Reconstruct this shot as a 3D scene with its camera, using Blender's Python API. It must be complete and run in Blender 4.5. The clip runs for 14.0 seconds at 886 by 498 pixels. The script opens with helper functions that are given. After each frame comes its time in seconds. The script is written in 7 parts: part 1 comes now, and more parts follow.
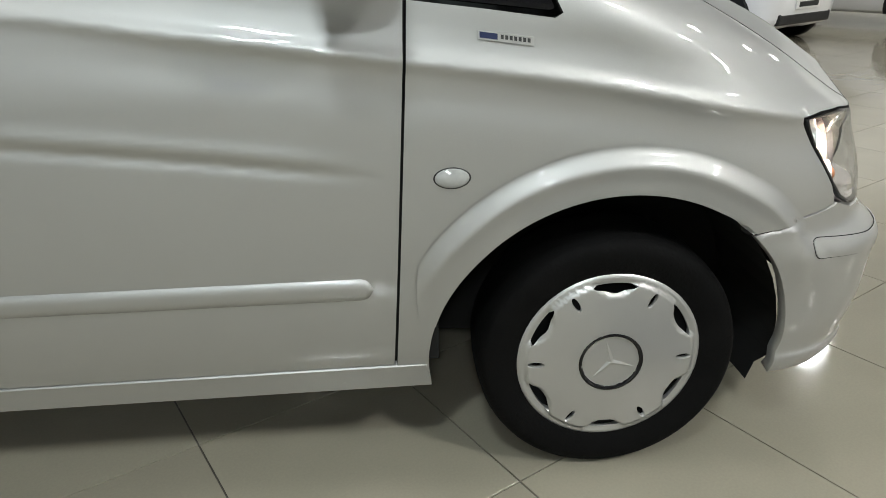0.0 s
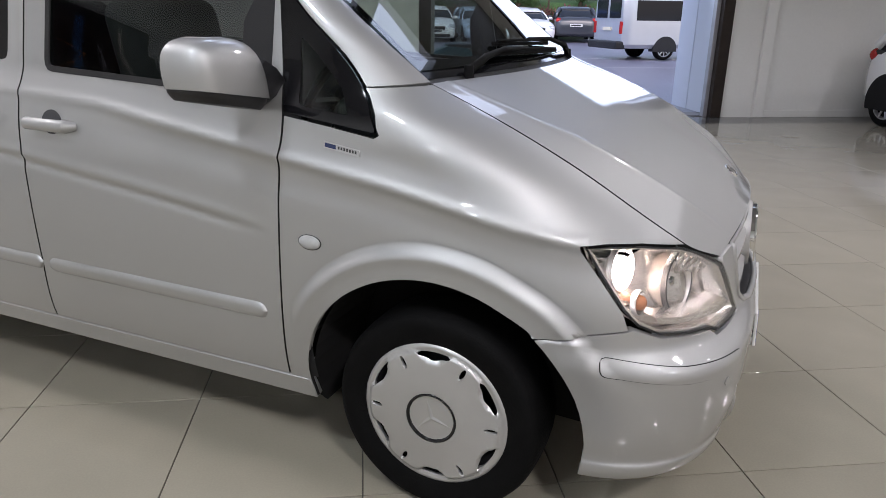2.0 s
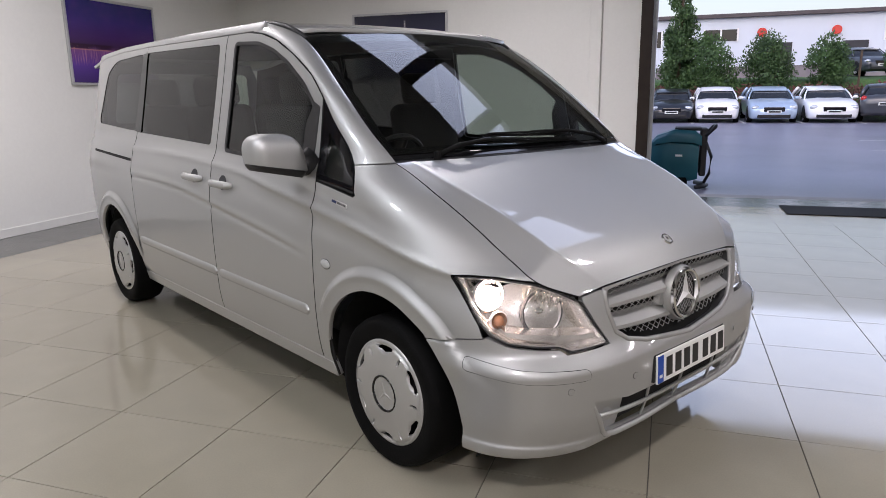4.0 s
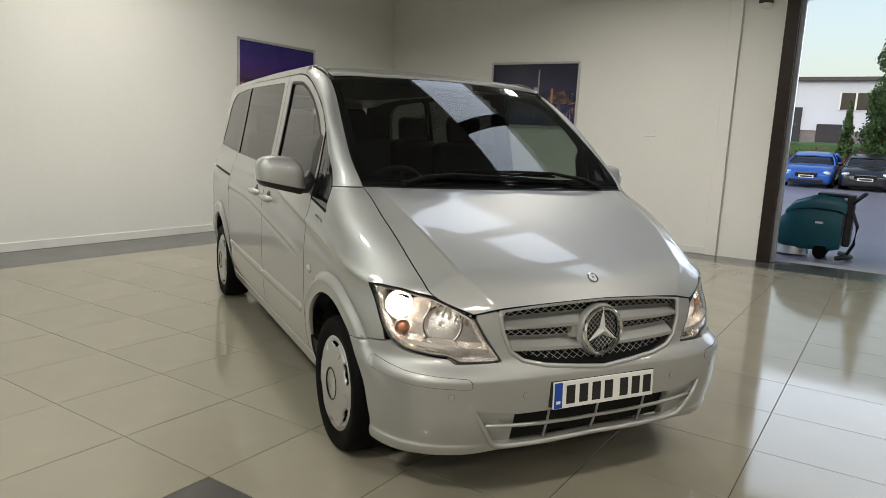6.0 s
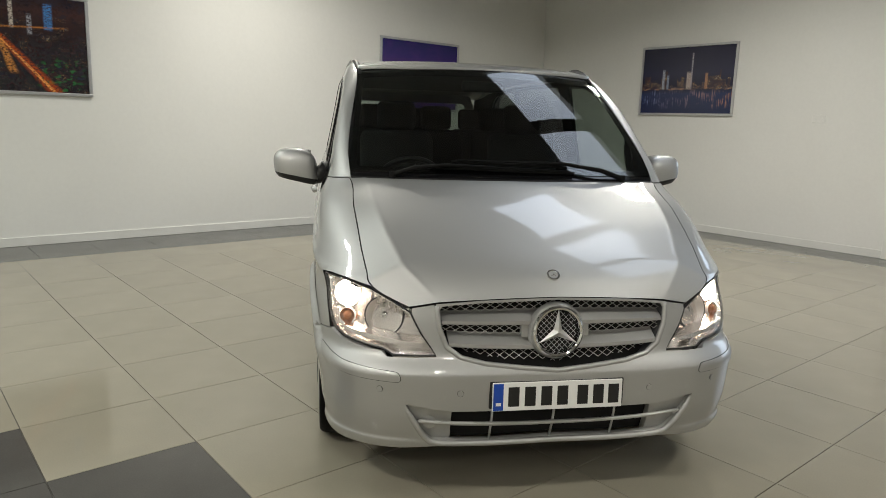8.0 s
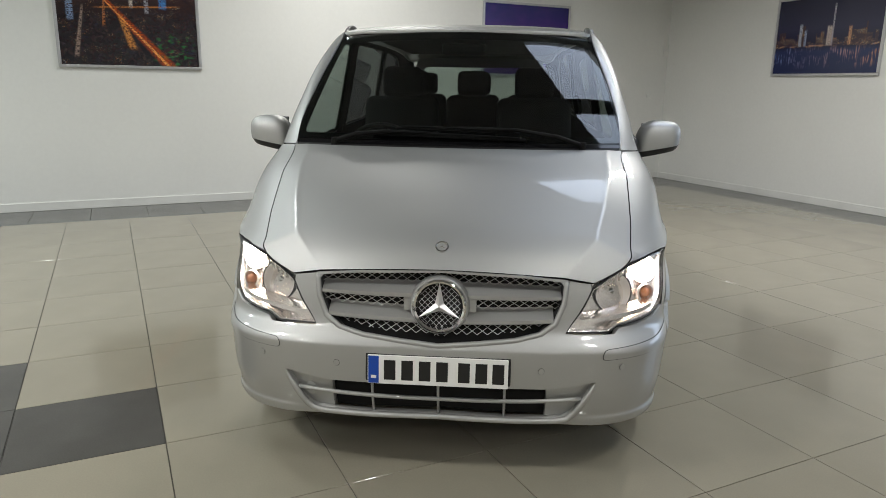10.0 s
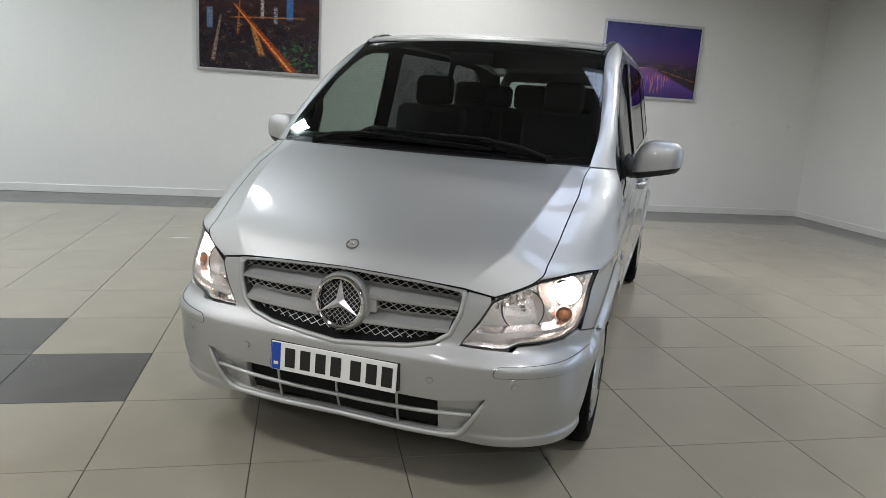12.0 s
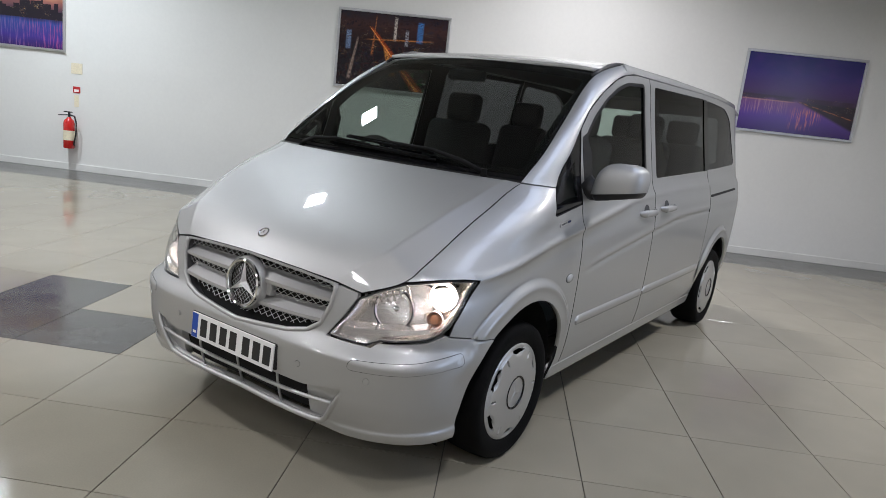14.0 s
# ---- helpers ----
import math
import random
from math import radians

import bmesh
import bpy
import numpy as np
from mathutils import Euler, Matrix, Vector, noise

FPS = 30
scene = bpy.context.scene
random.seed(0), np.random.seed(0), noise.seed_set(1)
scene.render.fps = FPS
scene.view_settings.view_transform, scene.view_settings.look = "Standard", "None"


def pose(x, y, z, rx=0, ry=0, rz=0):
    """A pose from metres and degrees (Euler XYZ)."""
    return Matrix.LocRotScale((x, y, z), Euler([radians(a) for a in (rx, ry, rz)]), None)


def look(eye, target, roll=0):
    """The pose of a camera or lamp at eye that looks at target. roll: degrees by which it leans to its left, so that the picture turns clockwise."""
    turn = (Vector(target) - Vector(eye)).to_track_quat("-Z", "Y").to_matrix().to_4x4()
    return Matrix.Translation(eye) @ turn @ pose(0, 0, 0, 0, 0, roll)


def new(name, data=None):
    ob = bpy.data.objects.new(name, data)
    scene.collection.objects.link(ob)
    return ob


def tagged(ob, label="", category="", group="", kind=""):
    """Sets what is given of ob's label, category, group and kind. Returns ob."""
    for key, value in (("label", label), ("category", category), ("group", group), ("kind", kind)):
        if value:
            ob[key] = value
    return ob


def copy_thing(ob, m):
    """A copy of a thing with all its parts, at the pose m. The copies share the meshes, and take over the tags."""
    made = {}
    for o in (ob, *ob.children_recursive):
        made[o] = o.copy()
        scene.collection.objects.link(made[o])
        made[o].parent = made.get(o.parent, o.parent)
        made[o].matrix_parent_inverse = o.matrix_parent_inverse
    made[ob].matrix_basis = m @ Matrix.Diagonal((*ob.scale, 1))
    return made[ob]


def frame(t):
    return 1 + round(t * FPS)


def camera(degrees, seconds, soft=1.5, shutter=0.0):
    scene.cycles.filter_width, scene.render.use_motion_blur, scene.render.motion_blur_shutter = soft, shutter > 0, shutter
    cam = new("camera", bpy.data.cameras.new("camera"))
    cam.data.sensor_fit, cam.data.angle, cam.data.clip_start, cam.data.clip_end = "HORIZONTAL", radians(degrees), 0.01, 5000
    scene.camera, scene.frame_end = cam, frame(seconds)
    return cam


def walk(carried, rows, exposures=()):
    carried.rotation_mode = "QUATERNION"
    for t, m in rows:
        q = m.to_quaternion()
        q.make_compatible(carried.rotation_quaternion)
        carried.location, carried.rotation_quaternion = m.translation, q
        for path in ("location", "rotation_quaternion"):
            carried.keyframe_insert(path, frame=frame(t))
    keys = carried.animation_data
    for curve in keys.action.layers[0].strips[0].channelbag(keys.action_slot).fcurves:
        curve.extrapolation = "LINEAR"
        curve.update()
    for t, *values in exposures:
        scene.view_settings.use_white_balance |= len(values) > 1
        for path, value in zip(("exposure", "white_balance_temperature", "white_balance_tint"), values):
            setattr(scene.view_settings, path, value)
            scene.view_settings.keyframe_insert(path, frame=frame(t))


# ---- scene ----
cam = camera(65.8, 14.0, soft=0.7)
PATH = [
    (0, (-0.478, -2.242, 1.206), (-0.353, -0.415, 0.404), -1.4),
    (0.4, (-0.225, -2.207, 1.165), (-0.271, -0.402, 0.304), -4.0),
    (0.5, (-0.18, -2.213, 1.166), (-0.281, -0.421, 0.282), -3.1),
    (1, (0.113, -2.318, 1.192), (-0.226, -0.54, 0.341), -0.3),
    (1.5, (0.417, -2.327, 1.291), (-0.148, -0.53, 0.618), 2.1),
    (2, (0.687, -2.427, 1.385), (-0.066, -0.691, 0.735), 0.7),
    (2.2, (0.825, -2.461, 1.414), (-0.07, -0.793, 0.767), 2.0),
    (2.5, (1.005, -2.496, 1.439), (0.023, -0.881, 0.785), 2.5),
    (3, (1.302, -2.459, 1.45), (0.133, -0.963, 0.821), 0.7),
    (3.5, (1.633, -2.437, 1.46), (0.33, -1.017, 0.927), 1.0),
    (3.6, (1.72, -2.44, 1.464), (0.389, -1.037, 0.955), 1.5),
    (3.7, (1.81, -2.441, 1.466), (0.442, -1.066, 0.98), 0.9),
    (5.8, (2.863, -1.934, 1.455), (1.147, -0.97, 1.103), 2.2),
    (6, (2.911, -1.851, 1.453), (1.15, -0.956, 1.134), 2.9),
    (6.5, (3.014, -1.643, 1.468), (1.188, -0.886, 1.163), 2.5),
    (7, (3.139, -1.401, 1.467), (1.258, -0.782, 1.191), 1.9),
    (7.5, (3.208, -1.169, 1.475), (1.285, -0.702, 1.19), 1.0),
    (8, (3.182, -0.89, 1.479), (1.246, -0.545, 1.117), 1.8),
    (8.5, (3.193, -0.599, 1.461), (1.251, -0.321, 1.072), 1.3),
    (8.7, (3.238, -0.48, 1.458), (1.291, -0.251, 1.065), 1.2),
    (10.8, (3.116, 0.485, 1.502), (1.197, 0.153, 1.048), 2.3),
    (11, (3.134, 0.552, 1.478), (1.218, 0.183, 1.039), 2.9),
    (11.2, (3.101, 0.647, 1.463), (1.193, 0.232, 1.027), 3.0),
    (11.5, (3.026, 0.81, 1.473), (1.138, 0.323, 1.028), 4.4),
    (12, (2.97, 1.112, 1.461), (1.113, 0.504, 1.035), 3.7),
    (12.5, (2.938, 1.401, 1.476), (1.13, 0.648, 1.073), 4.2),
    (13, (2.811, 1.649, 1.473), (1.05, 0.788, 1.075), 4.2),
    (13.3, (2.744, 1.788, 1.481), (1.013, 0.874, 1.072), 4.6),
    (13.5, (2.682, 1.874, 1.461), (0.966, 0.925, 1.066), 4.4),
    (14, (2.553, 2.185, 1.484), (0.933, 1.082, 1.088), 6.5),
]
walk(cam, [(t, look(eye, target, roll)) for t, eye, target, roll in PATH],
     exposures=[(0, 0.68, 6050, 9), (0.5, 0.84, 6050, 12), (1, 1.02, 6000, 18), (1.5, 0.88, 5950, 20), (2, 0.60, 5900, 20), (3.5, 0.46, 5950, 23), (6.5, 0.28, 6650, 8), (8.5, 0.30, 6400, 9), (11, 0.40, 6000, 11), (14, 0.40, 5850, 16)])

# ---- world, sun, large lights ----
ROOM = Matrix.Rotation(radians(30.0), 4, "Z")          # the room stands at 30 degrees to the van


def R(a, b, z=0.0):
    """A place in the room's own axes: a along the tiles away from the far wall, b towards the shutter."""
    return ROOM @ Vector((a, b, z))


WALL_A, WALL_B, WALL_C, WALL_D, CEIL = -6.34, 7.15, 13.0, -9.5, 4.4
DOOR0, DOOR1, DOOR_H = 0.12, 4.52, 3.6

world = bpy.data.worlds.new("dusk_sky")
scene.world = world
world.use_nodes = True
wn = world.node_tree.nodes
sky = wn.new("ShaderNodeTexSky")
sky.sky_type, sky.sun_disc = "NISHITA", False
sky.sun_elevation, sky.sun_rotation = radians(42), radians(150)
sky.air_density, sky.dust_density = 1.4, 3.0
pale = wn.new("ShaderNodeHueSaturation")
pale.inputs["Saturation"].default_value = 0.75
world.node_tree.links.new(sky.outputs[0], pale.inputs["Color"])
world.node_tree.links.new(pale.outputs[0], wn["Background"].inputs[0])
wn["Background"].inputs[1].default_value = 0.15
sun = new("sun", bpy.data.lights.new("sun", "SUN"))
sun.data.energy, sun.data.angle, sun.data.color = 1.5, radians(25), (0.68, 0.76, 1.0)
sun.matrix_world = look((-30, -10, 40), (0, 20, 0))


# ---- materials ----
def mat(name, color, rough=0.5, metal=0.0, bump=0.0, bump_scale=60.0, vary=0.06, vary_scale=3.0, coat=0.0, spec=0.5,
        emit=None, strength=0.0, alpha=1.0, trans=0.0, ior=1.45, island=0.0, rough_vary=0.0, fine=0.0, fine_scale=200.0):
    m = bpy.data.materials.new(name)
    m.use_nodes = True
    nt = m.node_tree
    n, l = nt.nodes, nt.links
    p = n["Principled BSDF"]
    p.inputs["Roughness"].default_value = rough
    p.inputs["Metallic"].default_value = metal
    p.inputs["Specular IOR Level"].default_value = spec
    p.inputs["IOR"].default_value = ior
    p.inputs["Transmission Weight"].default_value = trans
    p.inputs["Coat Weight"].default_value = coat
    p.inputs["Coat Roughness"].default_value = 0.04
    p.inputs["Alpha"].default_value = alpha
    tc = n.new("ShaderNodeTexCoord")
    c = n.new("ShaderNodeRGB")
    c.outputs[0].default_value = (*color, 1)
    out = c.outputs[0]
    if vary:
        t = n.new("ShaderNodeTexNoise")
        t.inputs["Scale"].default_value, t.inputs["Detail"].default_value = vary_scale, 6
        l.new(tc.outputs["Object"], t.inputs["Vector"])
        r = n.new("ShaderNodeMapRange")
        r.inputs["From Min"].default_value, r.inputs["From Max"].default_value = 0.3, 0.7
        r.inputs["To Min"].default_value, r.inputs["To Max"].default_value = 1 - vary, 1 + vary
        l.new(t.outputs["Fac"], r.inputs["Value"])
        h = n.new("ShaderNodeHueSaturation")
        l.new(out, h.inputs["Color"])
        l.new(r.outputs[0], h.inputs["Value"])
        out = h.outputs[0]
        if rough_vary:
            rr = n.new("ShaderNodeMapRange")
            rr.inputs["From Min"].default_value, rr.inputs["From Max"].default_value = 0.3, 0.7
            rr.inputs["To Min"].default_value, rr.inputs["To Max"].default_value = max(0, rough - rough_vary), rough + rough_vary
            l.new(t.outputs["Fac"], rr.inputs["Value"])
            l.new(rr.outputs[0], p.inputs["Roughness"])
    if fine:
        t2 = n.new("ShaderNodeTexNoise")
        t2.inputs["Scale"].default_value, t2.inputs["Detail"].default_value = fine_scale, 3
        l.new(tc.outputs["Object"], t2.inputs["Vector"])
        r2 = n.new("ShaderNodeMapRange")
        r2.inputs["From Min"].default_value, r2.inputs["From Max"].default_value = 0.3, 0.7
        r2.inputs["To Min"].default_value, r2.inputs["To Max"].default_value = 1 - fine, 1 + fine
        l.new(t2.outputs["Fac"], r2.inputs["Value"])
        h3 = n.new("ShaderNodeHueSaturation")
        l.new(out, h3.inputs["Color"])
        l.new(r2.outputs[0], h3.inputs["Value"])
        out = h3.outputs[0]
    if island:
        oi = n.new("ShaderNodeObjectInfo")
        geo = n.new("ShaderNodeNewGeometry")
        ad = n.new("ShaderNodeMath")
        ad.operation = "ADD"
        l.new(oi.outputs["Random"], ad.inputs[0])
        l.new(geo.outputs["Random Per Island"], ad.inputs[1])
        r3 = n.new("ShaderNodeMapRange")
        r3.inputs["From Max"].default_value = 2.0
        r3.inputs["To Min"].default_value, r3.inputs["To Max"].default_value = 1 - island, 1 + island
        l.new(ad.outputs[0], r3.inputs["Value"])
        h2 = n.new("ShaderNodeHueSaturation")
        l.new(out, h2.inputs["Color"])
        l.new(r3.outputs[0], h2.inputs["Value"])
        out = h2.outputs[0]
    l.new(out, p.inputs["Base Color"])
    if bump:
        b = n.new("ShaderNodeTexNoise")
        b.inputs["Scale"].default_value, b.inputs["Detail"].default_value = bump_scale, 5
        l.new(tc.outputs["Object"], b.inputs["Vector"])
        bn = n.new("ShaderNodeBump")
        bn.inputs["Strength"].default_value, bn.inputs["Distance"].default_value = bump, 0.01
        l.new(b.outputs["Fac"], bn.inputs["Height"])
        l.new(bn.outputs[0], p.inputs["Normal"])
    if emit:
        p.inputs["Emission Color"].default_value = (*emit, 1)
        p.inputs["Emission Strength"].default_value = strength
    return m


M = {}
M["silver"] = mat("silver_metallic_paint", (0.45, 0.453, 0.444), 0.53, 0.83, vary=0.012, vary_scale=2, coat=1.0, fine=0.06, fine_scale=700)
M["black_plastic"] = mat("black_plastic", (0.012, 0.012, 0.013), 0.42, bump=0.15, bump_scale=400, vary=0.15)
M["black_gloss"] = mat("gloss_black", (0.006, 0.006, 0.007), 0.08, vary=0)
M["inner_dark"] = mat("dark_inner_liner", (0.004, 0.004, 0.004), 0.9, vary=0.2)
M["tyre"] = mat("tyre_rubber", (0.0035, 0.0035, 0.0035), 0.7, spec=0.1, bump=0.2, bump_scale=120, vary=0.2, vary_scale=12)
M["hubcap"] = mat("silver_hubcap_paint", (0.50, 0.50, 0.49), 0.36, 0.72, vary=0.03, vary_scale=9, coat=0.6)
M["satin"] = mat("satin_chrome", (0.74, 0.74, 0.74), 0.34, 0.85, vary=0.04, vary_scale=20)
M["repeater"] = mat("clear_repeater_lens", (0.42, 0.43, 0.42), 0.12, 0.2, vary=0.08, vary_scale=40)
M["chrome"] = mat("chrome", (0.8, 0.8, 0.8), 0.09, 1.0, vary=0)
M["reflector"] = mat("reflector_bowl", (0.95, 0.91, 0.88), 0.24, 0.94, bump=0.14, bump_scale=40, vary=0)
M["reflector_lit"] = mat("lit_reflector_bowl", (0.90, 0.86, 0.83), 0.34, 0.92, vary=0)
M["reflector_smooth"] = mat("smooth_reflector", (0.90, 0.88, 0.85), 0.07, 0.85, vary=0)
M["white_plastic"] = mat("white_plastic", (0.72, 0.72, 0.69), 0.4, vary=0.04, vary_scale=20)
M["plate_white"] = mat("plate_white", (0.78, 0.78, 0.76), 0.35, vary=0.02, vary_scale=40)
M["plate_blue"] = mat("plate_blue", (0.01, 0.06, 0.36), 0.35, vary=0.03)
M["ink"] = mat("black_ink", (0.012, 0.012, 0.012), 0.4, vary=0)
M["wiper"] = mat("dull_black_rubber", (0.006, 0.006, 0.006), 0.75, spec=0.15, vary=0.2, vary_scale=30)
# dark grey that puts the shade inside the grille frame into the colour
M["well"] = mat("grille_well_shade", (0.03, 0.03, 0.032), 0.6, vary=0.1, vary_scale=20)
M["badge_dark"] = mat("dark_blue_enamel", (0.03, 0.04, 0.10), 0.2, vary=0)
M["amber"] = mat("amber_bulb", (0.42, 0.18, 0.09), 0.12, vary=0.3, vary_scale=60)
M["lamp_glow"] = mat("lit_headlamp_bulb", (1, 0.95, 0.85), 0.3, vary=0, emit=(1.0, 0.80, 0.62), strength=70.0)
# the inner bulb's strong glow is added to brighten its bowl and housing
M["lamp_fill"] = mat("bowl_fill_bulb", (1, 0.95, 0.85), 0.3, vary=0, emit=(1.0, 0.80, 0.62), strength=120.0)
M["seat"] = mat("dark_grey_seat_cloth", (0.014, 0.014, 0.015), 0.9, bump=0.3, bump_scale=300, vary=0.15, vary_scale=14)
M["trim_grey"] = mat("grey_cabin_trim", (0.05, 0.05, 0.052), 0.7, bump=0.1, bump_scale=200, vary=0.08)
# near-black that puts the shade inside gaps and slots into the colour
M["seam"] = mat("gap_shade", (0.006, 0.006, 0.006), 0.9, vary=0)


def glass(name, tint, facing=0.05):
    """Thin pane: tinted see-through with a glossy face, stronger at a flat angle, alike from either side."""
    m = bpy.data.materials.new(name)
    m.use_nodes = True
    nt = m.node_tree
    n, l = nt.nodes, nt.links
    n.remove(n["Principled BSDF"])
    tr, gl, mx, lw = n.new("ShaderNodeBsdfTransparent"), n.new("ShaderNodeBsdfGlossy"), n.new("ShaderNodeMixShader"), n.new("ShaderNodeLayerWeight")
    tr.inputs[0].default_value = (*tint, 1)
    gl.inputs["Roughness"].default_value = 0.0
    lw.inputs["Blend"].default_value = 0.5
    po, ad = n.new("ShaderNodeMath"), n.new("ShaderNodeMath")
    po.operation, ad.operation = "POWER", "MULTIPLY_ADD"
    po.inputs[1].default_value = 5.0
    ad.inputs[1].default_value, ad.inputs[2].default_value = 1.0 - facing, facing
    l.new(lw.outputs["Facing"], po.inputs[0])
    l.new(po.outputs[0], ad.inputs[0])
    l.new(ad.outputs[0], mx.inputs[0])
    l.new(tr.outputs[0], mx.inputs[1])
    l.new(gl.outputs[0], mx.inputs[2])
    l.new(mx.outputs[0], n["Material Output"].inputs["Surface"])
    return m


M["windscreen"] = glass("windscreen_glass", (0.42, 0.46, 0.44), 0.07)
M["door_glass"] = glass("door_glass", (0.60, 0.68, 0.64), 0.05)
M["privacy"] = glass("privacy_glass", (0.13, 0.13, 0.14), 0.03)
M["lens"] = glass("clear_lens", (0.93, 0.93, 0.93), 0.05)


# ---- building helpers ----
def part(name, bm, material, parent=None, label=""):
    """Links a bmesh as one mesh object, under a thing or part if one is given."""
    me = bpy.data.meshes.new(name)
    bm.to_mesh(me)
    bm.free()
    me.materials.append(material)
    ob = new(name, me)
    if parent:
        ob.parent = parent
    if label:
        ob["label"] = label
    return ob


def empty(name, m=None):
    ob = new(name)
    ob.empty_display_size = 0.1
    if m is not None:
        ob.matrix_world = m
    return ob


def smooth(bm, angle=40):
    for f in bm.faces:
        f.smooth = True
    for e in bm.edges:
        if len(e.link_faces) == 2 and e.calc_face_angle(0) > radians(angle):
            e.smooth = False
    return bm


def box(bm, x0, x1, y0, y1, z0, z1, bevel=0.0, m=None, seg=2):
    r = bmesh.ops.create_cube(bm, size=1.0)
    vs = r["verts"]
    bmesh.ops.scale(bm, vec=(x1 - x0, y1 - y0, z1 - z0), verts=vs)
    bmesh.ops.translate(bm, vec=((x0 + x1) / 2, (y0 + y1) / 2, (z0 + z1) / 2), verts=vs)
    if bevel:
        es = list({e for v in vs for e in v.link_edges})
        out = bmesh.ops.bevel(bm, geom=es, offset=bevel, segments=seg, affect="EDGES", profile=0.5)
        vs = list({v for f in out["faces"] for v in f.verts} | {v for v in vs if v.is_valid})
    if m is not None:
        bmesh.ops.transform(bm, matrix=m, verts=vs)
    return vs


def cyl(bm, p0, p1, r0, r1=None, seg=16, cap=True):
    p0, p1 = Vector(p0), Vector(p1)
    d = p1 - p0
    m = Matrix.Translation((p0 + p1) / 2) @ d.to_track_quat("Z", "Y").to_matrix().to_4x4()
    r = bmesh.ops.create_cone(bm, cap_ends=cap, segments=seg, radius1=r0, radius2=r0 if r1 is None else r1, depth=d.length, matrix=m)
    return r["verts"]


def tube(bm, pts, r, seg=8):
    """A round bar along a line of places."""
    pts = [Vector(p) for p in pts]
    rings = []
    for i, p in enumerate(pts):
        d = (pts[min(i + 1, len(pts) - 1)] - pts[max(i - 1, 0)]).normalized()
        q = d.to_track_quat("Z", "Y")
        rr = r[i] if isinstance(r, (list, tuple)) else r
        rings.append([bm.verts.new(p + q @ Vector((rr * math.cos(k * math.tau / seg), rr * math.sin(k * math.tau / seg), 0))) for k in range(seg)])
    for a, b in zip(rings, rings[1:]):
        for k in range(seg):
            bm.faces.new((a[k], a[(k + 1) % seg], b[(k + 1) % seg], b[k]))
    bm.faces.new(rings[0][::-1])
    bm.faces.new(rings[-1])


def lathe(bm, profile, seg=48, m=None):
    """Turns a profile of (radius, along) round the y axis."""
    rings = []
    for r, y in profile:
        if r < 1e-6:
            v = bm.verts.new((0, y, 0))
            rings.append([v] * seg)
        else:
            rings.append([bm.verts.new((r * math.cos(k * math.tau / seg), y, r * math.sin(k * math.tau / seg))) for k in range(seg)])
    made = []
    for a, b in zip(rings, rings[1:]):
        for k in range(seg):
            q = [a[k], a[(k + 1) % seg], b[(k + 1) % seg], b[k]]
            u = []
            for v in q:
                if v not in u:
                    u.append(v)
            if len(u) > 2:
                made.append(bm.faces.new(u))
    if m is not None:
        bmesh.ops.transform(bm, matrix=m, verts=list({v for ring in rings for v in ring}))
    return made


def curve(keys):
    """A smooth line through (place, value) keys, without overshoot."""
    xs = np.array([k[0] for k in keys], float)
    ys = np.array([k[1] for k in keys], float)
    h = np.diff(xs)
    d = np.diff(ys) / h
    s = np.zeros(len(xs))
    s[0], s[-1] = d[0], d[-1]
    for i in range(1, len(xs) - 1):
        s[i] = 0 if d[i - 1] * d[i] <= 0 else 3 * (h[i - 1] + h[i]) / ((2 * h[i] + h[i - 1]) / d[i - 1] + (h[i] + 2 * h[i - 1]) / d[i])

    def at(x):
        x = min(max(x, xs[0]), xs[-1])
        i = min(int(np.searchsorted(xs, x, side="right")) - 1, len(h) - 1)
        t = (x - xs[i]) / h[i]
        return float((1 + 2 * t) * (1 - t) ** 2 * ys[i] + t * (1 - t) ** 2 * h[i] * s[i] + t * t * (3 - 2 * t) * ys[i + 1] + t * t * (t - 1) * h[i] * s[i + 1])
    return at


def step(a, b, x):
    t = min(max((x - a) / (b - a), 0.0), 1.0)
    return t * t * (3 - 2 * t)


def dense(poly, gap, closed=True):
    """The line with extra points, none further apart than gap."""
    out = []
    n = len(poly)
    for i in range(n if closed else n - 1):
        a, b = np.array(poly[i], float), np.array(poly[(i + 1) % n], float)
        k = max(1, int(np.ceil(np.linalg.norm(b - a) / gap)))
        out += [tuple(a + (b - a) * j / k) for j in range(k)]
    if not closed:
        out.append(tuple(poly[-1]))
    return out


def rounded(poly, r, n=5):
    """A polygon with its corners rounded."""
    out = []
    k = len(poly)
    for i in range(k):
        p, a, b = (np.array(poly[j % k], float) for j in (i, i - 1, i + 1))
        da, db = np.linalg.norm(a - p), np.linalg.norm(b - p)
        ra, rb = min(r, da * 0.45), min(r, db * 0.45)
        s, e = p + (a - p) / da * ra, p + (b - p) / db * rb
        out += [tuple((1 - t) ** 2 * s + 2 * t * (1 - t) * p + t * t * e) for t in np.linspace(0, 1, n)]
    return out


def inside(pts, poly):
    pts, poly = np.asarray(pts), np.asarray(poly)
    x, y = pts[:, 0], pts[:, 1]
    res = np.zeros(len(pts), bool)
    j = len(poly) - 1
    for i in range(len(poly)):
        xi, yi, xj, yj = *poly[i], *poly[j]
        if yi != yj:
            res ^= ((yi > y) != (yj > y)) & (x < (xj - xi) * (y - yi) / (yj - yi) + xi)
        j = i
    return res


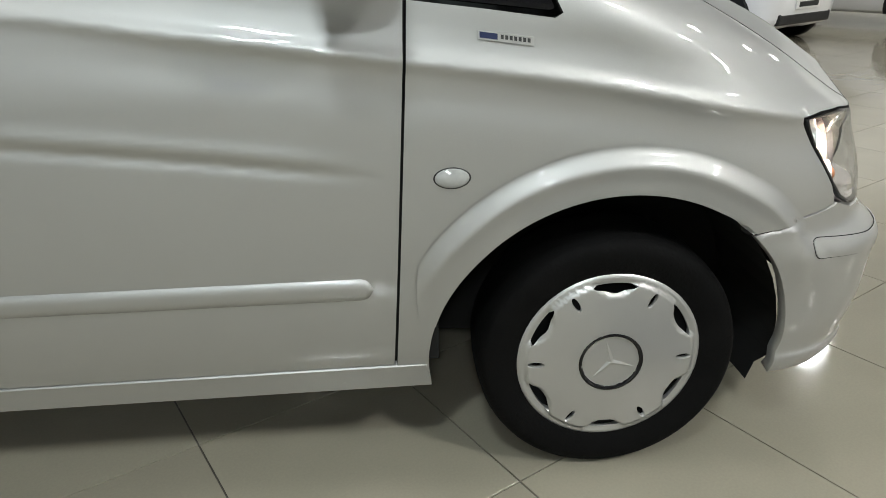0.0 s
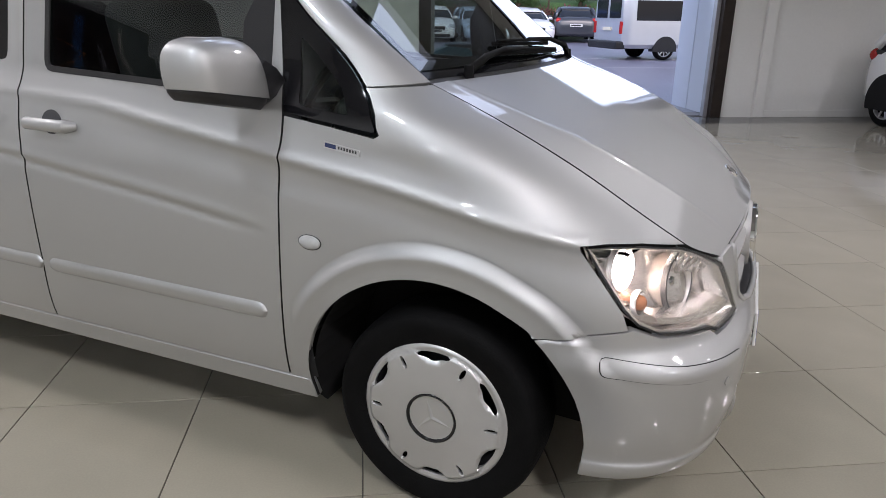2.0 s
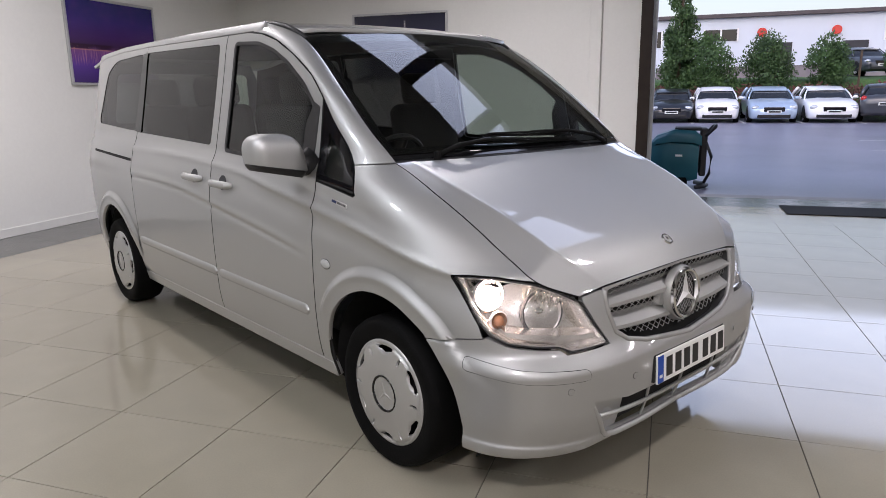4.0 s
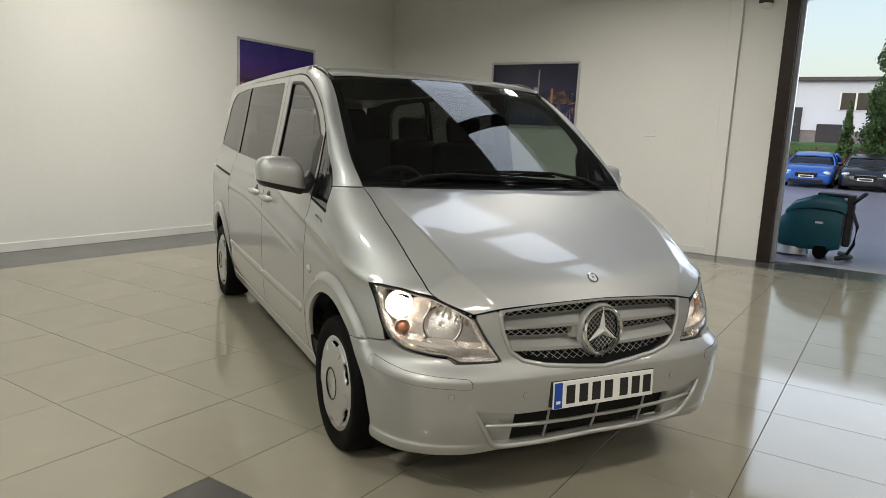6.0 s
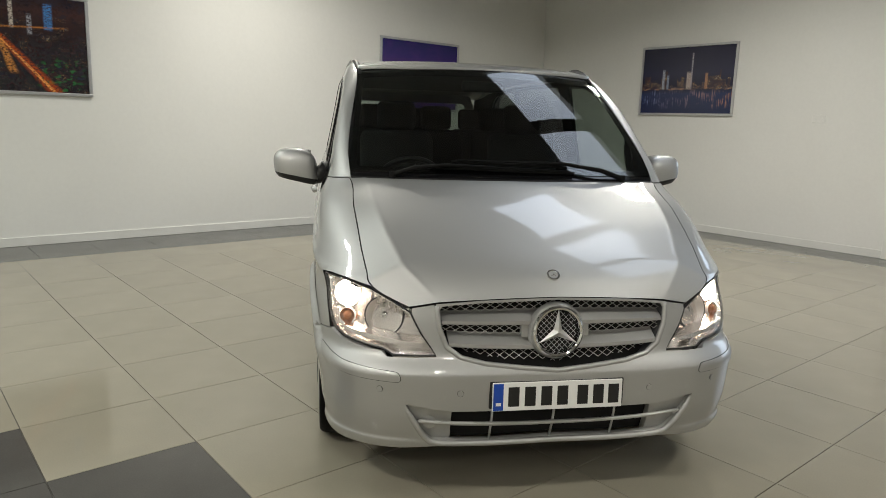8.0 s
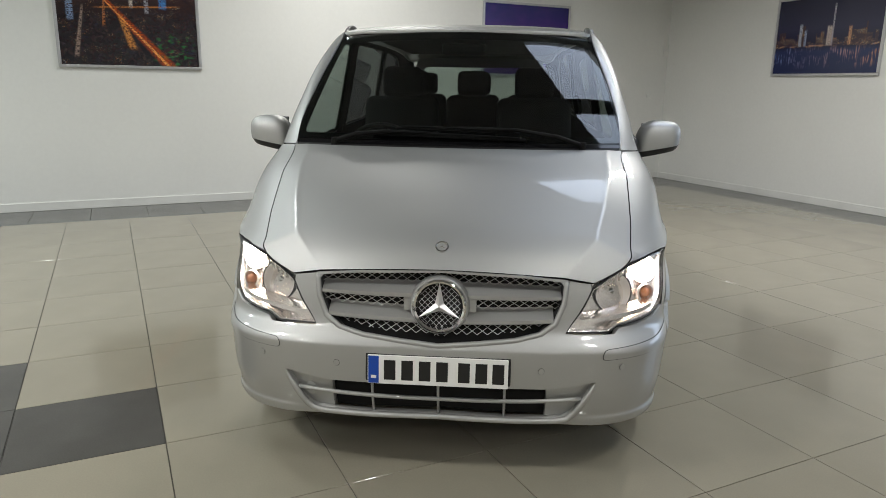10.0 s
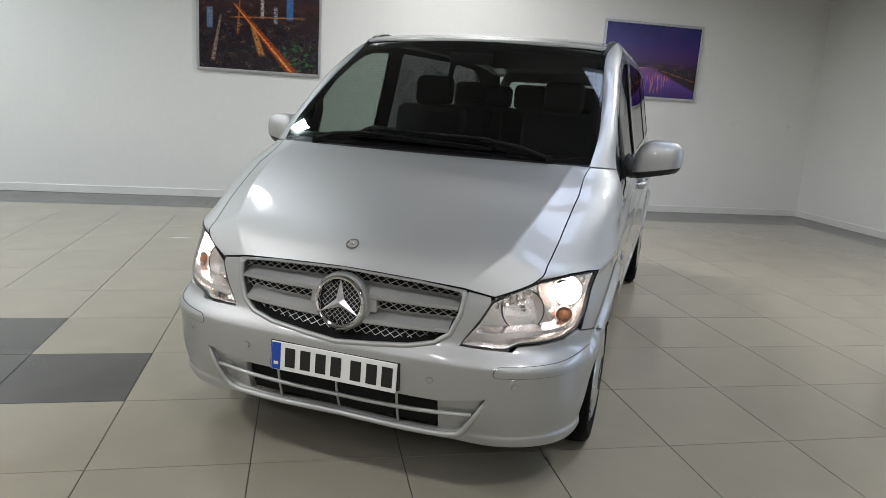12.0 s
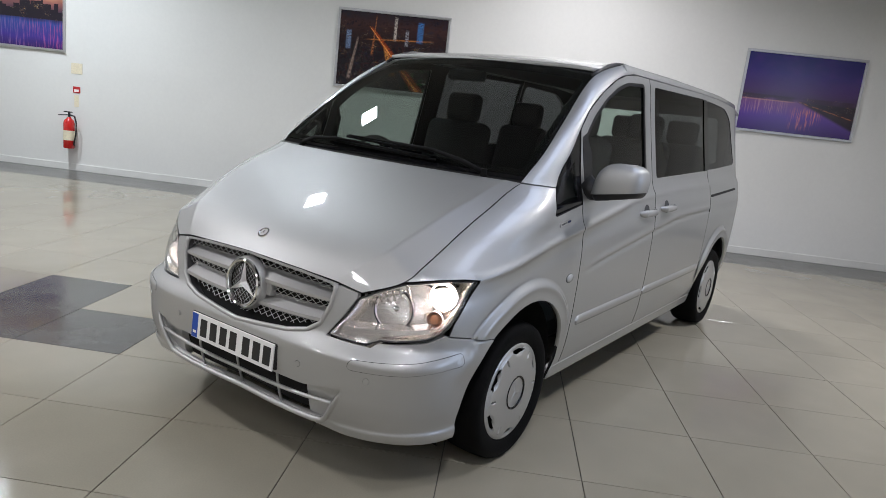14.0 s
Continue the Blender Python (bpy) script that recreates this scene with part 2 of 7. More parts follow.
def panel(name, outline, f, material, parent, holes=(), gap=0.05, hem=0.012, flip=False, label="", aspect=1.0, off=0.0, dark=False):
    """A sheet-metal panel: the outline, in the surface's own two axes, filled, laid on the surface f, and its edges turned in."""
    from mathutils.geometry import delaunay_2d_cdt
    loops = [dense(outline, gap)] + [dense(h, gap) for h in holes]
    pts, edges = [], []
    for lp in loops:
        k = len(pts)
        pts += lp
        edges += [(k + i, k + (i + 1) % len(lp)) for i in range(len(lp))]
    o = np.array(loops[0])
    lo, hi = o.min(0), o.max(0)
    gx, gy = np.meshgrid(np.arange(lo[0] + gap * 0.5, hi[0], gap * aspect), np.arange(lo[1] + gap * 0.5, hi[1], gap))
    g = np.c_[gx.ravel(), gy.ravel()]
    if len(g):
        ok = inside(g, o)
        for h in loops[1:]:
            ok &= ~inside(g, h)
        g = g[ok]
        edge = np.array(pts)
        g = np.array([q for q in g if np.min(np.sum((edge - q) ** 2, 1)) > (gap * 0.4) ** 2]).reshape(-1, 2)
    vs2, _, tris, *_ = delaunay_2d_cdt([Vector(p) for p in pts] + [Vector(p) for p in g], edges, [], 0, 1e-7)
    cen = np.array([np.mean([vs2[i][:] for i in t], axis=0) for t in tris])
    ok = inside(cen, o)
    for h in loops[1:]:
        ok &= ~inside(cen, h)
    tris = [list(t) for t, k in zip(tris, ok) if k]
    used = sorted({i for t in tris for i in t})
    index = {v: k for k, v in enumerate(used)}
    tris = [[index[i] for i in t] for t in tris]
    e = 0.004
    P, N = [], []
    for i in used:
        a, b = vs2[i]
        p = Vector(f(a, b))
        n = (Vector(f(a + e, b)) - Vector(f(a - e, b))).cross(Vector(f(a, b + e)) - Vector(f(a, b - e)))
        n = n.normalized() if n.length > 1e-12 else Vector((0, 0, 1))
        if flip:
            n = -n
        P.append(p + n * off)
        N.append(n)
    # face turning: make it agree with the normals
    t = tris[len(tris) // 2]
    fn = (P[t[1]] - P[t[0]]).cross(P[t[2]] - P[t[0]])
    if fn.dot(N[t[0]]) < 0:
        tris = [x[::-1] for x in tris]
    if hem:
        count = {}
        for x in tris:
            for i in range(3):
                k = (x[i], x[(i + 1) % 3])
                count[k] = 1
        rim = [k for k in count if (k[1], k[0]) not in count]
        out = {}
        for a, b in rim:
            d = (P[b] - P[a]).normalized()
            for i in (a, b):
                out[i] = out.get(i, Vector()) + d.cross(N[i])
        top, low = {}, {}
        for i, d in out.items():
            d = d.normalized()
            top[i] = len(P)
            P.append(P[i].copy())
            N.append((d + N[i] * 0.7).normalized())
            low[i] = len(P)
            P.append(P[i] - N[i] * hem + d * 0.0005)
            N.append(d)
        tris = list(tris)
        flat = len(tris)
        for a, b in rim:
            tris.append([top[b], top[a], low[a], low[b]])
    me = bpy.data.meshes.new(name)
    me.from_pydata([p[:] for p in P], [], tris)
    me.polygons.foreach_set("use_smooth", [True] * len(me.polygons))
    me.normals_split_custom_set_from_vertices([n[:] for n in N])
    me.materials.append(material)
    # turned-in edges coloured near-black for the shade between panels
    if dark and hem:
        me.materials.append(M["seam"])
        for k in range(flat, len(tris)):
            me.polygons[k].material_index = 1
    ob = new(name, me)
    if parent:
        ob.parent = parent
    if label:
        ob["label"] = label
    return ob


def grid_panel(name, f, nu, nv, material, parent, flip=False, hem=0.0, inward=None):
    """A sheet over the unit square of f's two axes, in even steps, its inner edge turned in."""
    P, N, F = [], [], []
    e = 0.003
    for j in range(nv + 1):
        for i in range(nu + 1):
            u, v = i / nu, j / nv
            p = Vector(f(u, v))
            n = (Vector(f(u + e, v)) - Vector(f(u - e, v))).cross(Vector(f(u, v + e)) - Vector(f(u, v - e))).normalized()
            P.append(p)
            N.append(-n if flip else n)
    w = nu + 1
    for j in range(nv):
        for i in range(nu):
            q = [j * w + i, j * w + i + 1, (j + 1) * w + i + 1, (j + 1) * w + i]
            F.append(q[::-1] if flip else q)
    if hem:
        k = len(P)
        for i in range(nu + 1):
            P += [P[i].copy(), P[i] + (Vector(inward) if inward else -N[i]) * hem]
            o = (P[i] - P[i + w]).normalized()
            N += [(o + N[i]).normalized(), o]
        for i in range(nu):
            q = [k + 2 * i, k + 2 * i + 1, k + 2 * i + 3, k + 2 * i + 2]
            F.append(q[::-1] if flip else q)
    me = bpy.data.meshes.new(name)
    me.from_pydata([p[:] for p in P], [], F)
    me.polygons.foreach_set("use_smooth", [True] * len(me.polygons))
    me.normals_split_custom_set_from_vertices([n[:] for n in N])
    me.materials.append(material)
    ob = new(name, me)
    ob.parent = parent
    return ob


# ---- the room ----
M["wall"] = mat("painted_wall", (0.72, 0.72, 0.69), 0.6, bump=0.05, bump_scale=90, vary=0.025, vary_scale=0.7, fine=0.012, fine_scale=25)
M["ceiling"] = mat("dark_ceiling", (0.22, 0.22, 0.21), 0.8, vary=0.03, vary_scale=1)
M["tile"] = mat("cream_polished_tile", (0.27, 0.249, 0.194), 0.09, bump=0.010, bump_scale=7, vary=0.05, vary_scale=2.5, island=0.05, rough_vary=0.035, fine=0.03, fine_scale=140)
M["tile_dark"] = mat("dark_grey_tile", (0.07, 0.068, 0.063), 0.16, bump=0.012, bump_scale=7, vary=0.12, vary_scale=3, island=0.05, rough_vary=0.05, fine=0.06, fine_scale=140)
M["grout"] = mat("grey_grout", (0.08, 0.073, 0.062), 0.8, vary=0.2, vary_scale=8)
M["skirt"] = mat("white_skirting", (0.68, 0.68, 0.65), 0.45, vary=0.05, vary_scale=4)
M["frame_steel"] = mat("dark_bronze_steel", (0.03, 0.022, 0.018), 0.4, 0.4, vary=0.2, vary_scale=6)


def slab(name, a0, a1, b0, b1, z0, z1, material, label, category, bevel=0.0):
    bm = bmesh.new()
    box(bm, a0, a1, b0, b1, z0, z1, bevel)
    ob = part(name, bm, material)
    ob.matrix_world = ROOM
    return tagged(ob, label, category, kind="structure")


floor = slab("floor", WALL_A - 0.2, WALL_C + 0.2, WALL_D - 0.2, WALL_B + 0.25, -0.25, -0.006, M["grout"], "cream polished tile floor with dark border tiles and narrow joints", "floor")
slab("wall_far", WALL_A - 0.2, WALL_A, WALL_D - 0.2, WALL_B + 0.25, -0.006, CEIL, M["wall"], "plain white wall assumed for an unseen side of the room hung with city prints", "wall")
# wall_behind and wall_end are unseen, assumed; white wall_end lightens the van's flank
slab("wall_behind", WALL_C, WALL_C + 0.2, WALL_D - 0.2, WALL_B + 0.25, -0.006, CEIL, M["wall"], "plain white wall assumed for an unseen side of the room", "wall")
slab("wall_end", WALL_A, WALL_C, WALL_D - 0.2, WALL_D, -0.006, CEIL, M["wall"], "plain white wall assumed for an unseen side of the room", "wall")
wb = bmesh.new()
box(wb, WALL_A, DOOR0, WALL_B, WALL_B + 0.25, -0.006, CEIL)
box(wb, DOOR1, WALL_C, WALL_B, WALL_B + 0.25, -0.006, CEIL)
box(wb, DOOR0, DOOR1, WALL_B, WALL_B + 0.25, DOOR_H, CEIL)
wall_b = part("wall_shutter", wb, M["wall"])
wall_b.matrix_world = ROOM
tagged(wall_b, "white painted wall with a wide open vehicle doorway", "wall", kind="structure")
SKY0, SKY1, SKY_B0, SKY_B1 = -1.55, 2.4, 1.72, 2.88
cb = bmesh.new()
box(cb, WALL_A - 0.2, SKY0, WALL_D - 0.2, WALL_B + 0.25, CEIL, CEIL + 0.2)
box(cb, SKY1, WALL_C + 0.2, WALL_D - 0.2, WALL_B + 0.25, CEIL, CEIL + 0.2)
box(cb, SKY0, SKY1, WALL_D - 0.2, SKY_B0, CEIL, CEIL + 0.2)
box(cb, SKY0, SKY1, SKY_B1, WALL_B + 0.25, CEIL, CEIL + 0.2)
ceiling = part("ceiling", cb, M["ceiling"])
ceiling.matrix_world = ROOM
tagged(ceiling, "dark ceiling with a long glazed rooflight", "ceiling", kind="structure")
for a in (-0.42, 0.9):
    slab("rooflight_beam", a, a + 0.26, SKY_B0, SKY_B1, CEIL + 0.02, CEIL + 0.2, M["frame_steel"], "dark steel beam across the rooflight", "beam")
slab("pillar", -0.57, -0.41, WALL_B - 0.06, WALL_B, 0, CEIL, M["wall"], "white boxed-in column on the wall beside the doorway", "pillar", 0.008)
slab("skirting_far", WALL_A, WALL_A + 0.015, WALL_D, WALL_B, 0, 0.1, M["skirt"], "white painted skirting board", "skirting", 0.004)
slab("skirting_shutter", WALL_A + 0.015, -0.57, WALL_B - 0.015, WALL_B, 0, 0.1, M["skirt"], "white painted skirting board", "skirting", 0.004)
slab("door_frame_near", DOOR0, DOOR0 + 0.16, WALL_B - 0.04, WALL_B + 0.25, 0, DOOR_H, M["frame_steel"], "dark bronze steel door jamb", "door frame", 0.006)
slab("door_frame_far", DOOR1 - 0.16, DOOR1, WALL_B - 0.04, WALL_B + 0.25, 0, DOOR_H, M["frame_steel"], "dark bronze steel door jamb", "door frame", 0.006)
slab("door_head", DOOR0 + 0.16, DOOR1 - 0.16, WALL_B - 0.04, WALL_B + 0.25, DOOR_H - 0.12, DOOR_H, M["frame_steel"], "dark bronze steel door head", "door frame", 0.006)

slab("pillar_far", 5.0, 5.16, WALL_B - 0.06, WALL_B, 0, CEIL, M["wall"], "white boxed-in column on the wall beside the doorway", "pillar", 0.008)
slab("skirting_end", 5.16, WALL_C, WALL_B - 0.015, WALL_B, 0, 0.1, M["skirt"], "white painted skirting board", "skirting", 0.004)

# daylight in the rooflight's openings
for a0, a1 in ((SKY0, -0.42), (-0.16, 0.9), (1.16, SKY1)):
    dl = new("rooflight_daylight", bpy.data.lights.new("rooflight_daylight", "AREA"))
    dl.data.shape, dl.data.size, dl.data.size_y, dl.data.energy, dl.data.color = "RECTANGLE", a1 - a0, SKY_B1 - SKY_B0, 10.0, (0.78, 0.86, 1.0)
    dl.matrix_world = Matrix.Translation(R((a0 + a1) / 2, (SKY_B0 + SKY_B1) / 2, CEIL + 0.18)) @ ROOM

M["rail_grey"] = mat("galvanised_rail", (0.42, 0.43, 0.45), 0.4, 0.6, vary=0.08, vary_scale=8)
for a in (DOOR0 + 0.16, DOOR1 - 0.22):
    slab("shutter_rail", a, a + 0.06, WALL_B + 0.06, WALL_B + 0.16, 0, DOOR_H - 0.12, M["rail_grey"], "galvanised shutter guide rail in the doorway", "rail", 0.004)

# daylight in the wide doorway
dl = new("doorway_daylight", bpy.data.lights.new("doorway_daylight", "AREA"))
dl.data.shape, dl.data.size, dl.data.size_y, dl.data.energy, dl.data.color = "RECTANGLE", DOOR1 - DOOR0 - 0.4, 1.8, 42.0, (0.74, 0.84, 1.0)
dl.matrix_world = Matrix.Translation(R((DOOR0 + DOOR1) / 2, WALL_B + 0.3, 2.55)) @ ROOM @ Matrix.Rotation(radians(-80), 4, "X")

# ceiling lamps, unseen; most are added where walls, floor or van needed brightening
M["lamp_body"] = mat("white_lamp_body", (0.5, 0.5, 0.5), 0.5, vary=0.04)
LAMPS = [(-2.65, -2.4, 44), (-4.4, 1.4, 84), (-1.3, 4.2, 92), (-4.3, -5.7, 98), (0.4, -4.7, 115), (2.9, -6.0, 48), (3.4, 0.9, 46), (3.8, -2.8, 28), (4.6, -7.4, 50), (7.6, 2.4, 34), (7.4, -1.4, 55), (8.6, -5.4, 50), (11.2, 4.6, 44), (11.4, 0.4, 55)]
for a, b, power in LAMPS:
    la = new("lamp_light", bpy.data.lights.new("lamp_light", "AREA"))
    la.data.shape, la.data.size, la.data.size_y, la.data.energy = "RECTANGLE", 0.46, 0.30, power
    la.data.color = (0.96, 1.0, 0.95) if a < -2 and b < 0 else (1.0, 0.955, 0.87)          # cooler tubes along one stretch of the far wall
    la.data.spread = radians(156)
    la.matrix_world = Matrix.Translation(R(a, b, CEIL - 0.095)) @ ROOM
    fx = empty("ceiling_lamp", Matrix.Translation(R(a, b, CEIL)) @ ROOM)
    tagged(fx, "white rectangular ceiling lamp, switched on", "lamp", "ceiling lamps")
    bm = bmesh.new()
    box(bm, -0.25, 0.25, -0.17, 0.17, -0.09, 0.0, 0.01)
    part("lamp_body", bm, M["lamp_body"], fx)


# ---- the van: its outer surface ----
XC0, ARC, WZ = 0.10, 1.2, 0.310
half_w = curve([(0.10, 0.80), (0.2, 0.84), (0.30, 0.868), (0.36, 0.886), (0.45, 0.903), (0.60, 0.918), (0.80, 0.927), (0.95, 0.929), (1.05, 0.921), (1.13, 0.903),
                (1.22, 0.872), (1.40, 0.832), (1.6, 0.793), (1.76, 0.762), (1.82, 0.738), (1.86, 0.695), (1.9, 0.6)])
nose_x = curve([(0.10, 0.64), (0.2, 0.735), (0.26, 0.752), (0.32, 0.776), (0.40, 0.795), (0.50, 0.801), (0.543, 0.800), (0.556, 0.795), (0.62, 0.760), (0.70, 0.748), (0.83, 0.742),
                (0.90, 0.67), (1.01, 0.50), (1.10, 0.31), (1.215, 0.035), (1.3, -0.1)])
turn_x = curve([(0.8, XC0), (0.88, 0.09), (1.0, 0.0), (1.1, -0.14), (1.21, -0.35), (1.4, -0.4)])
bend = curve([(0.2, 3.6), (0.3, 4.1), (0.545, 4.1), (0.61, 3.4), (0.68, 3.3), (0.8, 2.8), (0.86, 2.65), (1.01, 2.4), (1.21, 3.2)])
shoulder = curve([(-4.0, 1.15), (-2.5, 1.16), (-1.16, 1.114), (-0.88, 1.076), (-0.47, 1.018), (-0.14, 0.97), (0.21, 0.90), (0.40, 0.865)])
swage = curve([(-4.0, 1.0), (-2.0, 0.968), (-1.7, 0.942), (-1.3, 0.896), (-0.9, 0.849), (-0.59, 0.808), (-0.3, 0.77)])


def dress(x, z):
    """Creases, grooves and wheel-arch flares of the side, as a shift outwards."""
    d = 0.0
    if z < 1.3:
        s = z - shoulder(x)
        k = 0.45 + 0.55 * step(-1.8, -0.7, x)
        d += k * (0.0095 * math.exp(-(s / 0.016) ** 2) - 0.008 * math.exp(-((s - 0.062) / 0.045) ** 2) - 0.005 * math.exp(-((s + 0.058) / 0.042) ** 2))
        if x < -0.3:
            q = z - swage(x)
            d += (1 - step(-0.75, -0.47, x)) * (0.004 * math.exp(-((q - 0.018) / 0.018) ** 2) - 0.0055 * math.exp(-((q + 0.008) / 0.013) ** 2))
    if x > 0.1:
        low = 1 - step(0.42, 0.61, z)
        d += 0.019 * (1 - 0.6 * low) * (1 - step(0.488 - 0.04 * low, 0.525 + 0.13 * low, math.hypot(x, z - WZ))) * (1 - step(0.628, 0.64, z))
        d += 0.026 * (1 - step(0.2, 0.5, z)) * step(0.1, 0.4, x) + 0.008 * math.exp(-((z - 0.245) / 0.03) ** 2) * step(0.2, 0.45, x)
    return d


def shell(a, z, side=-1.0):
    """The van's side and front at height z; a runs forwards along the side and then round the nose to its middle."""
    xc = turn_x(z)
    w = half_w(z)
    if a <= xc:
        back = max(0.0, -2.3 - a)
        y = w - 0.012 * back ** 2 + dress(a, z)
        if a < -3.62:
            y -= 0.16 * ((-3.62 - a) / 0.42) ** 3
        return (a, side * y, z)
    ph = (math.pi / 2) * (1 - (a - xc) / ARC)
    ax, n = nose_x(z) - xc, bend(z)
    c, s = math.cos(ph), math.sin(ph)
    r = (abs(c / ax) ** n + abs(s / w) ** n) ** (-1 / n)
    x = xc + r * c
    r += dress(x, z) * max(0.0, s)
    r += 0.011 * (1 - step(0.268, 0.288, z)) * step(0.47, 0.60, r * s) * (1 - 0.7 * step(1.05, 1.3, ph))          # spoiler lip under the corners
    return (xc + r * c, side * r * s, z)


def at(x, y, z):
    """The shell's own two axes of a place near its front corner."""
    xc = turn_x(z)
    if x <= xc:
        return (x, z)
    return (xc + ARC * (1 - math.atan2(abs(y), x - xc) / (math.pi / 2)), z)


def nose(a_y, z):
    """The shell's axes of a place on the nose, by its distance from the middle line."""
    lo, hi = 0.0, math.pi / 2
    xc = turn_x(z)
    for _ in range(40):
        m = (lo + hi) / 2
        if abs(shell(xc + ARC * (1 - m / (math.pi / 2)), z)[1]) < a_y:
            lo = m
        else:
            hi = m
    return (xc + ARC * (1 - lo / (math.pi / 2)), z)


def by_x(x, z):
    """The shell's axes of a place on its side, by its distance forwards."""
    xc = turn_x(z)
    if x <= xc:
        return (x, z)
    lo, hi = xc, xc + ARC
    for _ in range(40):
        m = (lo + hi) / 2
        if shell(m, z)[0] < x:
            lo = m
        else:
            hi = m
    return (lo, z)


van = empty("people_carrier_van")
tagged(van, "silver metallic passenger van with lit headlamps on the showroom floor", "van")


def both(name, outline, material, holes=(), gap=0.05, hem=0.012, label="", off=0.0, parent=None, aspect=1.0, dark=False):
    """The same panel on either side of the van."""
    made = []
    for side in (-1.0, 1.0):
        made.append(panel(name, outline, lambda a, z, s=side: shell(a, z, s), material, (parent[0 if side < 0 else 1] if parent else van), holes, gap, hem, flip=side > 0, label=label, off=off, aspect=aspect, dark=dark))
    return made


def arch(wx, r=0.425, z0=0.2):
    up = [(wx + r * math.cos(t), WZ + r * math.sin(t)) for t in np.linspace(0, math.pi, 26)]
    return [(wx + r * 0.985, z0)] + up + [(wx - r * 0.985, z0)]


# hood edge: from the grille's corner along the lamp's top, then along the wing to the windscreen
EDGE = [(0.0, (0.672, 0.562, 0.786)), (0.22, (0.590, 0.700, 0.850)), (0.40, (0.475, 0.728, 0.925)), (0.6, (0.337, 0.745, 1.012)), (0.8, (0.150, 0.764, 1.113)), (1.0, (-0.07, 0.776, 1.212))]
edge_x, edge_y, edge_z = (curve([(s, p[i]) for s, p in EDGE]) for i in range(3))


def edge_at(s):
    """The hood's side line, laid on the shell."""
    return shell(*at(edge_x(s), edge_y(s), edge_z(s)), 1.0)


mid_x = curve([(0, 0.742), (0.12, 0.67), (0.22, 0.60), (0.4, 0.46), (0.6, 0.315), (0.8, 0.175), (1.0, 0.03)])
mid_z = curve([(0, 0.832), (0.12, 0.906), (0.22, 0.955), (0.4, 1.03), (0.6, 1.098), (0.8, 1.157), (1.0, 1.216)])
ridge_t = curve([(0, 0.80), (0.15, 0.79), (0.3, 0.82), (0.6, 0.87), (1.0, 0.91)])
ridge_d = curve([(0, 0.53), (0.2, 0.40), (0.5, 0.34), (1.0, 0.45)])


def hood_at(s, t):
    ss = min(max(s, 0.0), 1.0)
    ex, ey, ez = edge_at(ss)
    if s > 1.0:
        ex, ez = ex - (s - 1) * 0.9, ez + (s - 1) * 0.4
    u = abs(t)
    tr, k = ridge_t(ss), ridge_d(ss)
    q = 0.016                                                       # half width of the rounded crease
    outer = (1 - k) / (1 - tr)
    if u < tr - q:
        g = k * (u / tr) ** 1.7
    elif u > tr + q:
        g = k + outer * (u - tr)
    else:
        a0, b0 = k * ((tr - q) / tr) ** 1.7, k + outer * q
        m0, v = 1.7 * k / tr * ((tr - q) / tr) ** 0.7 * 2 * q, (u - tr + q) / (2 * q)
        m1 = outer * 2 * q
        g = (2 * v ** 3 - 3 * v * v + 1) * a0 + (v ** 3 - 2 * v * v + v) * m0 + (3 * v * v - 2 * v ** 3) * b0 + (v ** 3 - v * v) * m1
    x = mid_x(ss) + (ex - mid_x(ss)) * u ** 2.0
    z = mid_z(ss) + (ez - mid_z(ss)) * g + 0.0016 * math.exp(-((u - tr) / 0.018) ** 2) * step(0.0, 0.1, ss)
    return (x, math.copysign(ey * u, t), z)


panel("bonnet", [(0.004, -0.993), (0.22, -0.994), (0.6, -0.994), (1, -0.994), (1, 0.994), (0.6, 0.994), (0.22, 0.994), (0.004, 0.993)], hood_at, M["silver"], van, gap=0.011, hem=0.02, flip=True, aspect=3.5, dark=True)

# wings
wing = [at(x, y, z) for x, y, z in ((0.50, 0.86, 0.662),)] + [by_x(0.30, 0.632), by_x(0.285, 0.628)]
wing_arch = [by_x(0.425 * math.cos(t), WZ + 0.425 * math.sin(t)) for t in np.linspace(math.asin((0.628 - WZ) / 0.425), math.pi, 24)] + [(-0.418, 0.245), (-0.501, 0.245)]
wing_back = [(-0.498, 0.317), (-0.478, 0.6), (-0.464, 0.8), (-0.450, 1.0), (-0.443, 1.122), (-0.30, 1.103), (-0.165, 1.083), (-0.150, 1.092), (-0.175, 1.14), (-0.225, 1.203)]
wing_top = [at(*edge_at(s)) for s in np.linspace(0.995, 0.22, 16)]
wing_lamp = [at(x, y, z) for x, y, z in ((0.50, 0.79, 0.868), (0.43, 0.85, 0.872), (0.372, 0.885, 0.868), (0.376, 0.89, 0.855), (0.435, 0.878, 0.775), (0.485, 0.868, 0.705))]
wings = both("front_wing", wing + wing_arch + wing_back + wing_top + wing_lamp, M["silver"], gap=0.0125, aspect=2.4, dark=True)

# bumper
lamp_low = [at(x, y, z) for x, y, z in ((0.515, 0.86, 0.662), (0.57, 0.81, 0.635), (0.64, 0.72, 0.622), (0.672, 0.66, 0.618), (0.685, 0.635, 0.600), (0.71, 0.56, 0.602))]
grille_side = [nose(0.466, 0.607), nose(0.519, 0.69), nose(0.558, 0.765), nose(0.556, 0.784), nose(0.478, 0.798)]
grille_open = [nose(0.470, 0.785), nose(0.462, 0.72), nose(0.435, 0.65), nose(0.39, 0.604), nose(0.30, 0.574), nose(0.15, 0.557), nose(0.0, 0.543)]
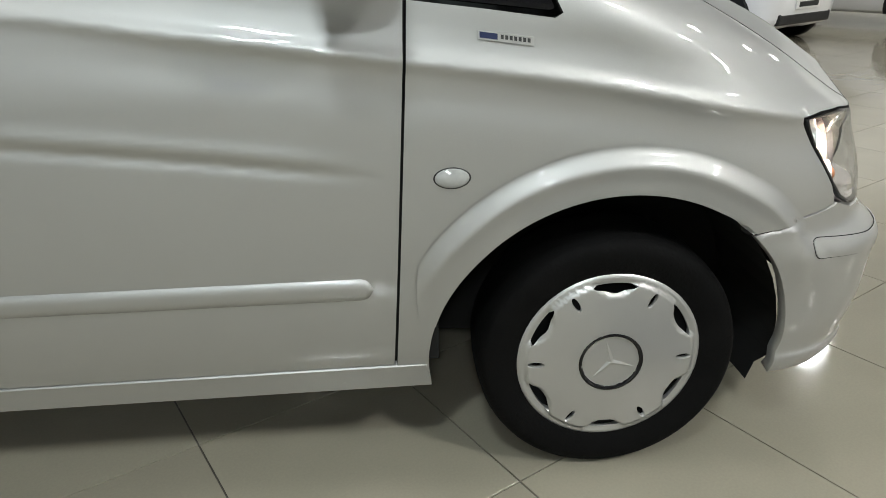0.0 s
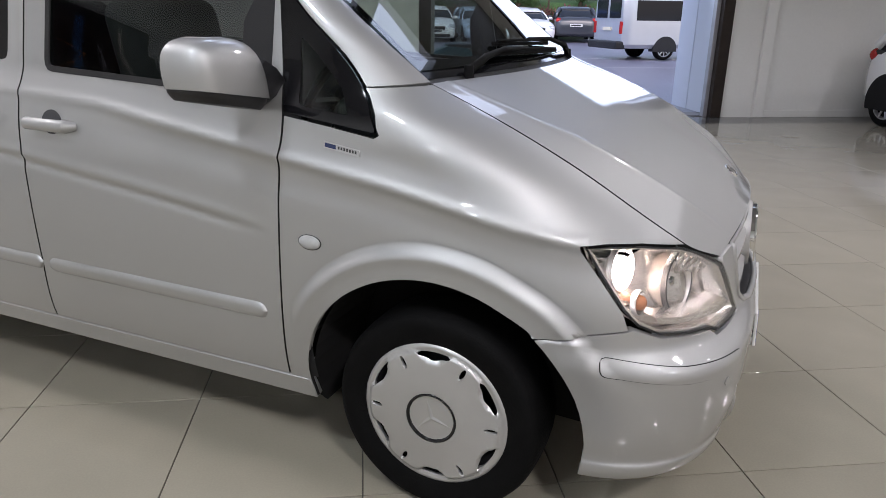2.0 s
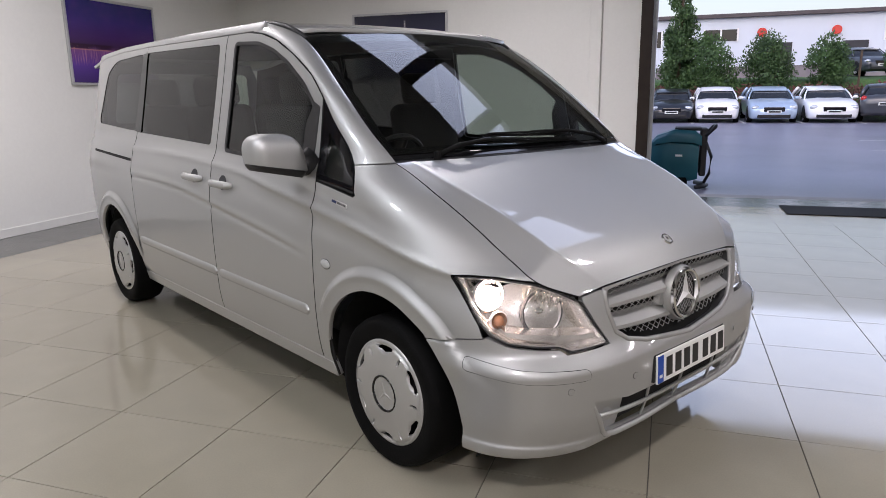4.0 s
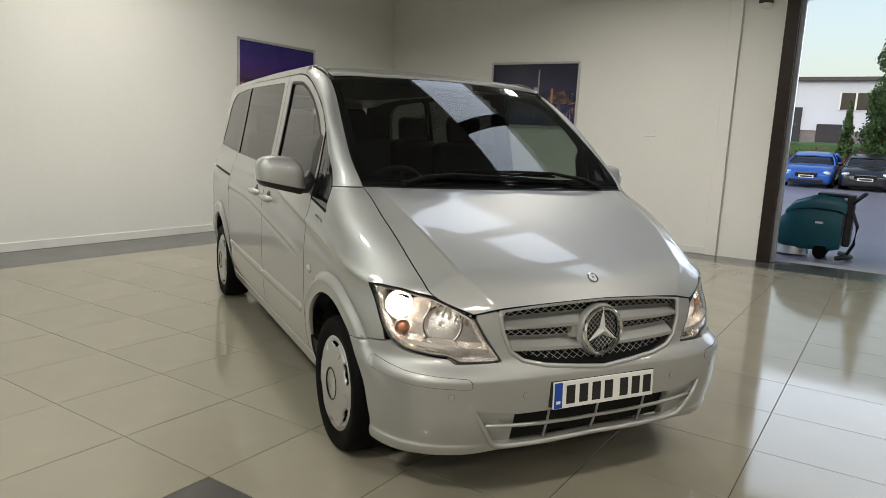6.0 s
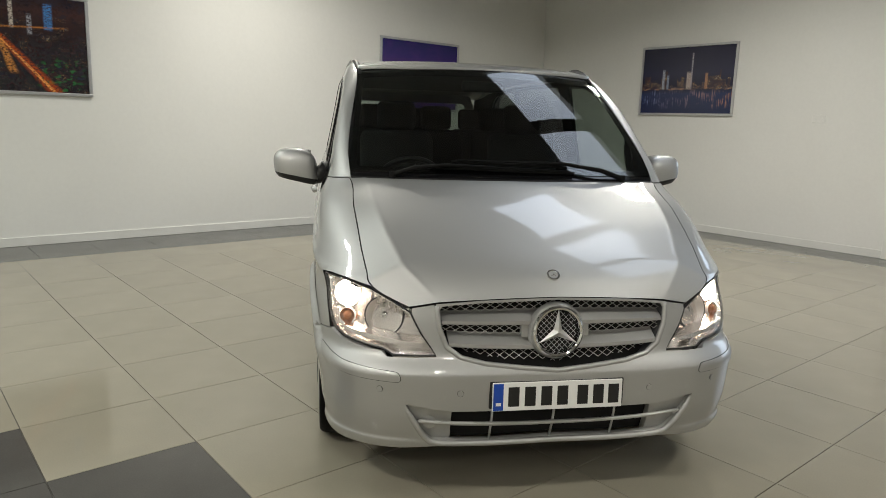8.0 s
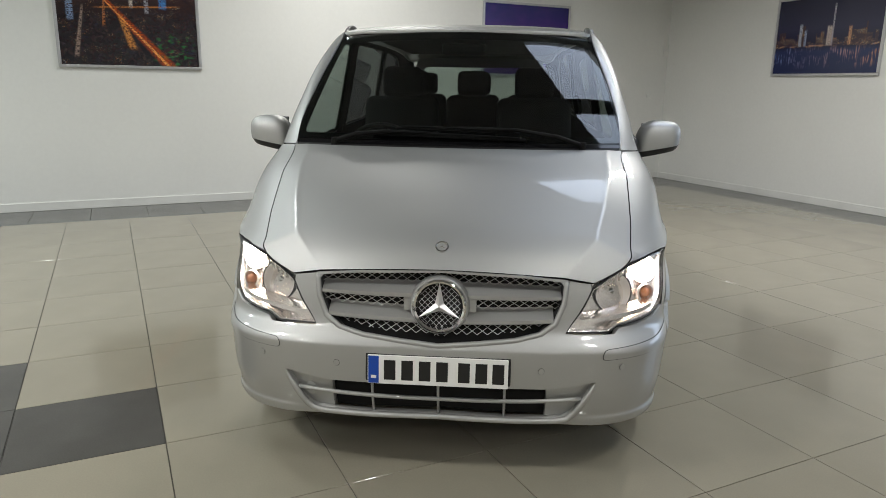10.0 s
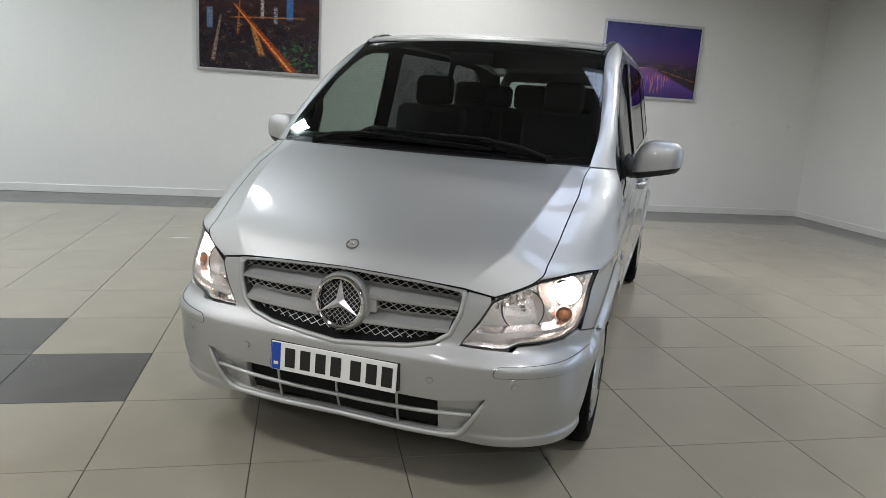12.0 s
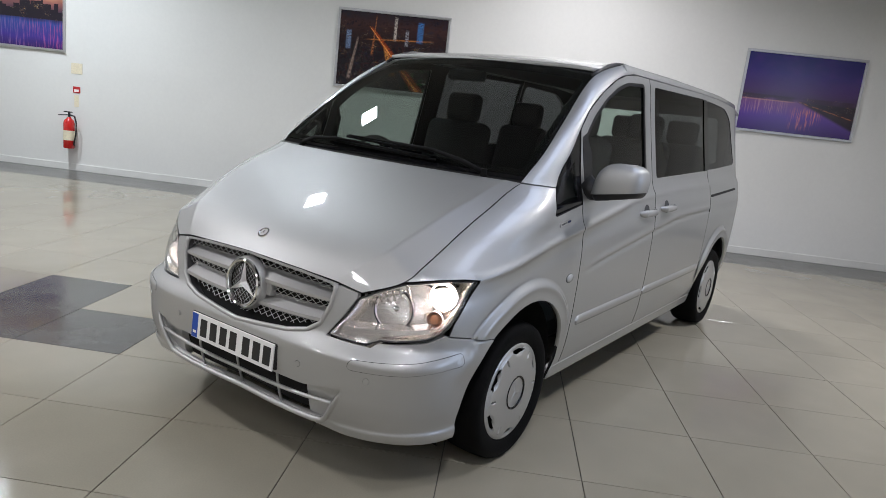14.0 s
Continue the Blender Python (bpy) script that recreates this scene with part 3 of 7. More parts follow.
low_edge = [nose(0.0, 0.243), nose(0.3, 0.245), nose(0.46, 0.247), nose(0.6, 0.240), nose(0.75, 0.234), by_x(0.6, 0.230), by_x(0.47, 0.228), by_x(0.412, 0.228)]
bump_arch = [by_x(0.425 * math.cos(t), WZ + 0.425 * math.sin(t)) for t in np.linspace(0.02, math.asin((0.622 - WZ) / 0.425), 10)]
bump_seam = [by_x(0.30, 0.627), at(0.50, 0.86, 0.656)]
intake = [nose(0.0, 0.400), nose(0.41, 0.405), nose(0.585, 0.432), nose(0.575, 0.405), nose(0.50, 0.285), nose(0.47, 0.268), nose(0.25, 0.262), nose(0.0, 0.260)]
half = low_edge + bump_arch + bump_seam + lamp_low + grille_side + grille_open
FULL = turn_x(0.5) + ARC


def whole(outline):
    """A half outline, which begins and ends on the middle line, made whole."""
    return outline + [(2 * FULL - a, z) for a, z in outline[::-1] if abs(a - FULL) > 1e-4]


def round_nose(a, z):
    """The shell round both sides of the nose."""
    xc = turn_x(z)
    full = xc + ARC
    if a <= full:
        return shell(a, z, -1.0)
    return shell(2 * full - a, z, 1.0)


bumper = panel("bumper", whole(half), round_nose, M["silver"], van, [whole(intake)], gap=0.011, hem=0.03, flip=False, aspect=2.0)

# wheel-arch lips: the rolled flares of the wings
def lip(wx, t0, t1, taper):
    """Angle and radius of the flare, laid proud of the shell; it sinks away towards its ends."""
    def f(u, v, side):
        t, r = u, 0.424 + v + (0.007 * (1 - step(0.84, 1.1, u)) if wx > -1 else 0.0)
        x, z = wx + r * math.cos(t), WZ + r * math.sin(t)
        zd = max(z, 0.645) if wx > -1 else z
        if x > turn_x(z):
            k = (x - turn_x(z)) / max(1e-6, (nose_x(z) - turn_x(z)))
            base = (x, side * (half_w(z) * (max(0.0, 1 - k ** bend(z))) ** (1 / bend(z)) + dress(x, zd)), z)
        else:
            base = shell(x, z, side)
        fade = step(t0, t0 + taper[0], t) * (1 - step(t1 - taper[1], t1, t))
        d = 0.0022 + 0.017 * (1 - step(0.056, 0.1, v)) * (0.12 + 0.88 * fade) + 0.004 * math.exp(-((v - 0.06) / 0.018) ** 2) * fade
        return (base[0], base[1] + side * d, base[2])
    return f


for wx, t0, t1, tp in ((0.0, 0.70, 2.86, (0.001, 0.55)), (-3.2, 0.25, 2.95, (0.5, 0.5))):
    for side in (-1.0, 1.0):
        g = lip(wx, t0, t1, tp)

        def lip_at(u, v, g=g, side=side, t0=t0, t1=t1, wx=wx):
            if wx > -1:
                r = 0.424 + 0.1 * v
                t0 = math.asin((0.6235 + 0.017 * v - WZ) / r)
            t = t0 + (t1 - t0) * u
            return g(t, v * 0.1 * min(1, 0.35 + 2.2 * max(0.0, min((t - t0) if wx < -1 else 9, t1 - t))), side)
        grid_panel("arch_lip", lip_at, 64, 20, M["silver"], van, flip=side < 0, hem=0.02, inward=(0, -side, 0))

# doors and side panels
SEAM_B = [(-1.4765, 1.79), (-1.4765, 1.2), (-1.4785, 0.9), (-1.4985, 0.55), (-1.5335, 0.316)]
door_top = [(-0.502, 1.475), (-0.60, 1.56), (-0.78, 1.66), (-0.95, 1.732), (-1.1, 1.771), (-1.27, 1.789)]
front_door = [(-0.505, 0.316), (-0.484, 0.6), (-0.470, 0.8), (-0.456, 1.0), (-0.450, 1.125), (-0.492, 1.465)] + door_top + SEAM_B
front_glass = rounded([(-0.535, 1.166), (-0.547, 1.435), (-0.66, 1.532), (-0.82, 1.628), (-0.97, 1.693), (-1.12, 1.733), (-1.375, 1.747), (-1.375, 1.204)], 0.03, 4)
slide_glass = rounded([(-1.555, 1.226), (-1.555, 1.752), (-2.66, 1.765), (-2.70, 1.262)], 0.03, 4)
rear_glass = rounded([(-2.745, 1.266), (-2.71, 1.763), (-3.30, 1.742), (-3.5, 1.66), (-3.62, 1.305)], 0.07, 5)
slide_door = [(-1.4835, 1.79), (-2.66, 1.80), (-2.725, 1.2), (-2.725, 0.62), (-2.755, 0.48), (-2.79, 0.40), (-2.79, 0.316), (-1.5405, 0.316), (-1.5055, 0.55), (-1.4855, 0.9), (-1.4835, 1.2)]
rear_arch = [(-3.2 + 0.425 * math.cos(t), WZ + 0.425 * math.sin(t)) for t in np.linspace(0.18, math.pi, 28)]
quarter = [(-2.6655, 1.80), (-3.2, 1.795), (-3.6, 1.775), (-3.93, 1.72), (-4.03, 1.3), (-4.03, 0.30), (-3.62, 0.28)] + rear_arch[::-1] + [(-2.76, 0.48), (-2.7305, 0.62), (-2.7305, 1.2)]
fd = both("front_door", front_door, M["silver"], [front_glass], gap=0.013, aspect=3.0, dark=True)
sd = both("sliding_door", slide_door, M["silver"], [slide_glass], gap=0.016, aspect=3.5, dark=True)
qp = both("rear_quarter_panel", quarter, M["silver"], [rear_glass], gap=0.05, dark=True)
both("door_window", [(x, z) for x, z in front_glass], M["door_glass"], gap=0.06, hem=0.004, off=-0.008, label="clear door window", parent=fd)
both("side_window", slide_glass, M["privacy"], gap=0.06, hem=0.004, off=-0.003, label="dark privacy glass", parent=sd)
both("rear_side_window", rear_glass, M["privacy"], gap=0.06, hem=0.004, off=-0.003, label="dark privacy glass", parent=qp)


both("window_pillar", [(-2.645, 1.258), (-2.645, 1.764), (-2.725, 1.762), (-2.762, 1.268)], M["black_gloss"], gap=0.05, hem=0.0, off=0.002, label="black pillar between the dark windows", parent=qp)


def ring(outline, w):
    """The outline and the same line drawn in by w."""
    c = np.mean(np.array(outline), axis=0)
    inner = []
    n = len(outline)
    for i in range(n):
        a, b = np.array(outline[i - 1]), np.array(outline[(i + 1) % n])
        d = (b - a) / (np.linalg.norm(b - a) + 1e-9)
        nrm = np.array([-d[1], d[0]])
        p = np.array(outline[i])
        if np.dot(nrm, c - p) < 0:
            nrm = -nrm
        inner.append(tuple(p + nrm * w))
    return inner


both("window_seal", ring(front_glass, -0.006), M["black_plastic"], [ring(front_glass, 0.012)], gap=0.05, hem=0.006, off=0.0015, label="black rubber window seal", parent=fd)
tri_out = rounded([(-0.160, 1.096), (-0.232, 1.2), (-0.28, 1.262), (-0.40, 1.378), (-0.486, 1.458), (-0.452, 1.132)], 0.018, 4)
tri_in = rounded([(-0.245, 1.135), (-0.285, 1.2), (-0.36, 1.28), (-0.418, 1.33), (-0.402, 1.152)], 0.016, 4)
both("quarter_window", tri_out, M["black_gloss"], [tri_in], gap=0.04, off=-0.004, label="small dark triangular window")
both("quarter_pane", tri_in, M["door_glass"], gap=0.04, hem=0.0, off=-0.005)
both("mirror_sail", [(-0.500, 1.16), (-0.503, 1.43), (-0.55, 1.45), (-0.60, 1.36), (-0.60, 1.168)], M["black_plastic"], gap=0.04, off=0.003, parent=fd)
both("sill", [(-0.519, 0.311), (-2.79, 0.311), (-2.80, 0.245), (-0.418, 0.243), (-0.43, 0.311)], M["silver"], gap=0.04, hem=0.03, off=0.004)

def strip_at(x0, x1, side):
    """A rubbing strip with round ends along the doors."""
    def f(u, v):
        x = x0 + (x1 - x0) * u
        d = min(max(min(x0 - x, x - x1), 0.0), 0.03) / 0.03
        w = 0.0285 * math.sqrt(max(0.004, 1 - (1 - d) ** 2))
        q = min(max(2 * v - 1, -1.0), 1.0)
        p = shell(x, 0.536 - 0.006 * (x + 0.54) + w * (2 * v - 1), side)
        return (p[0], p[1] + side * (-0.002 + 0.0125 * max(0.0, 1 - abs(q) ** 2.6) ** 0.7 * min(1.0, 0.3 + 3 * d)), p[2])
    return f


for x0, x1, owner in ((-0.54, -1.465, fd), (-1.50, -2.70, sd)):
    for side in (-1.0, 1.0):
        st = grid_panel("side_moulding", strip_at(x0, x1, side), 110, 12, M["silver"], owner[0 if side < 0 else 1], flip=side < 0)
        st["label"] = "body-coloured rubbing strip"
# dark strip laid on the surface for the shaded rail slot
both("door_rail_slot", [(-2.74, 1.072), (-3.60, 1.10), (-3.60, 1.118), (-2.74, 1.09)], M["seam"], gap=0.06, hem=0.0, off=0.002, parent=qp)
for ob_side in (-1.0, 1.0):
    strip_line = rounded([at(0.455, 0.92, 0.594), at(0.62, 0.81, 0.569), nose(0.608, 0.555), nose(0.602, 0.519), at(0.64, 0.78, 0.527), at(0.455, 0.92, 0.549)], 0.018, 5)
    # near-black sheet under the strip, drawn as the shaded gap round it
    panel("bumper_strip_gap", ring(strip_line, -0.0022),
          lambda a, z, s=ob_side: shell(a, z, s), M["seam"], bumper, gap=0.012, hem=0.0, off=0.0012, flip=ob_side > 0)
    panel("bumper_strip", strip_line,
          lambda a, z, s=ob_side: shell(a, z, s), M["silver"], bumper, gap=0.012, hem=0.003, off=0.0035, flip=ob_side > 0)
    for yy, zz in ((0.68, 0.488), (0.38, 0.478)):
        c = Vector(shell(*nose(yy, zz), ob_side))
        q = Vector((0.85, ob_side * (0.5 if yy > 0.5 else 0.15), 0)).normalized()
        bm = bmesh.new()
        cyl(bm, c - q * 0.01, c + q * 0.003, 0.0115, seg=20)
        sn = part("parking_sensor", smooth(bm), M["silver"], bumper)
        # near-black disc for the shaded gap round the sensor
        bm = bmesh.new()
        bmesh.ops.create_circle(bm, segments=20, radius=0.0126, cap_ends=True)
        bmesh.ops.transform(bm, matrix=Matrix.Translation(c + q * 0.0016) @ q.to_track_quat("Z", "Y").to_matrix().to_4x4(), verts=bm.verts)
        part("sensor_gap", bm, M["seam"], bumper)

# dark body under the panels, seen only in their gaps
bm = bmesh.new()
box(bm, -3.85, 0.32, -0.50, 0.50, 0.22, 0.40, 0.05)
box(bm, -0.42, 0.50, -0.50, 0.50, 0.30, 0.95, 0.06)
box(bm, -2.65, -0.56, -0.74, 0.74, 0.24, 0.40, 0.03)
part("underbody", bm, M["inner_dark"], van)


def backing(name, outline, off, gap=0.1):
    for side in (-1.0, 1.0):
        panel(name, outline, lambda a, z, s=side: shell(a, z, s), M["seam"], van, gap=gap, hem=0, off=off, flip=side > 0, aspect=2.5 if gap < 0.05 else 1.0)


# near-black sheets close behind the panels, standing for shade in their gaps
backing("door_lining", [(-0.40, 0.32), (-0.40, 1.15), (-2.70, 1.20), (-2.70, 0.32)], -0.008, 0.02)
backing("door_lining", [(-1.385, 1.18), (-1.385, 1.78), (-1.545, 1.78), (-1.545, 1.18)], -0.008, 0.02)
backing("door_lining", [(-2.68, 0.80), (-2.68, 1.22), (-3.9, 1.25), (-3.9, 0.80)], -0.02)
backing("wing_lining", [(-0.52, 0.8), (-0.52, 1.12), (-0.2, 1.08), (-0.1, 1.1), (0.15, 0.8)], -0.012, 0.02)

for trim_edge, hole in ((front_door, front_glass), (slide_door, slide_glass), (quarter, rear_glass)):
    both("inner_trim", trim_edge, M["seat"], [ring(hole, -0.003)], gap=0.05, hem=0.0, off=-0.022)
# wheel-arch liners
for wx in (0.0, -3.2):
    for side in (-1.0, 1.0):
        bm = bmesh.new()
        n = 30
        ra, rb = [], []
        for i in range(n + 1):
            low = 0.36 if wx > -1 else 0.25
            t = -low + (math.pi + low + 0.25) * i / n
            x, z = wx + 0.432 * math.cos(t), WZ + 0.432 * math.sin(t)
            ra.append(bm.verts.new((x, side * (0.845 if z > 0.21 else 0.80), z)))
            rb.append(bm.verts.new((x, side * 0.52, z)))
        for i in range(n):
            bm.faces.new((ra[i], ra[i + 1], rb[i + 1], rb[i]))
        bm.faces.new(rb)
        part("wheel_arch_liner", bm, M["inner_dark"], van)

# pillars, roof, glass
PIL = [(0.0, (-0.072, 0.774, 1.214)), (0.12, (-0.184, 0.776, 1.300)), (0.35, (-0.40, 0.752, 1.462)), (0.75, (-0.85, 0.700, 1.752)), (1.0, (-1.12, 0.702, 1.833))]
pw = [curve([(s, p[i]) for s, p in PIL]) for i in range(3)]
LOW = [(0.0, (-0.226, 1.2035)), (0.08, (-0.274, 1.266)), (0.25, (-0.40, 1.386)), (0.36, (-0.497, 1.481)), (0.5, (-0.60, 1.566)), (0.68, (-0.78, 1.666)), (0.82, (-0.95, 1.738)), (0.93, (-1.1, 1.777)), (1.0, (-1.2, 1.789))]
lw = [curve([(s, p[i]) for s, p in LOW]) for i in range(2)]


def pillar_at(s, t, side):
    a = Vector((pw[0](s), side * pw[1](s), pw[2](s)))
    b = Vector(shell(lw[0](s), lw[1](s), side))
    p = a.lerp(b, t)
    n = Vector((0.42, side * 0.75, 0.5)).normalized()
    p = p + n * (0.018 * max(0.0, 4 * t * (1 - t)) ** 0.8) * (1 - 0.5 * s)
    k = 1 - step(0.0, 0.3, s)
    if k > 0:
        z = 1.2165 + (1.2065 - 1.2165) * t
        a0 = at(-0.072, 0.774, 1.2165)[0]
        q = Vector(shell(a0 + (-0.226 - a0) * t, z, side)) + (a - Vector((pw[0](0), side * pw[1](0), pw[2](0)))).lerp(b - Vector(shell(lw[0](0), lw[1](0), side)), t)
        p = p.lerp(q, k)
    return p


for side in (-1.0, 1.0):
    panel("windscreen_pillar", [(0, 0), (1, 0), (1, 1), (0, 1)], lambda a, b, s=side: pillar_at(a, b, s), M["silver"], van, gap=0.05, hem=0.015, flip=side > 0)
    panel("roof_rail_panel", [(-1.12, 1.7935), (-2.66, 1.804), (-3.2, 1.799), (-3.6, 1.779), (-3.93, 1.722), (-3.75, 1.80), (-3.2, 1.832), (-2.0, 1.842), (-1.12, 1.834)], lambda a, z, s=side: shell(a, z, s), M["silver"], van, gap=0.03, hem=0.02, flip=side > 0, aspect=2.0)
    bm = bmesh.new()
    tube(bm, [(-0.82, side * 0.684, 1.735), (-0.88, side * 0.688, 1.765), (-0.98, side * 0.692, 1.799), (-1.08, side * 0.698, 1.820), (-1.18, side * 0.704, 1.830), (-1.28, side * 0.706, 1.832)], [0.012, 0.015, 0.016, 0.015, 0.012, 0.006], 8)
    part("roof_corner_cap", smooth(bm), M["black_plastic"], van, "black plastic cap on the roof corner")

wrx = curve([(-4.0, 1.77), (-3.6, 1.842), (-3.0, 1.868), (-2.0, 1.876), (-1.3, 1.862), (-0.95, 1.83), (-0.70, 1.782)][::1])


def roof_at(s, t):
    front = -0.742 - 0.115 * t * t
    x = front + (-4.02 - front) * s
    half_y = 0.688 + 0.02 * step(-0.8, -1.4, x)
    return (x, half_y * t, wrx(x) - 0.022 * t * t - 0.012 * t ** 8)


panel("roof", [(0, -1), (1, -1), (1, 1), (0, 1)], roof_at, M["silver"], van, gap=0.05, hem=0.02, flip=True, aspect=0.6)


def screen_at(s, t):
    x0, z0 = 0.018 - 0.085 * t * t, 1.206
    x1, z1 = -0.738 - 0.118 * t * t, 1.783 - 0.028 * t * t
    y = (0.770 + 0.018 * step(0.0, 0.12, s) - 0.090 * s) * t
    b = 0.022 * 4 * s * (1 - s)
    return (x0 + (x1 - x0) * s + b * 0.6, y, z0 + (z1 - z0) * s + b * 0.8)


WS = panel("windscreen", [(0.06, -0.985), (0.985, -0.985), (0.985, 0.985), (0.06, 0.985)], screen_at, M["windscreen"], van, gap=0.05, hem=0.004, flip=True, label="clear windscreen")
panel("windscreen_border", rounded([(0.03, -1.0), (1.0, -1.0), (1.0, 1.0), (0.03, 1.0)], 0.02, 3), screen_at, M["black_gloss"], van, [rounded([(0.10, -0.945), (0.915, -0.945), (0.915, 0.945), (0.10, 0.945)], 0.03, 4)], gap=0.05, hem=0, off=-0.004, flip=True, label="black printed glass border")
panel("scuttle", [(-0.02, -0.985), (0.075, -0.985), (0.075, 0.985), (-0.02, 0.985)], screen_at, M["black_plastic"], van, gap=0.04, hem=0.02, off=-0.006, flip=True, label="black plastic scuttle panel")


def tail_at(y, z):
    return (-4.035 - 0.05 * (1 - (y / 0.8) ** 2) + 0.10 * step(1.0, 1.8, z), y, z)


tail_hole = rounded([(-0.60, 1.28), (-0.56, 1.68), (0.56, 1.68), (0.60, 1.28)], 0.05, 4)
tg = panel("tailgate", [(-0.75, 0.3), (-0.75, 1.2), (-0.68, 1.6), (-0.60, 1.775), (0.60, 1.775), (0.68, 1.6), (0.75, 1.2), (0.75, 0.3)], tail_at, M["silver"], van, [tail_hole], gap=0.1, hem=0.02, flip=True)
panel("rear_window", tail_hole, tail_at, M["door_glass"], tg, gap=0.1, hem=0.004, flip=True, off=-0.004)

# wipers
def on_screen(s, t, lift):
    return Vector(screen_at(s, t)) + Vector((0.6, 0, 0.8)) * lift


for arm, blade in ((((0.03, -0.74, 0.008), (0.055, -0.60, 0.034), (0.08, -0.40, 0.032), (0.08, -0.10, 0.026)), ((0.088, -0.50), (0.062, 0.42))),
                   (((0.03, 0.76, 0.008), (0.06, 0.60, 0.034), (0.105, 0.36, 0.032), (0.122, 0.02, 0.026)), ((0.130, -0.36), (0.104, 0.38)))):
    bm = bmesh.new()
    tube(bm, [on_screen(*p) for p in arm], [0.013, 0.011, 0.008, 0.005], 8)
    part("wiper_arm", smooth(bm), M["wiper"], van)
    bm = bmesh.new()
    (s0, t0), (s1, t1) = blade
    tube(bm, [on_screen(s0 + (s1 - s0) * k, t0 + (t1 - t0) * k, 0.011) for k in np.linspace(0, 1, 9)], 0.007, 6)
    tube(bm, [on_screen(s0 + (s1 - s0) * k, t0 + (t1 - t0) * k, 0.020 + 0.006 * math.sin(k * math.pi)) for k in np.linspace(0.04, 0.96, 9)], 0.005, 6)
    part("wiper_blade", smooth(bm), M["wiper"], van)
    bm = bmesh.new()
    foot = on_screen(*arm[0])
    cyl(bm, foot - Vector((0, 0, 0.03)), foot + Vector((0, 0, 0.018)), 0.018, 0.013, 14)
    part("wiper_pivot", smooth(bm), M["wiper"], van)


# wheels
def hub_f(side):
    def f(u, v):
        r = math.hypot(u, v)
        t = math.atan2(v, u)
        k = math.cos(6 * (t - math.pi / 2))
        edge_r = 0.200 - 0.027 * step(-0.1, 0.95, k)                            # scalloped edge of the raised centre
        h = 0.037 * (1 - (r / 0.36) ** 2)
        h -= 0.011 * step(edge_r - 0.004, edge_r + 0.007, r)
        h += 0.005 * math.exp(-((r - 0.211) / 0.008) ** 2) - 0.005 * step(0.217, 0.226, r)      # outer ring
        h -= 0.005 * (1 - step(0.066, 0.076, r))
        return (u, side * h, v)
    return f


def wheel(side):
    w = empty("wheel")
    bm = bmesh.new()
    lathe(bm, [(0.205, -0.085), (0.235, -0.098), (0.27, -0.105), (0.290, -0.103), (0.302, -0.092), (0.309, -0.072), (0.312, -0.03), (0.312, 0.03), (0.309, 0.072), (0.302, 0.092), (0.290, 0.103), (0.27, 0.105), (0.235, 0.098), (0.205, 0.085), (0.205, -0.085)], 72)
    part("tyre", smooth(bm, 50), M["tyre"], w)
    bm = bmesh.new()
    lathe(bm, [(0.0, side * 0.03), (0.12, side * 0.035), (0.18, side * 0.05), (0.205, side * 0.085)], 40)
    part("rim", smooth(bm), M["inner_dark"], w)
    holes = []
    for k in range(6):
        t = math.pi / 2 + k * math.pi / 3
        e, g = np.array([math.cos(t), math.sin(t)]), np.array([-math.sin(t), math.cos(t)])
        out_arc = [(0.198, q) for q in np.linspace(-0.27, 0.27, 10)]
        in_arc = [(0.198 - 0.004 - 0.019 * math.cos(q / 0.25 * math.pi / 2), q) for q in np.linspace(0.25, -0.25, 10)]
        holes.append([tuple(e * (r * math.cos(q)) + g * (r * math.sin(q))) for r, q in out_arc + in_arc])
        t += math.pi / 6
        e, g = np.array([math.cos(t), math.sin(t)]), np.array([-math.sin(t), math.cos(t)])
        holes.append([tuple(e * (0.176 + 0.020 * math.cos(q)) + g * 0.0072 * math.sin(q)) for q in np.linspace(0, math.tau, 13)[:-1]])
    rim_line = [(0.224 * math.cos(q), 0.224 * math.sin(q)) for q in np.linspace(0, math.tau, 97)[:-1]]
    hc = panel("hubcap", rim_line, hub_f(side), M["hubcap"], w, holes, gap=0.0075, hem=0.012, flip=side > 0)
    hc.location = (0, side * 0.078, 0)
    bm = bmesh.new()
    lathe(bm, [(0.067, side * 0.031), (0.071, side * 0.0375), (0.0755, side * 0.0375), (0.0775, side * 0.033), (0.0775, side * 0.018)], 40)
    o = part("hubcap_ring", smooth(bm), M["black_gloss"], hc)
    bm = bmesh.new()
    star(bm, 0.062, 0.010, 0.004)
    o = part("hubcap_emblem", bm, M["hubcap"], hc)
    o.matrix_local = Matrix.Translation((0, side * 0.0315, 0)) @ Matrix.Rotation(radians(90 * -side), 4, "X") @ Matrix.Rotation(radians(180 if side > 0 else 0) + 0.25, 4, "Z")
    return w


def star(bm, r, w, h):
    """A plain three-pointed star in the x-y plane, raised to a ridge."""
    c = bm.verts.new((0, 0, h))
    for k in range(3):
        t = math.pi / 2 + k * math.tau / 3
        p = bm.verts.new((r * math.cos(t), r * math.sin(t), h * 0.25))
        a = bm.verts.new((w * math.cos(t - math.pi / 3), w * math.sin(t - math.pi / 3), 0))
        b = bm.verts.new((w * math.cos(t + math.pi / 3), w * math.sin(t + math.pi / 3), 0))
        bm.faces.new((c, a, p))
        bm.faces.new((c, p, b))


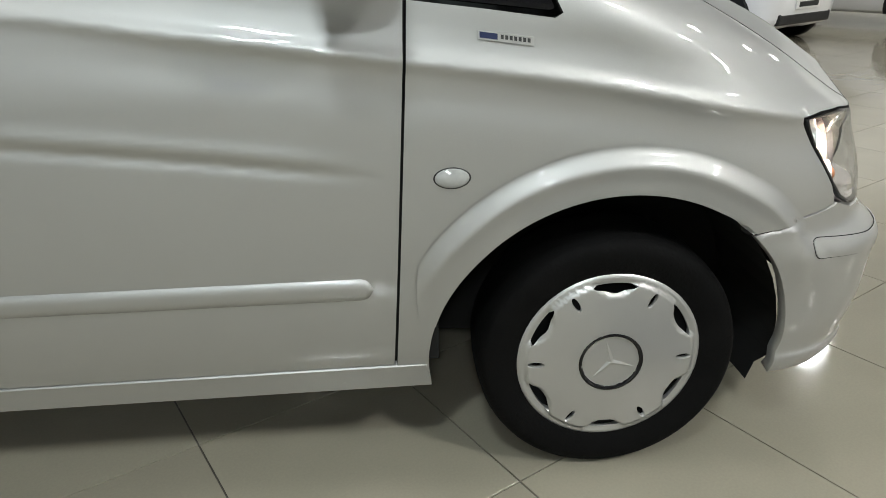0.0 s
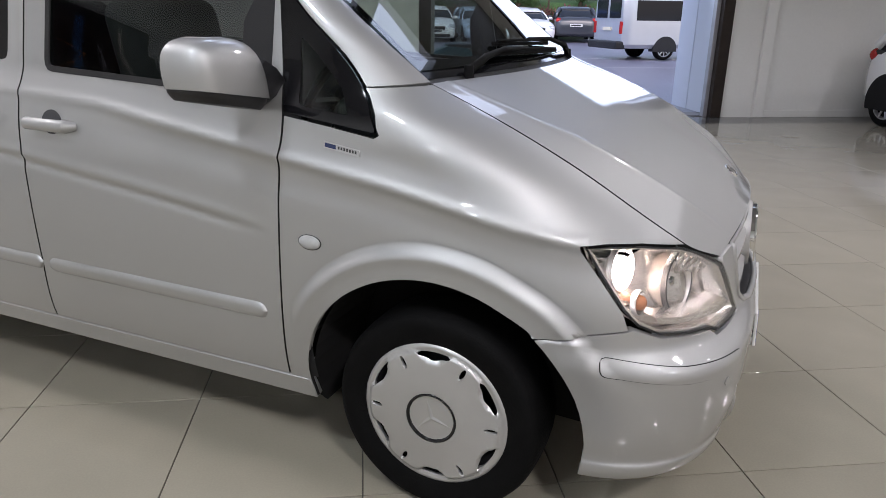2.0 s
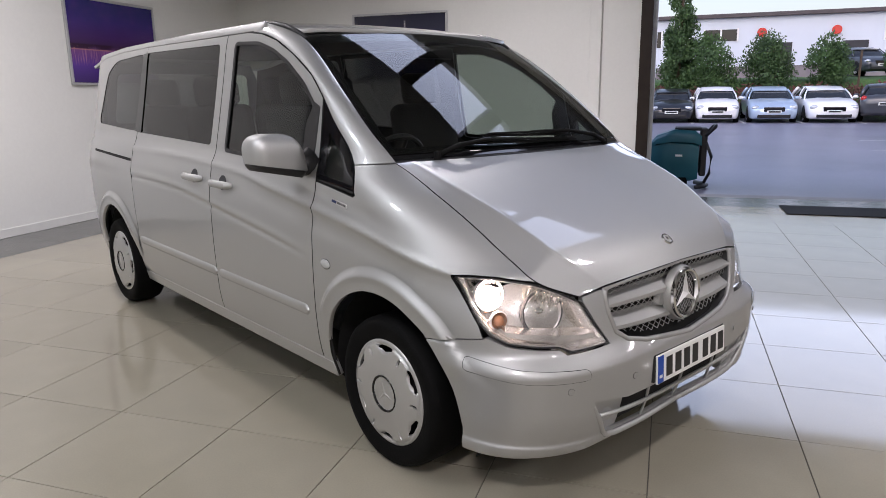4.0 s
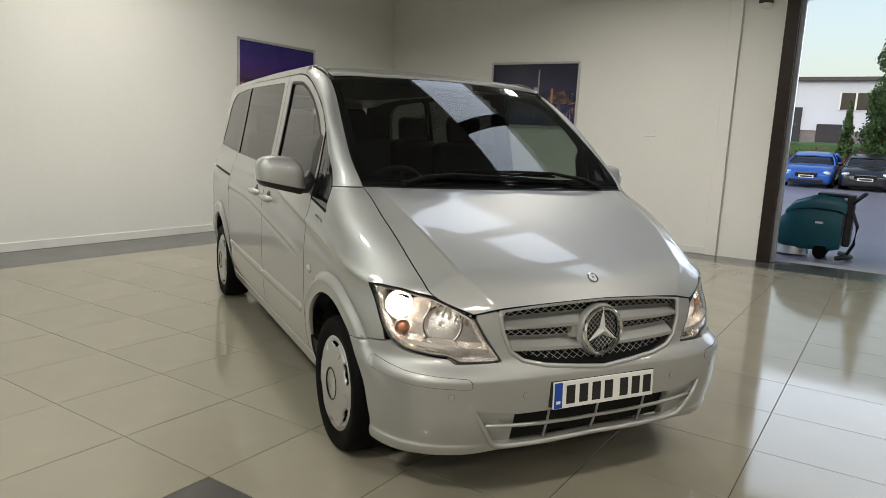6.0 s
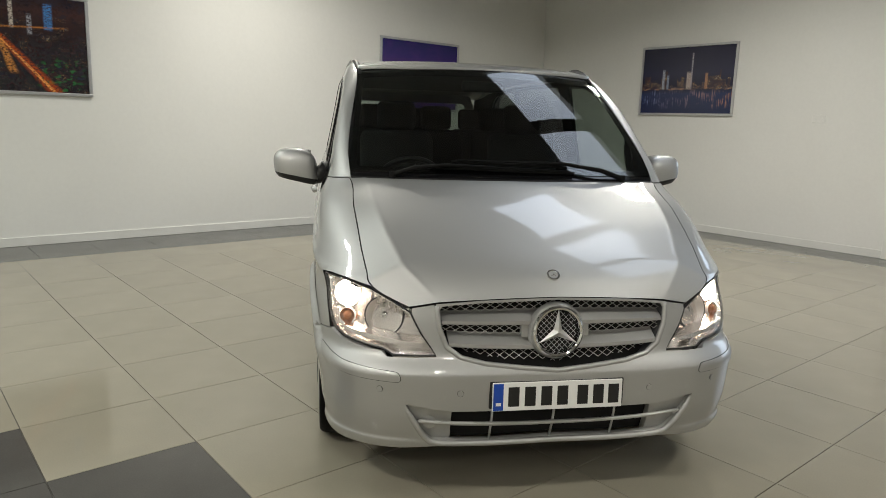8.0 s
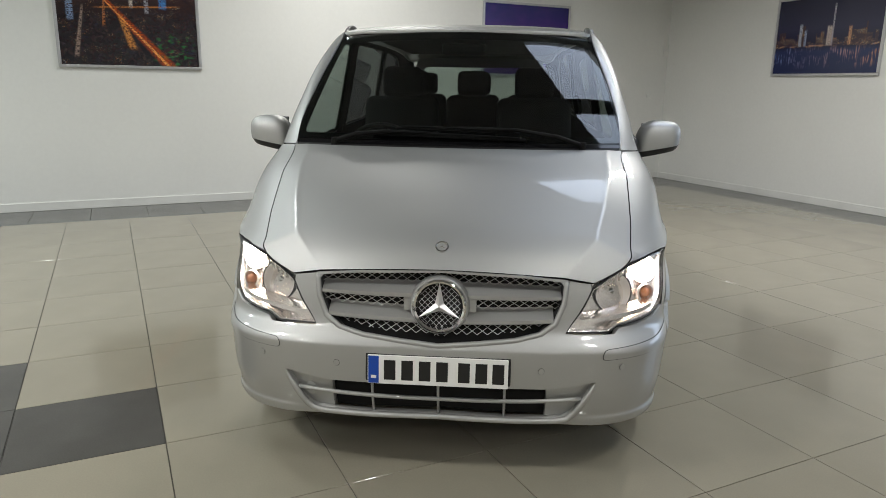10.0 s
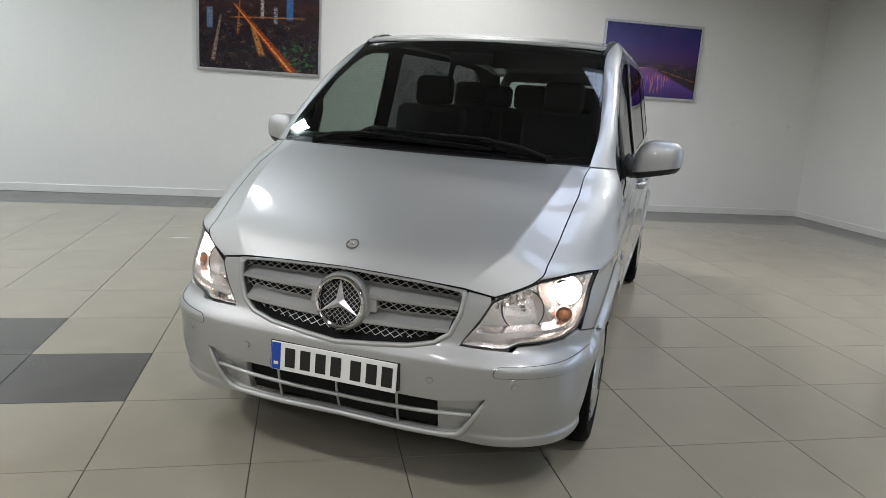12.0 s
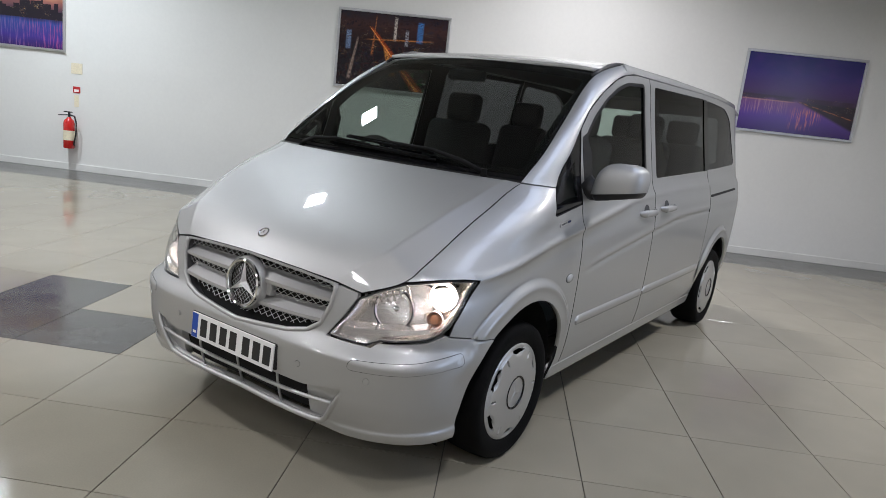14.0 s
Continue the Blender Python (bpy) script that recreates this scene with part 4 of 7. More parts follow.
for side in (-1.0, 1.0):
    first = wheel(side)
    first.parent = van
    first.matrix_local = Matrix.Translation((0, side * 0.802, WZ + 0.002))
    first["label"] = "black tyre with a silver six-spoke wheel trim"
    other = copy_thing(first, Matrix.Translation((-3.2, side * 0.802, WZ + 0.002)) @ Matrix.Rotation(0.6, 4, "Y"))

# grille
GR_TOP = [(0.0, 0.829), (0.2, 0.823), (0.36, 0.813), (0.455, 0.800)]
gtop, gbot = curve(GR_TOP), curve([(0.0, 0.575), (0.15, 0.58), (0.30, 0.598), (0.39, 0.627), (0.455, 0.70)])
grille = empty("grille")
grille.parent = van


def bar_lines(lo, hi, y0, y1):
    """Outline of a cross strip of the grille between two shares of its height."""
    ys = np.linspace(y0, y1, 14)
    return [nose_full(y, bar_z(lo, y)) for y in ys] + [nose_full(y, bar_z(hi, y)) for y in ys[::-1]]


def bar_z(k, y):
    """The height of the grille's cross lines, which bow, at a share of its height."""
    return 0.5735 + (0.829 - 0.5735) * k - (0.028 if k > 0.5 else 0.0) * (y / 0.46) ** 2 * max(0, (k - 0.5) * 2) + 0.02 * (y / 0.46) ** 2 * (1 - k)


def nose_full(y, z):
    a = nose(abs(y), z)[0]
    return (a if y <= 0 else 2 * FULL - a, z)


frame_out = whole([(FULL, 0.832)] + [nose(y, gtop(y) + 0.002) for y in (0.15, 0.3, 0.42, 0.468)][::1] + grille_open)
mesh_in = whole([(FULL, 0.824)] + [nose(y, gtop(y) - 0.007) for y in (0.15, 0.3, 0.40, 0.445)] + [nose(0.456, 0.78), nose(0.449, 0.715), nose(0.42, 0.645), nose(0.37, 0.612), nose(0.28, 0.592), nose(0.14, 0.578), nose(0.0, 0.566)])
panel("grille_surround", frame_out, round_nose, M["silver"], grille, [mesh_in], gap=0.02, hem=0.006, off=-0.001)
# inner wall of the frame, coloured dark for the shade that falls there
panel("grille_well", frame_out, round_nose, M["well"], grille, [mesh_in], gap=0.03, hem=0.045, off=-0.008)
rim_line = [nose(0.462, 0.795), nose(0.464, 0.78), nose(0.457, 0.715), nose(0.428, 0.641), nose(0.376, 0.605), nose(0.283, 0.584), nose(0.14, 0.569), nose(0.0, 0.557)]
bm = bmesh.new()
tube(bm, [Vector(round_nose(*q)) + Vector((-0.004, 0, 0)) for q in dense(rim_line + [(2 * FULL - a, z) for a, z in rim_line[-2::-1]], 0.02, False)], 0.0105, 10)
part("grille_rim", smooth(bm), M["silver"], grille, "rounded silver edge of the grille")
panel("grille_backing", frame_out, round_nose, M["inner_dark"], grille, gap=0.06, hem=0, off=-0.055)
for lo, hi in ((0.215, 0.425), (0.585, 0.805)):
    reach = 0.447 if lo > 0.5 else 0.421
    bm = bmesh.new()
    rows = []
    for y in np.linspace(-reach, reach, 41):
        z0, z1 = bar_z(lo, y), bar_z(hi, y)
        rows.append([])
        for v, d in ((0.06, 0.05), (0.0, 0.012), (0.03, 0.006), (0.08, 0.004), (0.34, 0.003), (0.38, 0.006), (0.68, 0.030), (1.0, 0.054), (0.97, 0.06)):
            z = z0 + (z1 - z0) * v
            rows[-1].append(bm.verts.new(Vector(round_nose(*nose_full(y, z))) + Vector((-d, 0, 0))))
    for a, b in zip(rows, rows[1:]):
        for k in range(len(a) - 1):
            bm.faces.new((a[k], b[k], b[k + 1], a[k + 1]))
    bm.faces.new(rows[0])
    bm.faces.new(rows[-1][::-1])
    bmesh.ops.recalc_face_normals(bm, faces=bm.faces)
    part("grille_bar", smooth(bm, 28), M["silver"], grille)
panel("grille_bridge", bar_lines(0.40, 0.61, -0.135, 0.135), round_nose, M["silver"], grille, gap=0.03, hem=0.03, off=-0.012)
for lo, hi in ((0.015, 0.215), (0.425, 0.585), (0.805, 0.985)):
    bm = bmesh.new()
    z0, z1 = 0.5735 + 0.2555 * lo, 0.5735 + 0.2555 * hi
    for d in (-1, 1):
        y = -0.60
        while y < 0.60:
            pts = []
            for k in range(9):
                q = k / 8
                yy = y + d * q * (z1 - z0) * 1.5
                zz = z0 + (z1 - z0) * q
                dz = -0.028 * (yy / 0.46) ** 2 * max(0, ((zz - 0.5735) / 0.2555 - 0.5) * 2) + 0.02 * (yy / 0.46) ** 2 * (1 - (zz - 0.5735) / 0.2555)
                if abs(yy) < 0.448 and gbot(abs(yy)) + 0.008 < zz + dz < gtop(abs(yy)) - 0.004:
                    pts.append(Vector(round_nose(*nose_full(yy, zz + dz))) + Vector((-0.026, 0, 0)))
            if len(pts) > 1:
                tube(bm, [pts[0], pts[-1]], 0.0015, 4)
            y += 0.038
    part("grille_mesh", bm, M["hubcap"], grille, "crossed wire mesh")
bm = bmesh.new()
tilt = Matrix.Translation((0.762, 0, 0.703)) @ Matrix.Rotation(radians(90 - 4), 4, "Y") @ Matrix.Rotation(radians(90), 4, "Z")
n = 48
prof = [(0.083, -0.004), (0.087, 0.010), (0.094, 0.014), (0.100, 0.009), (0.102, -0.010), (0.083, -0.012)]
rings = [[bm.verts.new((r * math.cos(k * math.tau / n), r * math.sin(k * math.tau / n), h)) for k in range(n)] for r, h in prof]
for a, b in zip(rings, rings[1:]):
    for k in range(n):
        bm.faces.new((a[k], a[(k + 1) % n], b[(k + 1) % n], b[k]))
bmesh.ops.transform(bm, matrix=tilt, verts=bm.verts)
bmesh.ops.recalc_face_normals(bm, faces=bm.faces)
emblem = part("grille_emblem", smooth(bm, 30), M["chrome"], grille, "round chrome emblem")
bm = bmesh.new()
star(bm, 0.09, 0.019, 0.017)
bmesh.ops.transform(bm, matrix=tilt, verts=bm.verts)
bmesh.ops.recalc_face_normals(bm, faces=bm.faces)
part("emblem_star", bm, M["satin"], emblem)
bm = bmesh.new()
bmesh.ops.create_circle(bm, segments=32, radius=0.084, cap_ends=True)
bmesh.ops.transform(bm, matrix=tilt @ Matrix.Translation((0, 0, -0.012)), verts=bm.verts)
part("emblem_backing", bm, M["inner_dark"], grille)
bm = bmesh.new()
for d in (-1, 1):
    for k in range(-8, 9):
        o = k * 0.0155
        pts = [(x, d * x + o * 1.41) for x in np.linspace(-0.084, 0.084, 25) if x * x + (d * x + o * 1.41) ** 2 < 0.0815 ** 2]
        if len(pts) > 2:
            tube(bm, [tilt @ Vector((*pts[0], -0.006)), tilt @ Vector((*pts[-1], -0.006))], 0.0009, 4)
part("emblem_mesh", bm, M["hubcap"], grille, "crossed wire mesh")
bm = bmesh.new()
lathe(bm, [(0.100, -0.02), (0.101, -0.004), (0.105, -0.003), (0.110, -0.010), (0.113, -0.03)], 48, tilt @ Matrix.Rotation(radians(90), 4, "X"))
bmesh.ops.recalc_face_normals(bm, faces=bm.faces)
part("emblem_surround", smooth(bm, 60), M["silver"], grille)
# round badge on the bonnet
bp = Vector(hood_at(0.118, 0.0))
bn = (Vector(hood_at(0.12, 0.02)) - bp).cross(Vector(hood_at(0.14, 0)) - bp).normalized()
bn = bn if bn.z > 0 else -bn
bm = bmesh.new()
lathe(bm, [(0.0, 0.0025), (0.019, 0.002), (0.021, 0.0045), (0.025, 0.004), (0.027, -0.004)], 36, Matrix.Rotation(radians(90), 4, "X"))
bmesh.ops.recalc_face_normals(bm, faces=bm.faces)
star(bm, 0.02, 0.0045, 0.007)
bmesh.ops.translate(bm, vec=(0, 0, 0.0), verts=bm.verts)
bmesh.ops.transform(bm, matrix=Matrix.Translation(bp) @ bn.to_track_quat("Z", "Y").to_matrix().to_4x4(), verts=bm.verts)
badge = part("bonnet_badge", smooth(bm, 30), M["chrome"], van, "small round chrome badge")
bm = bmesh.new()
cyl(bm, (0, 0, -0.002), (0, 0, 0.0032), 0.0185, seg=28)
bmesh.ops.transform(bm, matrix=Matrix.Translation(bp) @ bn.to_track_quat("Z", "Y").to_matrix().to_4x4(), verts=bm.verts)
part("badge_disc", bm, M["hubcap"], badge)

# lower intake
lowgr = empty("lower_intake")
lowgr.parent = van
panel("intake_backing", whole([nose(0.0, 0.41), nose(0.52, 0.425), nose(0.50, 0.25), nose(0.0, 0.25)]), round_nose, M["inner_dark"], lowgr, gap=0.08, hem=0, off=-0.06)
for s in (-1.0, 1.0):
    panel("intake_cheek", [nose(0.405, 0.41), nose(0.62, 0.44), nose(0.50, 0.25), nose(0.405, 0.25)], lambda a, z, q=s: shell(a, z, q), M["silver"], lowgr, gap=0.03, hem=0.03, off=-0.028, flip=s > 0)
for zc, yw in ((0.337, 0.535),):
    bm = bmesh.new()
    tube(bm, [Vector(round_nose(*nose_full(y, zc + 0.02 * (y / 0.5) ** 2))) + Vector((-0.012, 0, 0)) for y in np.linspace(-yw, yw, 26)], 0.0085, 8)
    part("intake_bar", smooth(bm), M["silver"], lowgr)
for y in (-0.25, 0.0, 0.25):
    bm = bmesh.new()
    tube(bm, [Vector(round_nose(*nose_full(y, z))) + Vector((-0.018, 0, 0)) for z in (0.262, 0.337, 0.405)], 0.0055, 6)
    part("intake_rib", smooth(bm), M["silver"], lowgr)
trim_line = [nose(0.600, 0.440), nose(0.585, 0.418), nose(0.545, 0.350), nose(0.508, 0.290), nose(0.485, 0.268), nose(0.44, 0.259), nose(0.25, 0.254), nose(0.0, 0.252)]
bm = bmesh.new()
trim_run = dense(trim_line + [(2 * FULL - a, z) for a, z in trim_line[-2::-1]], 0.02, False)
sink = [1 - step(0.0, 0.2, min(k, len(trim_run) - 1 - k) / len(trim_run) * 2) for k in range(len(trim_run))]
tube(bm, [Vector(round_nose(*q)) + Vector((-0.004 - 0.007 * d, 0, 0)) for q, d in zip(trim_run, sink)], [0.012 - 0.003 * d for d in sink], 10)
part("intake_trim", smooth(bm), M["silver"], lowgr, "rounded silver edge of the intake")
tow = Vector(shell(*nose(0.49, 0.352), -1.0)) + Vector((-0.022, 0, 0))
bm = bmesh.new()
bmesh.ops.create_circle(bm, segments=28, radius=0.026, cap_ends=True)
bmesh.ops.create_circle(bm, segments=28, radius=0.026, cap_ends=False)
bmesh.ops.transform(bm, matrix=Matrix.Translation(tow) @ Vector((0.9, -0.3, 0)).to_track_quat("Z", "Y").to_matrix().to_4x4(), verts=bm.verts)
part("tow_eye_cover", bm, M["silver"], lowgr)

# number plate, with plain bars for its writing
plate = empty("number_plate")
plate.parent = van
PLM = Matrix.Translation((0.811, 0, 0.4645)) @ Matrix.Rotation(radians(-3), 4, "Y")
bm = bmesh.new()
box(bm, -0.006, 0.003, -0.26, 0.26, -0.0555, 0.0555, 0.003, PLM)
part("plate_sheet", bm, M["plate_white"], plate, "white acrylic plate")
bm = bmesh.new()
box(bm, 0.003, 0.0036, -0.257, -0.218, -0.0525, 0.0525, 0, PLM)
part("plate_band", bm, M["plate_blue"], plate, "blue band")
bm = bmesh.new()
box(bm, 0.0036, 0.0041, -0.247, -0.227, -0.034, -0.022, 0, PLM)
part("band_mark", bm, M["plate_white"], plate)
for y in (-0.177, -0.112, -0.047, 0.017, 0.098, 0.162, 0.224):
    bm = bmesh.new()
    box(bm, 0.003, 0.0042, y - 0.0215, y + 0.0215, -0.038, 0.038, 0, PLM)
    part("plate_bar", bm, M["ink"], plate)
bm = bmesh.new()
box(bm, -0.03, -0.006, -0.27, 0.27, -0.05, 0.06, 0.006, PLM)
part("plate_holder", bm, M["black_plastic"], plate)

# headlamps
HL = [at(0.385, 0.88, 0.861), at(0.43, 0.85, 0.866), at(0.50, 0.79, 0.863), at(0.59, 0.70, 0.843), at(0.645, 0.62, 0.805), nose(0.562, 0.768), nose(0.522, 0.69), nose(0.470, 0.611), nose(0.63, 0.606), at(0.668, 0.66, 0.626), at(0.64, 0.72, 0.630), at(0.57, 0.81, 0.644), at(0.525, 0.856, 0.672), at(0.49, 0.868, 0.71), at(0.44, 0.876, 0.78)]
for side in (-1.0, 1.0):
    hl = empty("headlamp")
    hl.parent = van
    hl["label"] = "clear headlamp with chrome bowls, switched on"
    on = lambda a, z, s=side: shell(a, z, s)
    inner = ring(HL, 0.0045)
    panel("lamp_lens", HL, on, M["lens"], hl, gap=0.035, hem=0.004, off=0.001, flip=side > 0).visible_shadow = False
    panel("lamp_bezel", HL, on, M["black_plastic"], hl, [inner], gap=0.03, hem=0.010, off=-0.002, flip=side > 0)
    panel("lamp_wall", ring(HL, 0.001), on, M["reflector"], hl, [ring(HL, 0.009)], gap=0.03, hem=0.085, off=-0.010, flip=side > 0)
    panel("lamp_housing", ring(HL, -0.004), on, M["reflector"], hl, gap=0.02, hem=0, off=-0.080, flip=side > 0)
    for (x, y, z), r, bulb, depth in (((0.462, 0.790, 0.792), 0.053, "lamp_glow", 0.05), ((0.590, 0.655, 0.728), 0.074, "lamp_fill", 0.07), ((0.515, 0.795, 0.712), 0.030, "amber", 0.02)):
        c = Vector((x, side * y, z))
        q = Vector((0.93, side * 0.33, 0.12)).normalized()
        mm = Matrix.Translation(c) @ q.to_track_quat("Y", "Z").to_matrix().to_4x4()
        bm = bmesh.new()
        lathe(bm, [(r * 0.14, -depth), (r * 0.4, -depth * 0.86), (r * 0.65, -depth * 0.6), (r * 0.86, -depth * 0.28), (r, 0.0), (r * 1.02, 0.001), (r * 1.03, -0.006)], 40, mm)
        part("lamp_bowl", smooth(bm, 60), M["reflector_smooth" if bulb == "amber" else "reflector_lit"], hl)
        bm = bmesh.new()
        # the outer bulb is oversized: its bright disc stands for the bloom
        rb = {"lamp_glow": 0.033, "lamp_fill": 0.012, "amber": 0.020}[bulb]
        bmesh.ops.create_uvsphere(bm, u_segments=16, v_segments=10, radius=rb, matrix=mm @ Matrix.Translation((0, -depth * (0.2 if bulb != "lamp_fill" else 0.75), 0)))
        part("bulb", smooth(bm), M[bulb], hl)
        bm = bmesh.new()
        lathe(bm, [(r * 1.0, -0.002), (r * 1.015, 0.003), (r * 1.07, 0.002), (r * 1.08, -0.012)], 40, mm)
        # the big bowl's rim is dark, drawn as the shaded gap round it
        part("bowl_rim", smooth(bm), M["trim_grey"] if bulb == "lamp_fill" else M["satin"], hl)
        if bulb == "lamp_fill":
            bm = bmesh.new()
            lathe(bm, [(0.0, 0.004), (0.012, 0.003), (0.022, -0.006), (0.026, -0.016)], 28, mm @ Matrix.Translation((0, -0.018, 0)))
            part("bulb_cap", smooth(bm), M["chrome"], hl)
            bm = bmesh.new()
            lathe(bm, [(0.042, -0.036), (0.045, -0.030), (0.048, -0.036)], 32, mm)
            part("bowl_ring", smooth(bm), M["chrome"], hl)
    # ribbed walls beside the bowls and the bright ledge along the foot
    for k in range(7):
        y, z = 0.70 - 0.022 * k, 0.832 - 0.008 * k
        p0 = Vector(shell(*nose(y, z - 0.004), side)) - Vector((0.03, 0, 0))
        p1 = Vector(shell(*nose(y, z - 0.05), side)) - Vector((0.065, 0, 0))
        bm = bmesh.new()
        tube(bm, [p0, p1], 0.0065, 8)
        part("lamp_flute", smooth(bm), M["reflector_smooth"], hl)
    for k in range(4):
        z = 0.70 + 0.033 * k
        p0, p1 = Vector(shell(*at(0.465 - 0.022 * k, 0.872, z), side)), Vector(shell(*at(0.53 - 0.02 * k, 0.84, z), side))
        bm = bmesh.new()
        tube(bm, [p0 - Vector((0.02, side * 0.045, 0)), p1 - Vector((0.05, side * 0.055, 0))], 0.008, 8)
        part("lamp_flute", smooth(bm), M["reflector_smooth"], hl)
    ledge = bmesh.new()
    prev = None
    for y, z in ((0.52, 0.640), (0.58, 0.643), (0.64, 0.650), (0.70, 0.657), (0.76, 0.664), (0.81, 0.674)):
        c = Vector(shell(*nose(y, z), side))
        o = [ledge.verts.new(c + Vector(v)) for v in ((-0.012, 0, -0.004), (-0.016, 0, 0.012), (-0.07, -side * 0.02, 0.02))]
        if prev:
            for u in range(2):
                ledge.faces.new((prev[u], prev[u + 1], o[u + 1], o[u]))
        prev = o
    bmesh.ops.recalc_face_normals(ledge, faces=ledge.faces)
    part("lamp_ledge", smooth(ledge), M["reflector"], hl)

# side repeaters, badges, handles
for side in (-1.0, 1.0):
    c = Vector(shell(-0.366, 0.783, side))
    bm = bmesh.new()
    bmesh.ops.create_uvsphere(bm, u_segments=20, v_segments=12, radius=1.0)
    bmesh.ops.transform(bm, matrix=Matrix.Translation(c) @ Matrix.Diagonal((0.036, 0.011, 0.021, 1)), verts=bm.verts)
    part("side_repeater", smooth(bm), M["repeater"], van, "clear oval side repeater")
    bm = bmesh.new()
    bmesh.ops.create_uvsphere(bm, u_segments=20, v_segments=12, radius=1.0)
    bmesh.ops.transform(bm, matrix=Matrix.Translation(c) @ Matrix.Diagonal((0.0385, 0.004, 0.0232, 1)), verts=bm.verts)
    part("repeater_gasket", smooth(bm), M["black_plastic"], van)
    sh = lambda a, z, s=side: shell(a, z, s)
    bd = panel("wing_badge", [(-0.312, 1.0495), (-0.312, 1.0655), (-0.205, 1.0495), (-0.205, 1.0335)], sh, M["hubcap"], van, gap=0.03, hem=0.004, off=0.004, flip=side > 0, label="small chrome strip badge")
    panel("badge_bar", [(-0.309, 1.052), (-0.309, 1.063), (-0.275, 1.058), (-0.275, 1.047)], sh, M["badge_dark"], bd, gap=0.03, hem=0, off=0.005, flip=side > 0)
    for k in range(7):
        x = -0.269 + 0.0085 * k
        zt = 1.0572 - 0.0085 * k * 0.15
        panel("badge_bar", [(x, zt - 0.009), (x, zt - 0.001), (x + 0.0055, zt - 0.002), (x + 0.0055, zt - 0.010)], sh, M["trim_grey"], bd, gap=0.03, hem=0, off=0.005, flip=side > 0)
    for owner, x0, x1, zc in ((fd, -1.43, -1.225, 1.04), (sd, -1.785, -1.585, 1.05)):
        o = owner[0 if side < 0 else 1]
        xm = (x0 + x1) / 2
        # flat disc on the door; the recess's shade is put into its colour
        cup = panel("handle_cup", [(xm + 0.045 * math.cos(t), zc + 0.006 + 0.038 * math.sin(t)) for t in np.linspace(0, math.tau, 25)[:-1]], sh, M["trim_grey"], o, gap=0.03, hem=0, off=0.0015, flip=side > 0, label="flat dark disc for the shaded recess behind the handle")
        bm = bmesh.new()
        ys = [shell(x, zc, side)[1] for x in (x0, xm, x1)]
        tube(bm, [(x0, ys[0] - side * 0.004, zc), (x0 + 0.02, ys[0] + side * 0.022, zc), (xm, ys[1] + side * 0.03, zc), (x1 - 0.02, ys[2] + side * 0.022, zc - 0.002), (x1, ys[2] - side * 0.004, zc - 0.003)], [0.012, 0.021, 0.020, 0.021, 0.012], 12)
        bmesh.ops.scale(bm, vec=(1, 1, 1.0), verts=bm.verts)
        part("door_handle", smooth(bm), M["silver"], o, "body-coloured pull handle")

# mirrors
for side in (-1.0, 1.0):
    dm = empty("door_mirror")
    dm.parent = van

    zm = 1.243 if side > 0 else 1.235

    def pod(z0, z1, dome):
        """A housing with a flat foot: a rounded outline that draws in towards its top."""
        bm = bmesh.new()
        n, k = 36, 14
        rows = []
        for i in range(k + 1):
            v = math.sin(i / k * math.pi / 2) if dome else i / k
            z = z0 + (z1 - z0) * v
            s = max(0.02, 1 - v ** 3.4) ** (1 / 3.0) if dome else 0.84 + 0.15 * math.sin(v * math.pi / 2)
            rows.append([])
            for j in range(n):
                t = math.tau * j / n
                e = 0.5 if dome else 0.62
                cx, cy = math.copysign(abs(math.cos(t)) ** e, math.cos(t)), math.copysign(abs(math.sin(t)) ** e, math.sin(t))
                x = -0.575 + cx * (0.112 if cx > 0 else 0.04) * (0.25 + 0.75 * s)
                y = 1.026 + (0.018 * v if dome else 0.0) + cy * 0.116 * s
                rows[-1].append(bm.verts.new((x - 0.16 * (y - 1.026), side * y, z + (0.02 * cy if z1 - z0 < 0.05 else 0.02 * cy * (1 - v)))))
        for a, b in zip(rows, rows[1:]):
            for j in range(n):
                bm.faces.new((a[j], a[(j + 1) % n], b[(j + 1) % n], b[j]))
        bm.faces.new(rows[0][::-1])
        bm.faces.new(rows[-1])
        bmesh.ops.recalc_face_normals(bm, faces=bm.faces)
        return smooth(bm, 50)
    part("mirror_cap", pod(zm - 0.050, zm + 0.090, True), M["silver"], dm, "silver painted mirror cap")
    part("mirror_base", pod(zm - 0.079, zm - 0.051, False), M["black_plastic"], dm, "black plastic mirror base")
    bm = bmesh.new()
    tube(bm, [(-0.535, side * 0.99, 1.182), (-0.52, side * 0.92, 1.182), (-0.51, side * 0.865, 1.215)], [0.03, 0.042, 0.058], 10)
    part("mirror_arm", smooth(bm), M["black_plastic"], dm)
    bm = bmesh.new()
    box(bm, -0.612, -0.606, min(side * 0.955, side * 1.115), max(side * 0.955, side * 1.115), 1.195, 1.315, 0.002)
    part("mirror_glass", bm, M["chrome"], dm)

# cabin
def cushion(bm, c, s, tilt_y=0.0, bev=0.05):
    box(bm, -s[0] / 2, s[0] / 2, -s[1] / 2, s[1] / 2, -s[2] / 2, s[2] / 2, bev, Matrix.Translation(c) @ Matrix.Rotation(radians(tilt_y), 4, "Y"), 4)


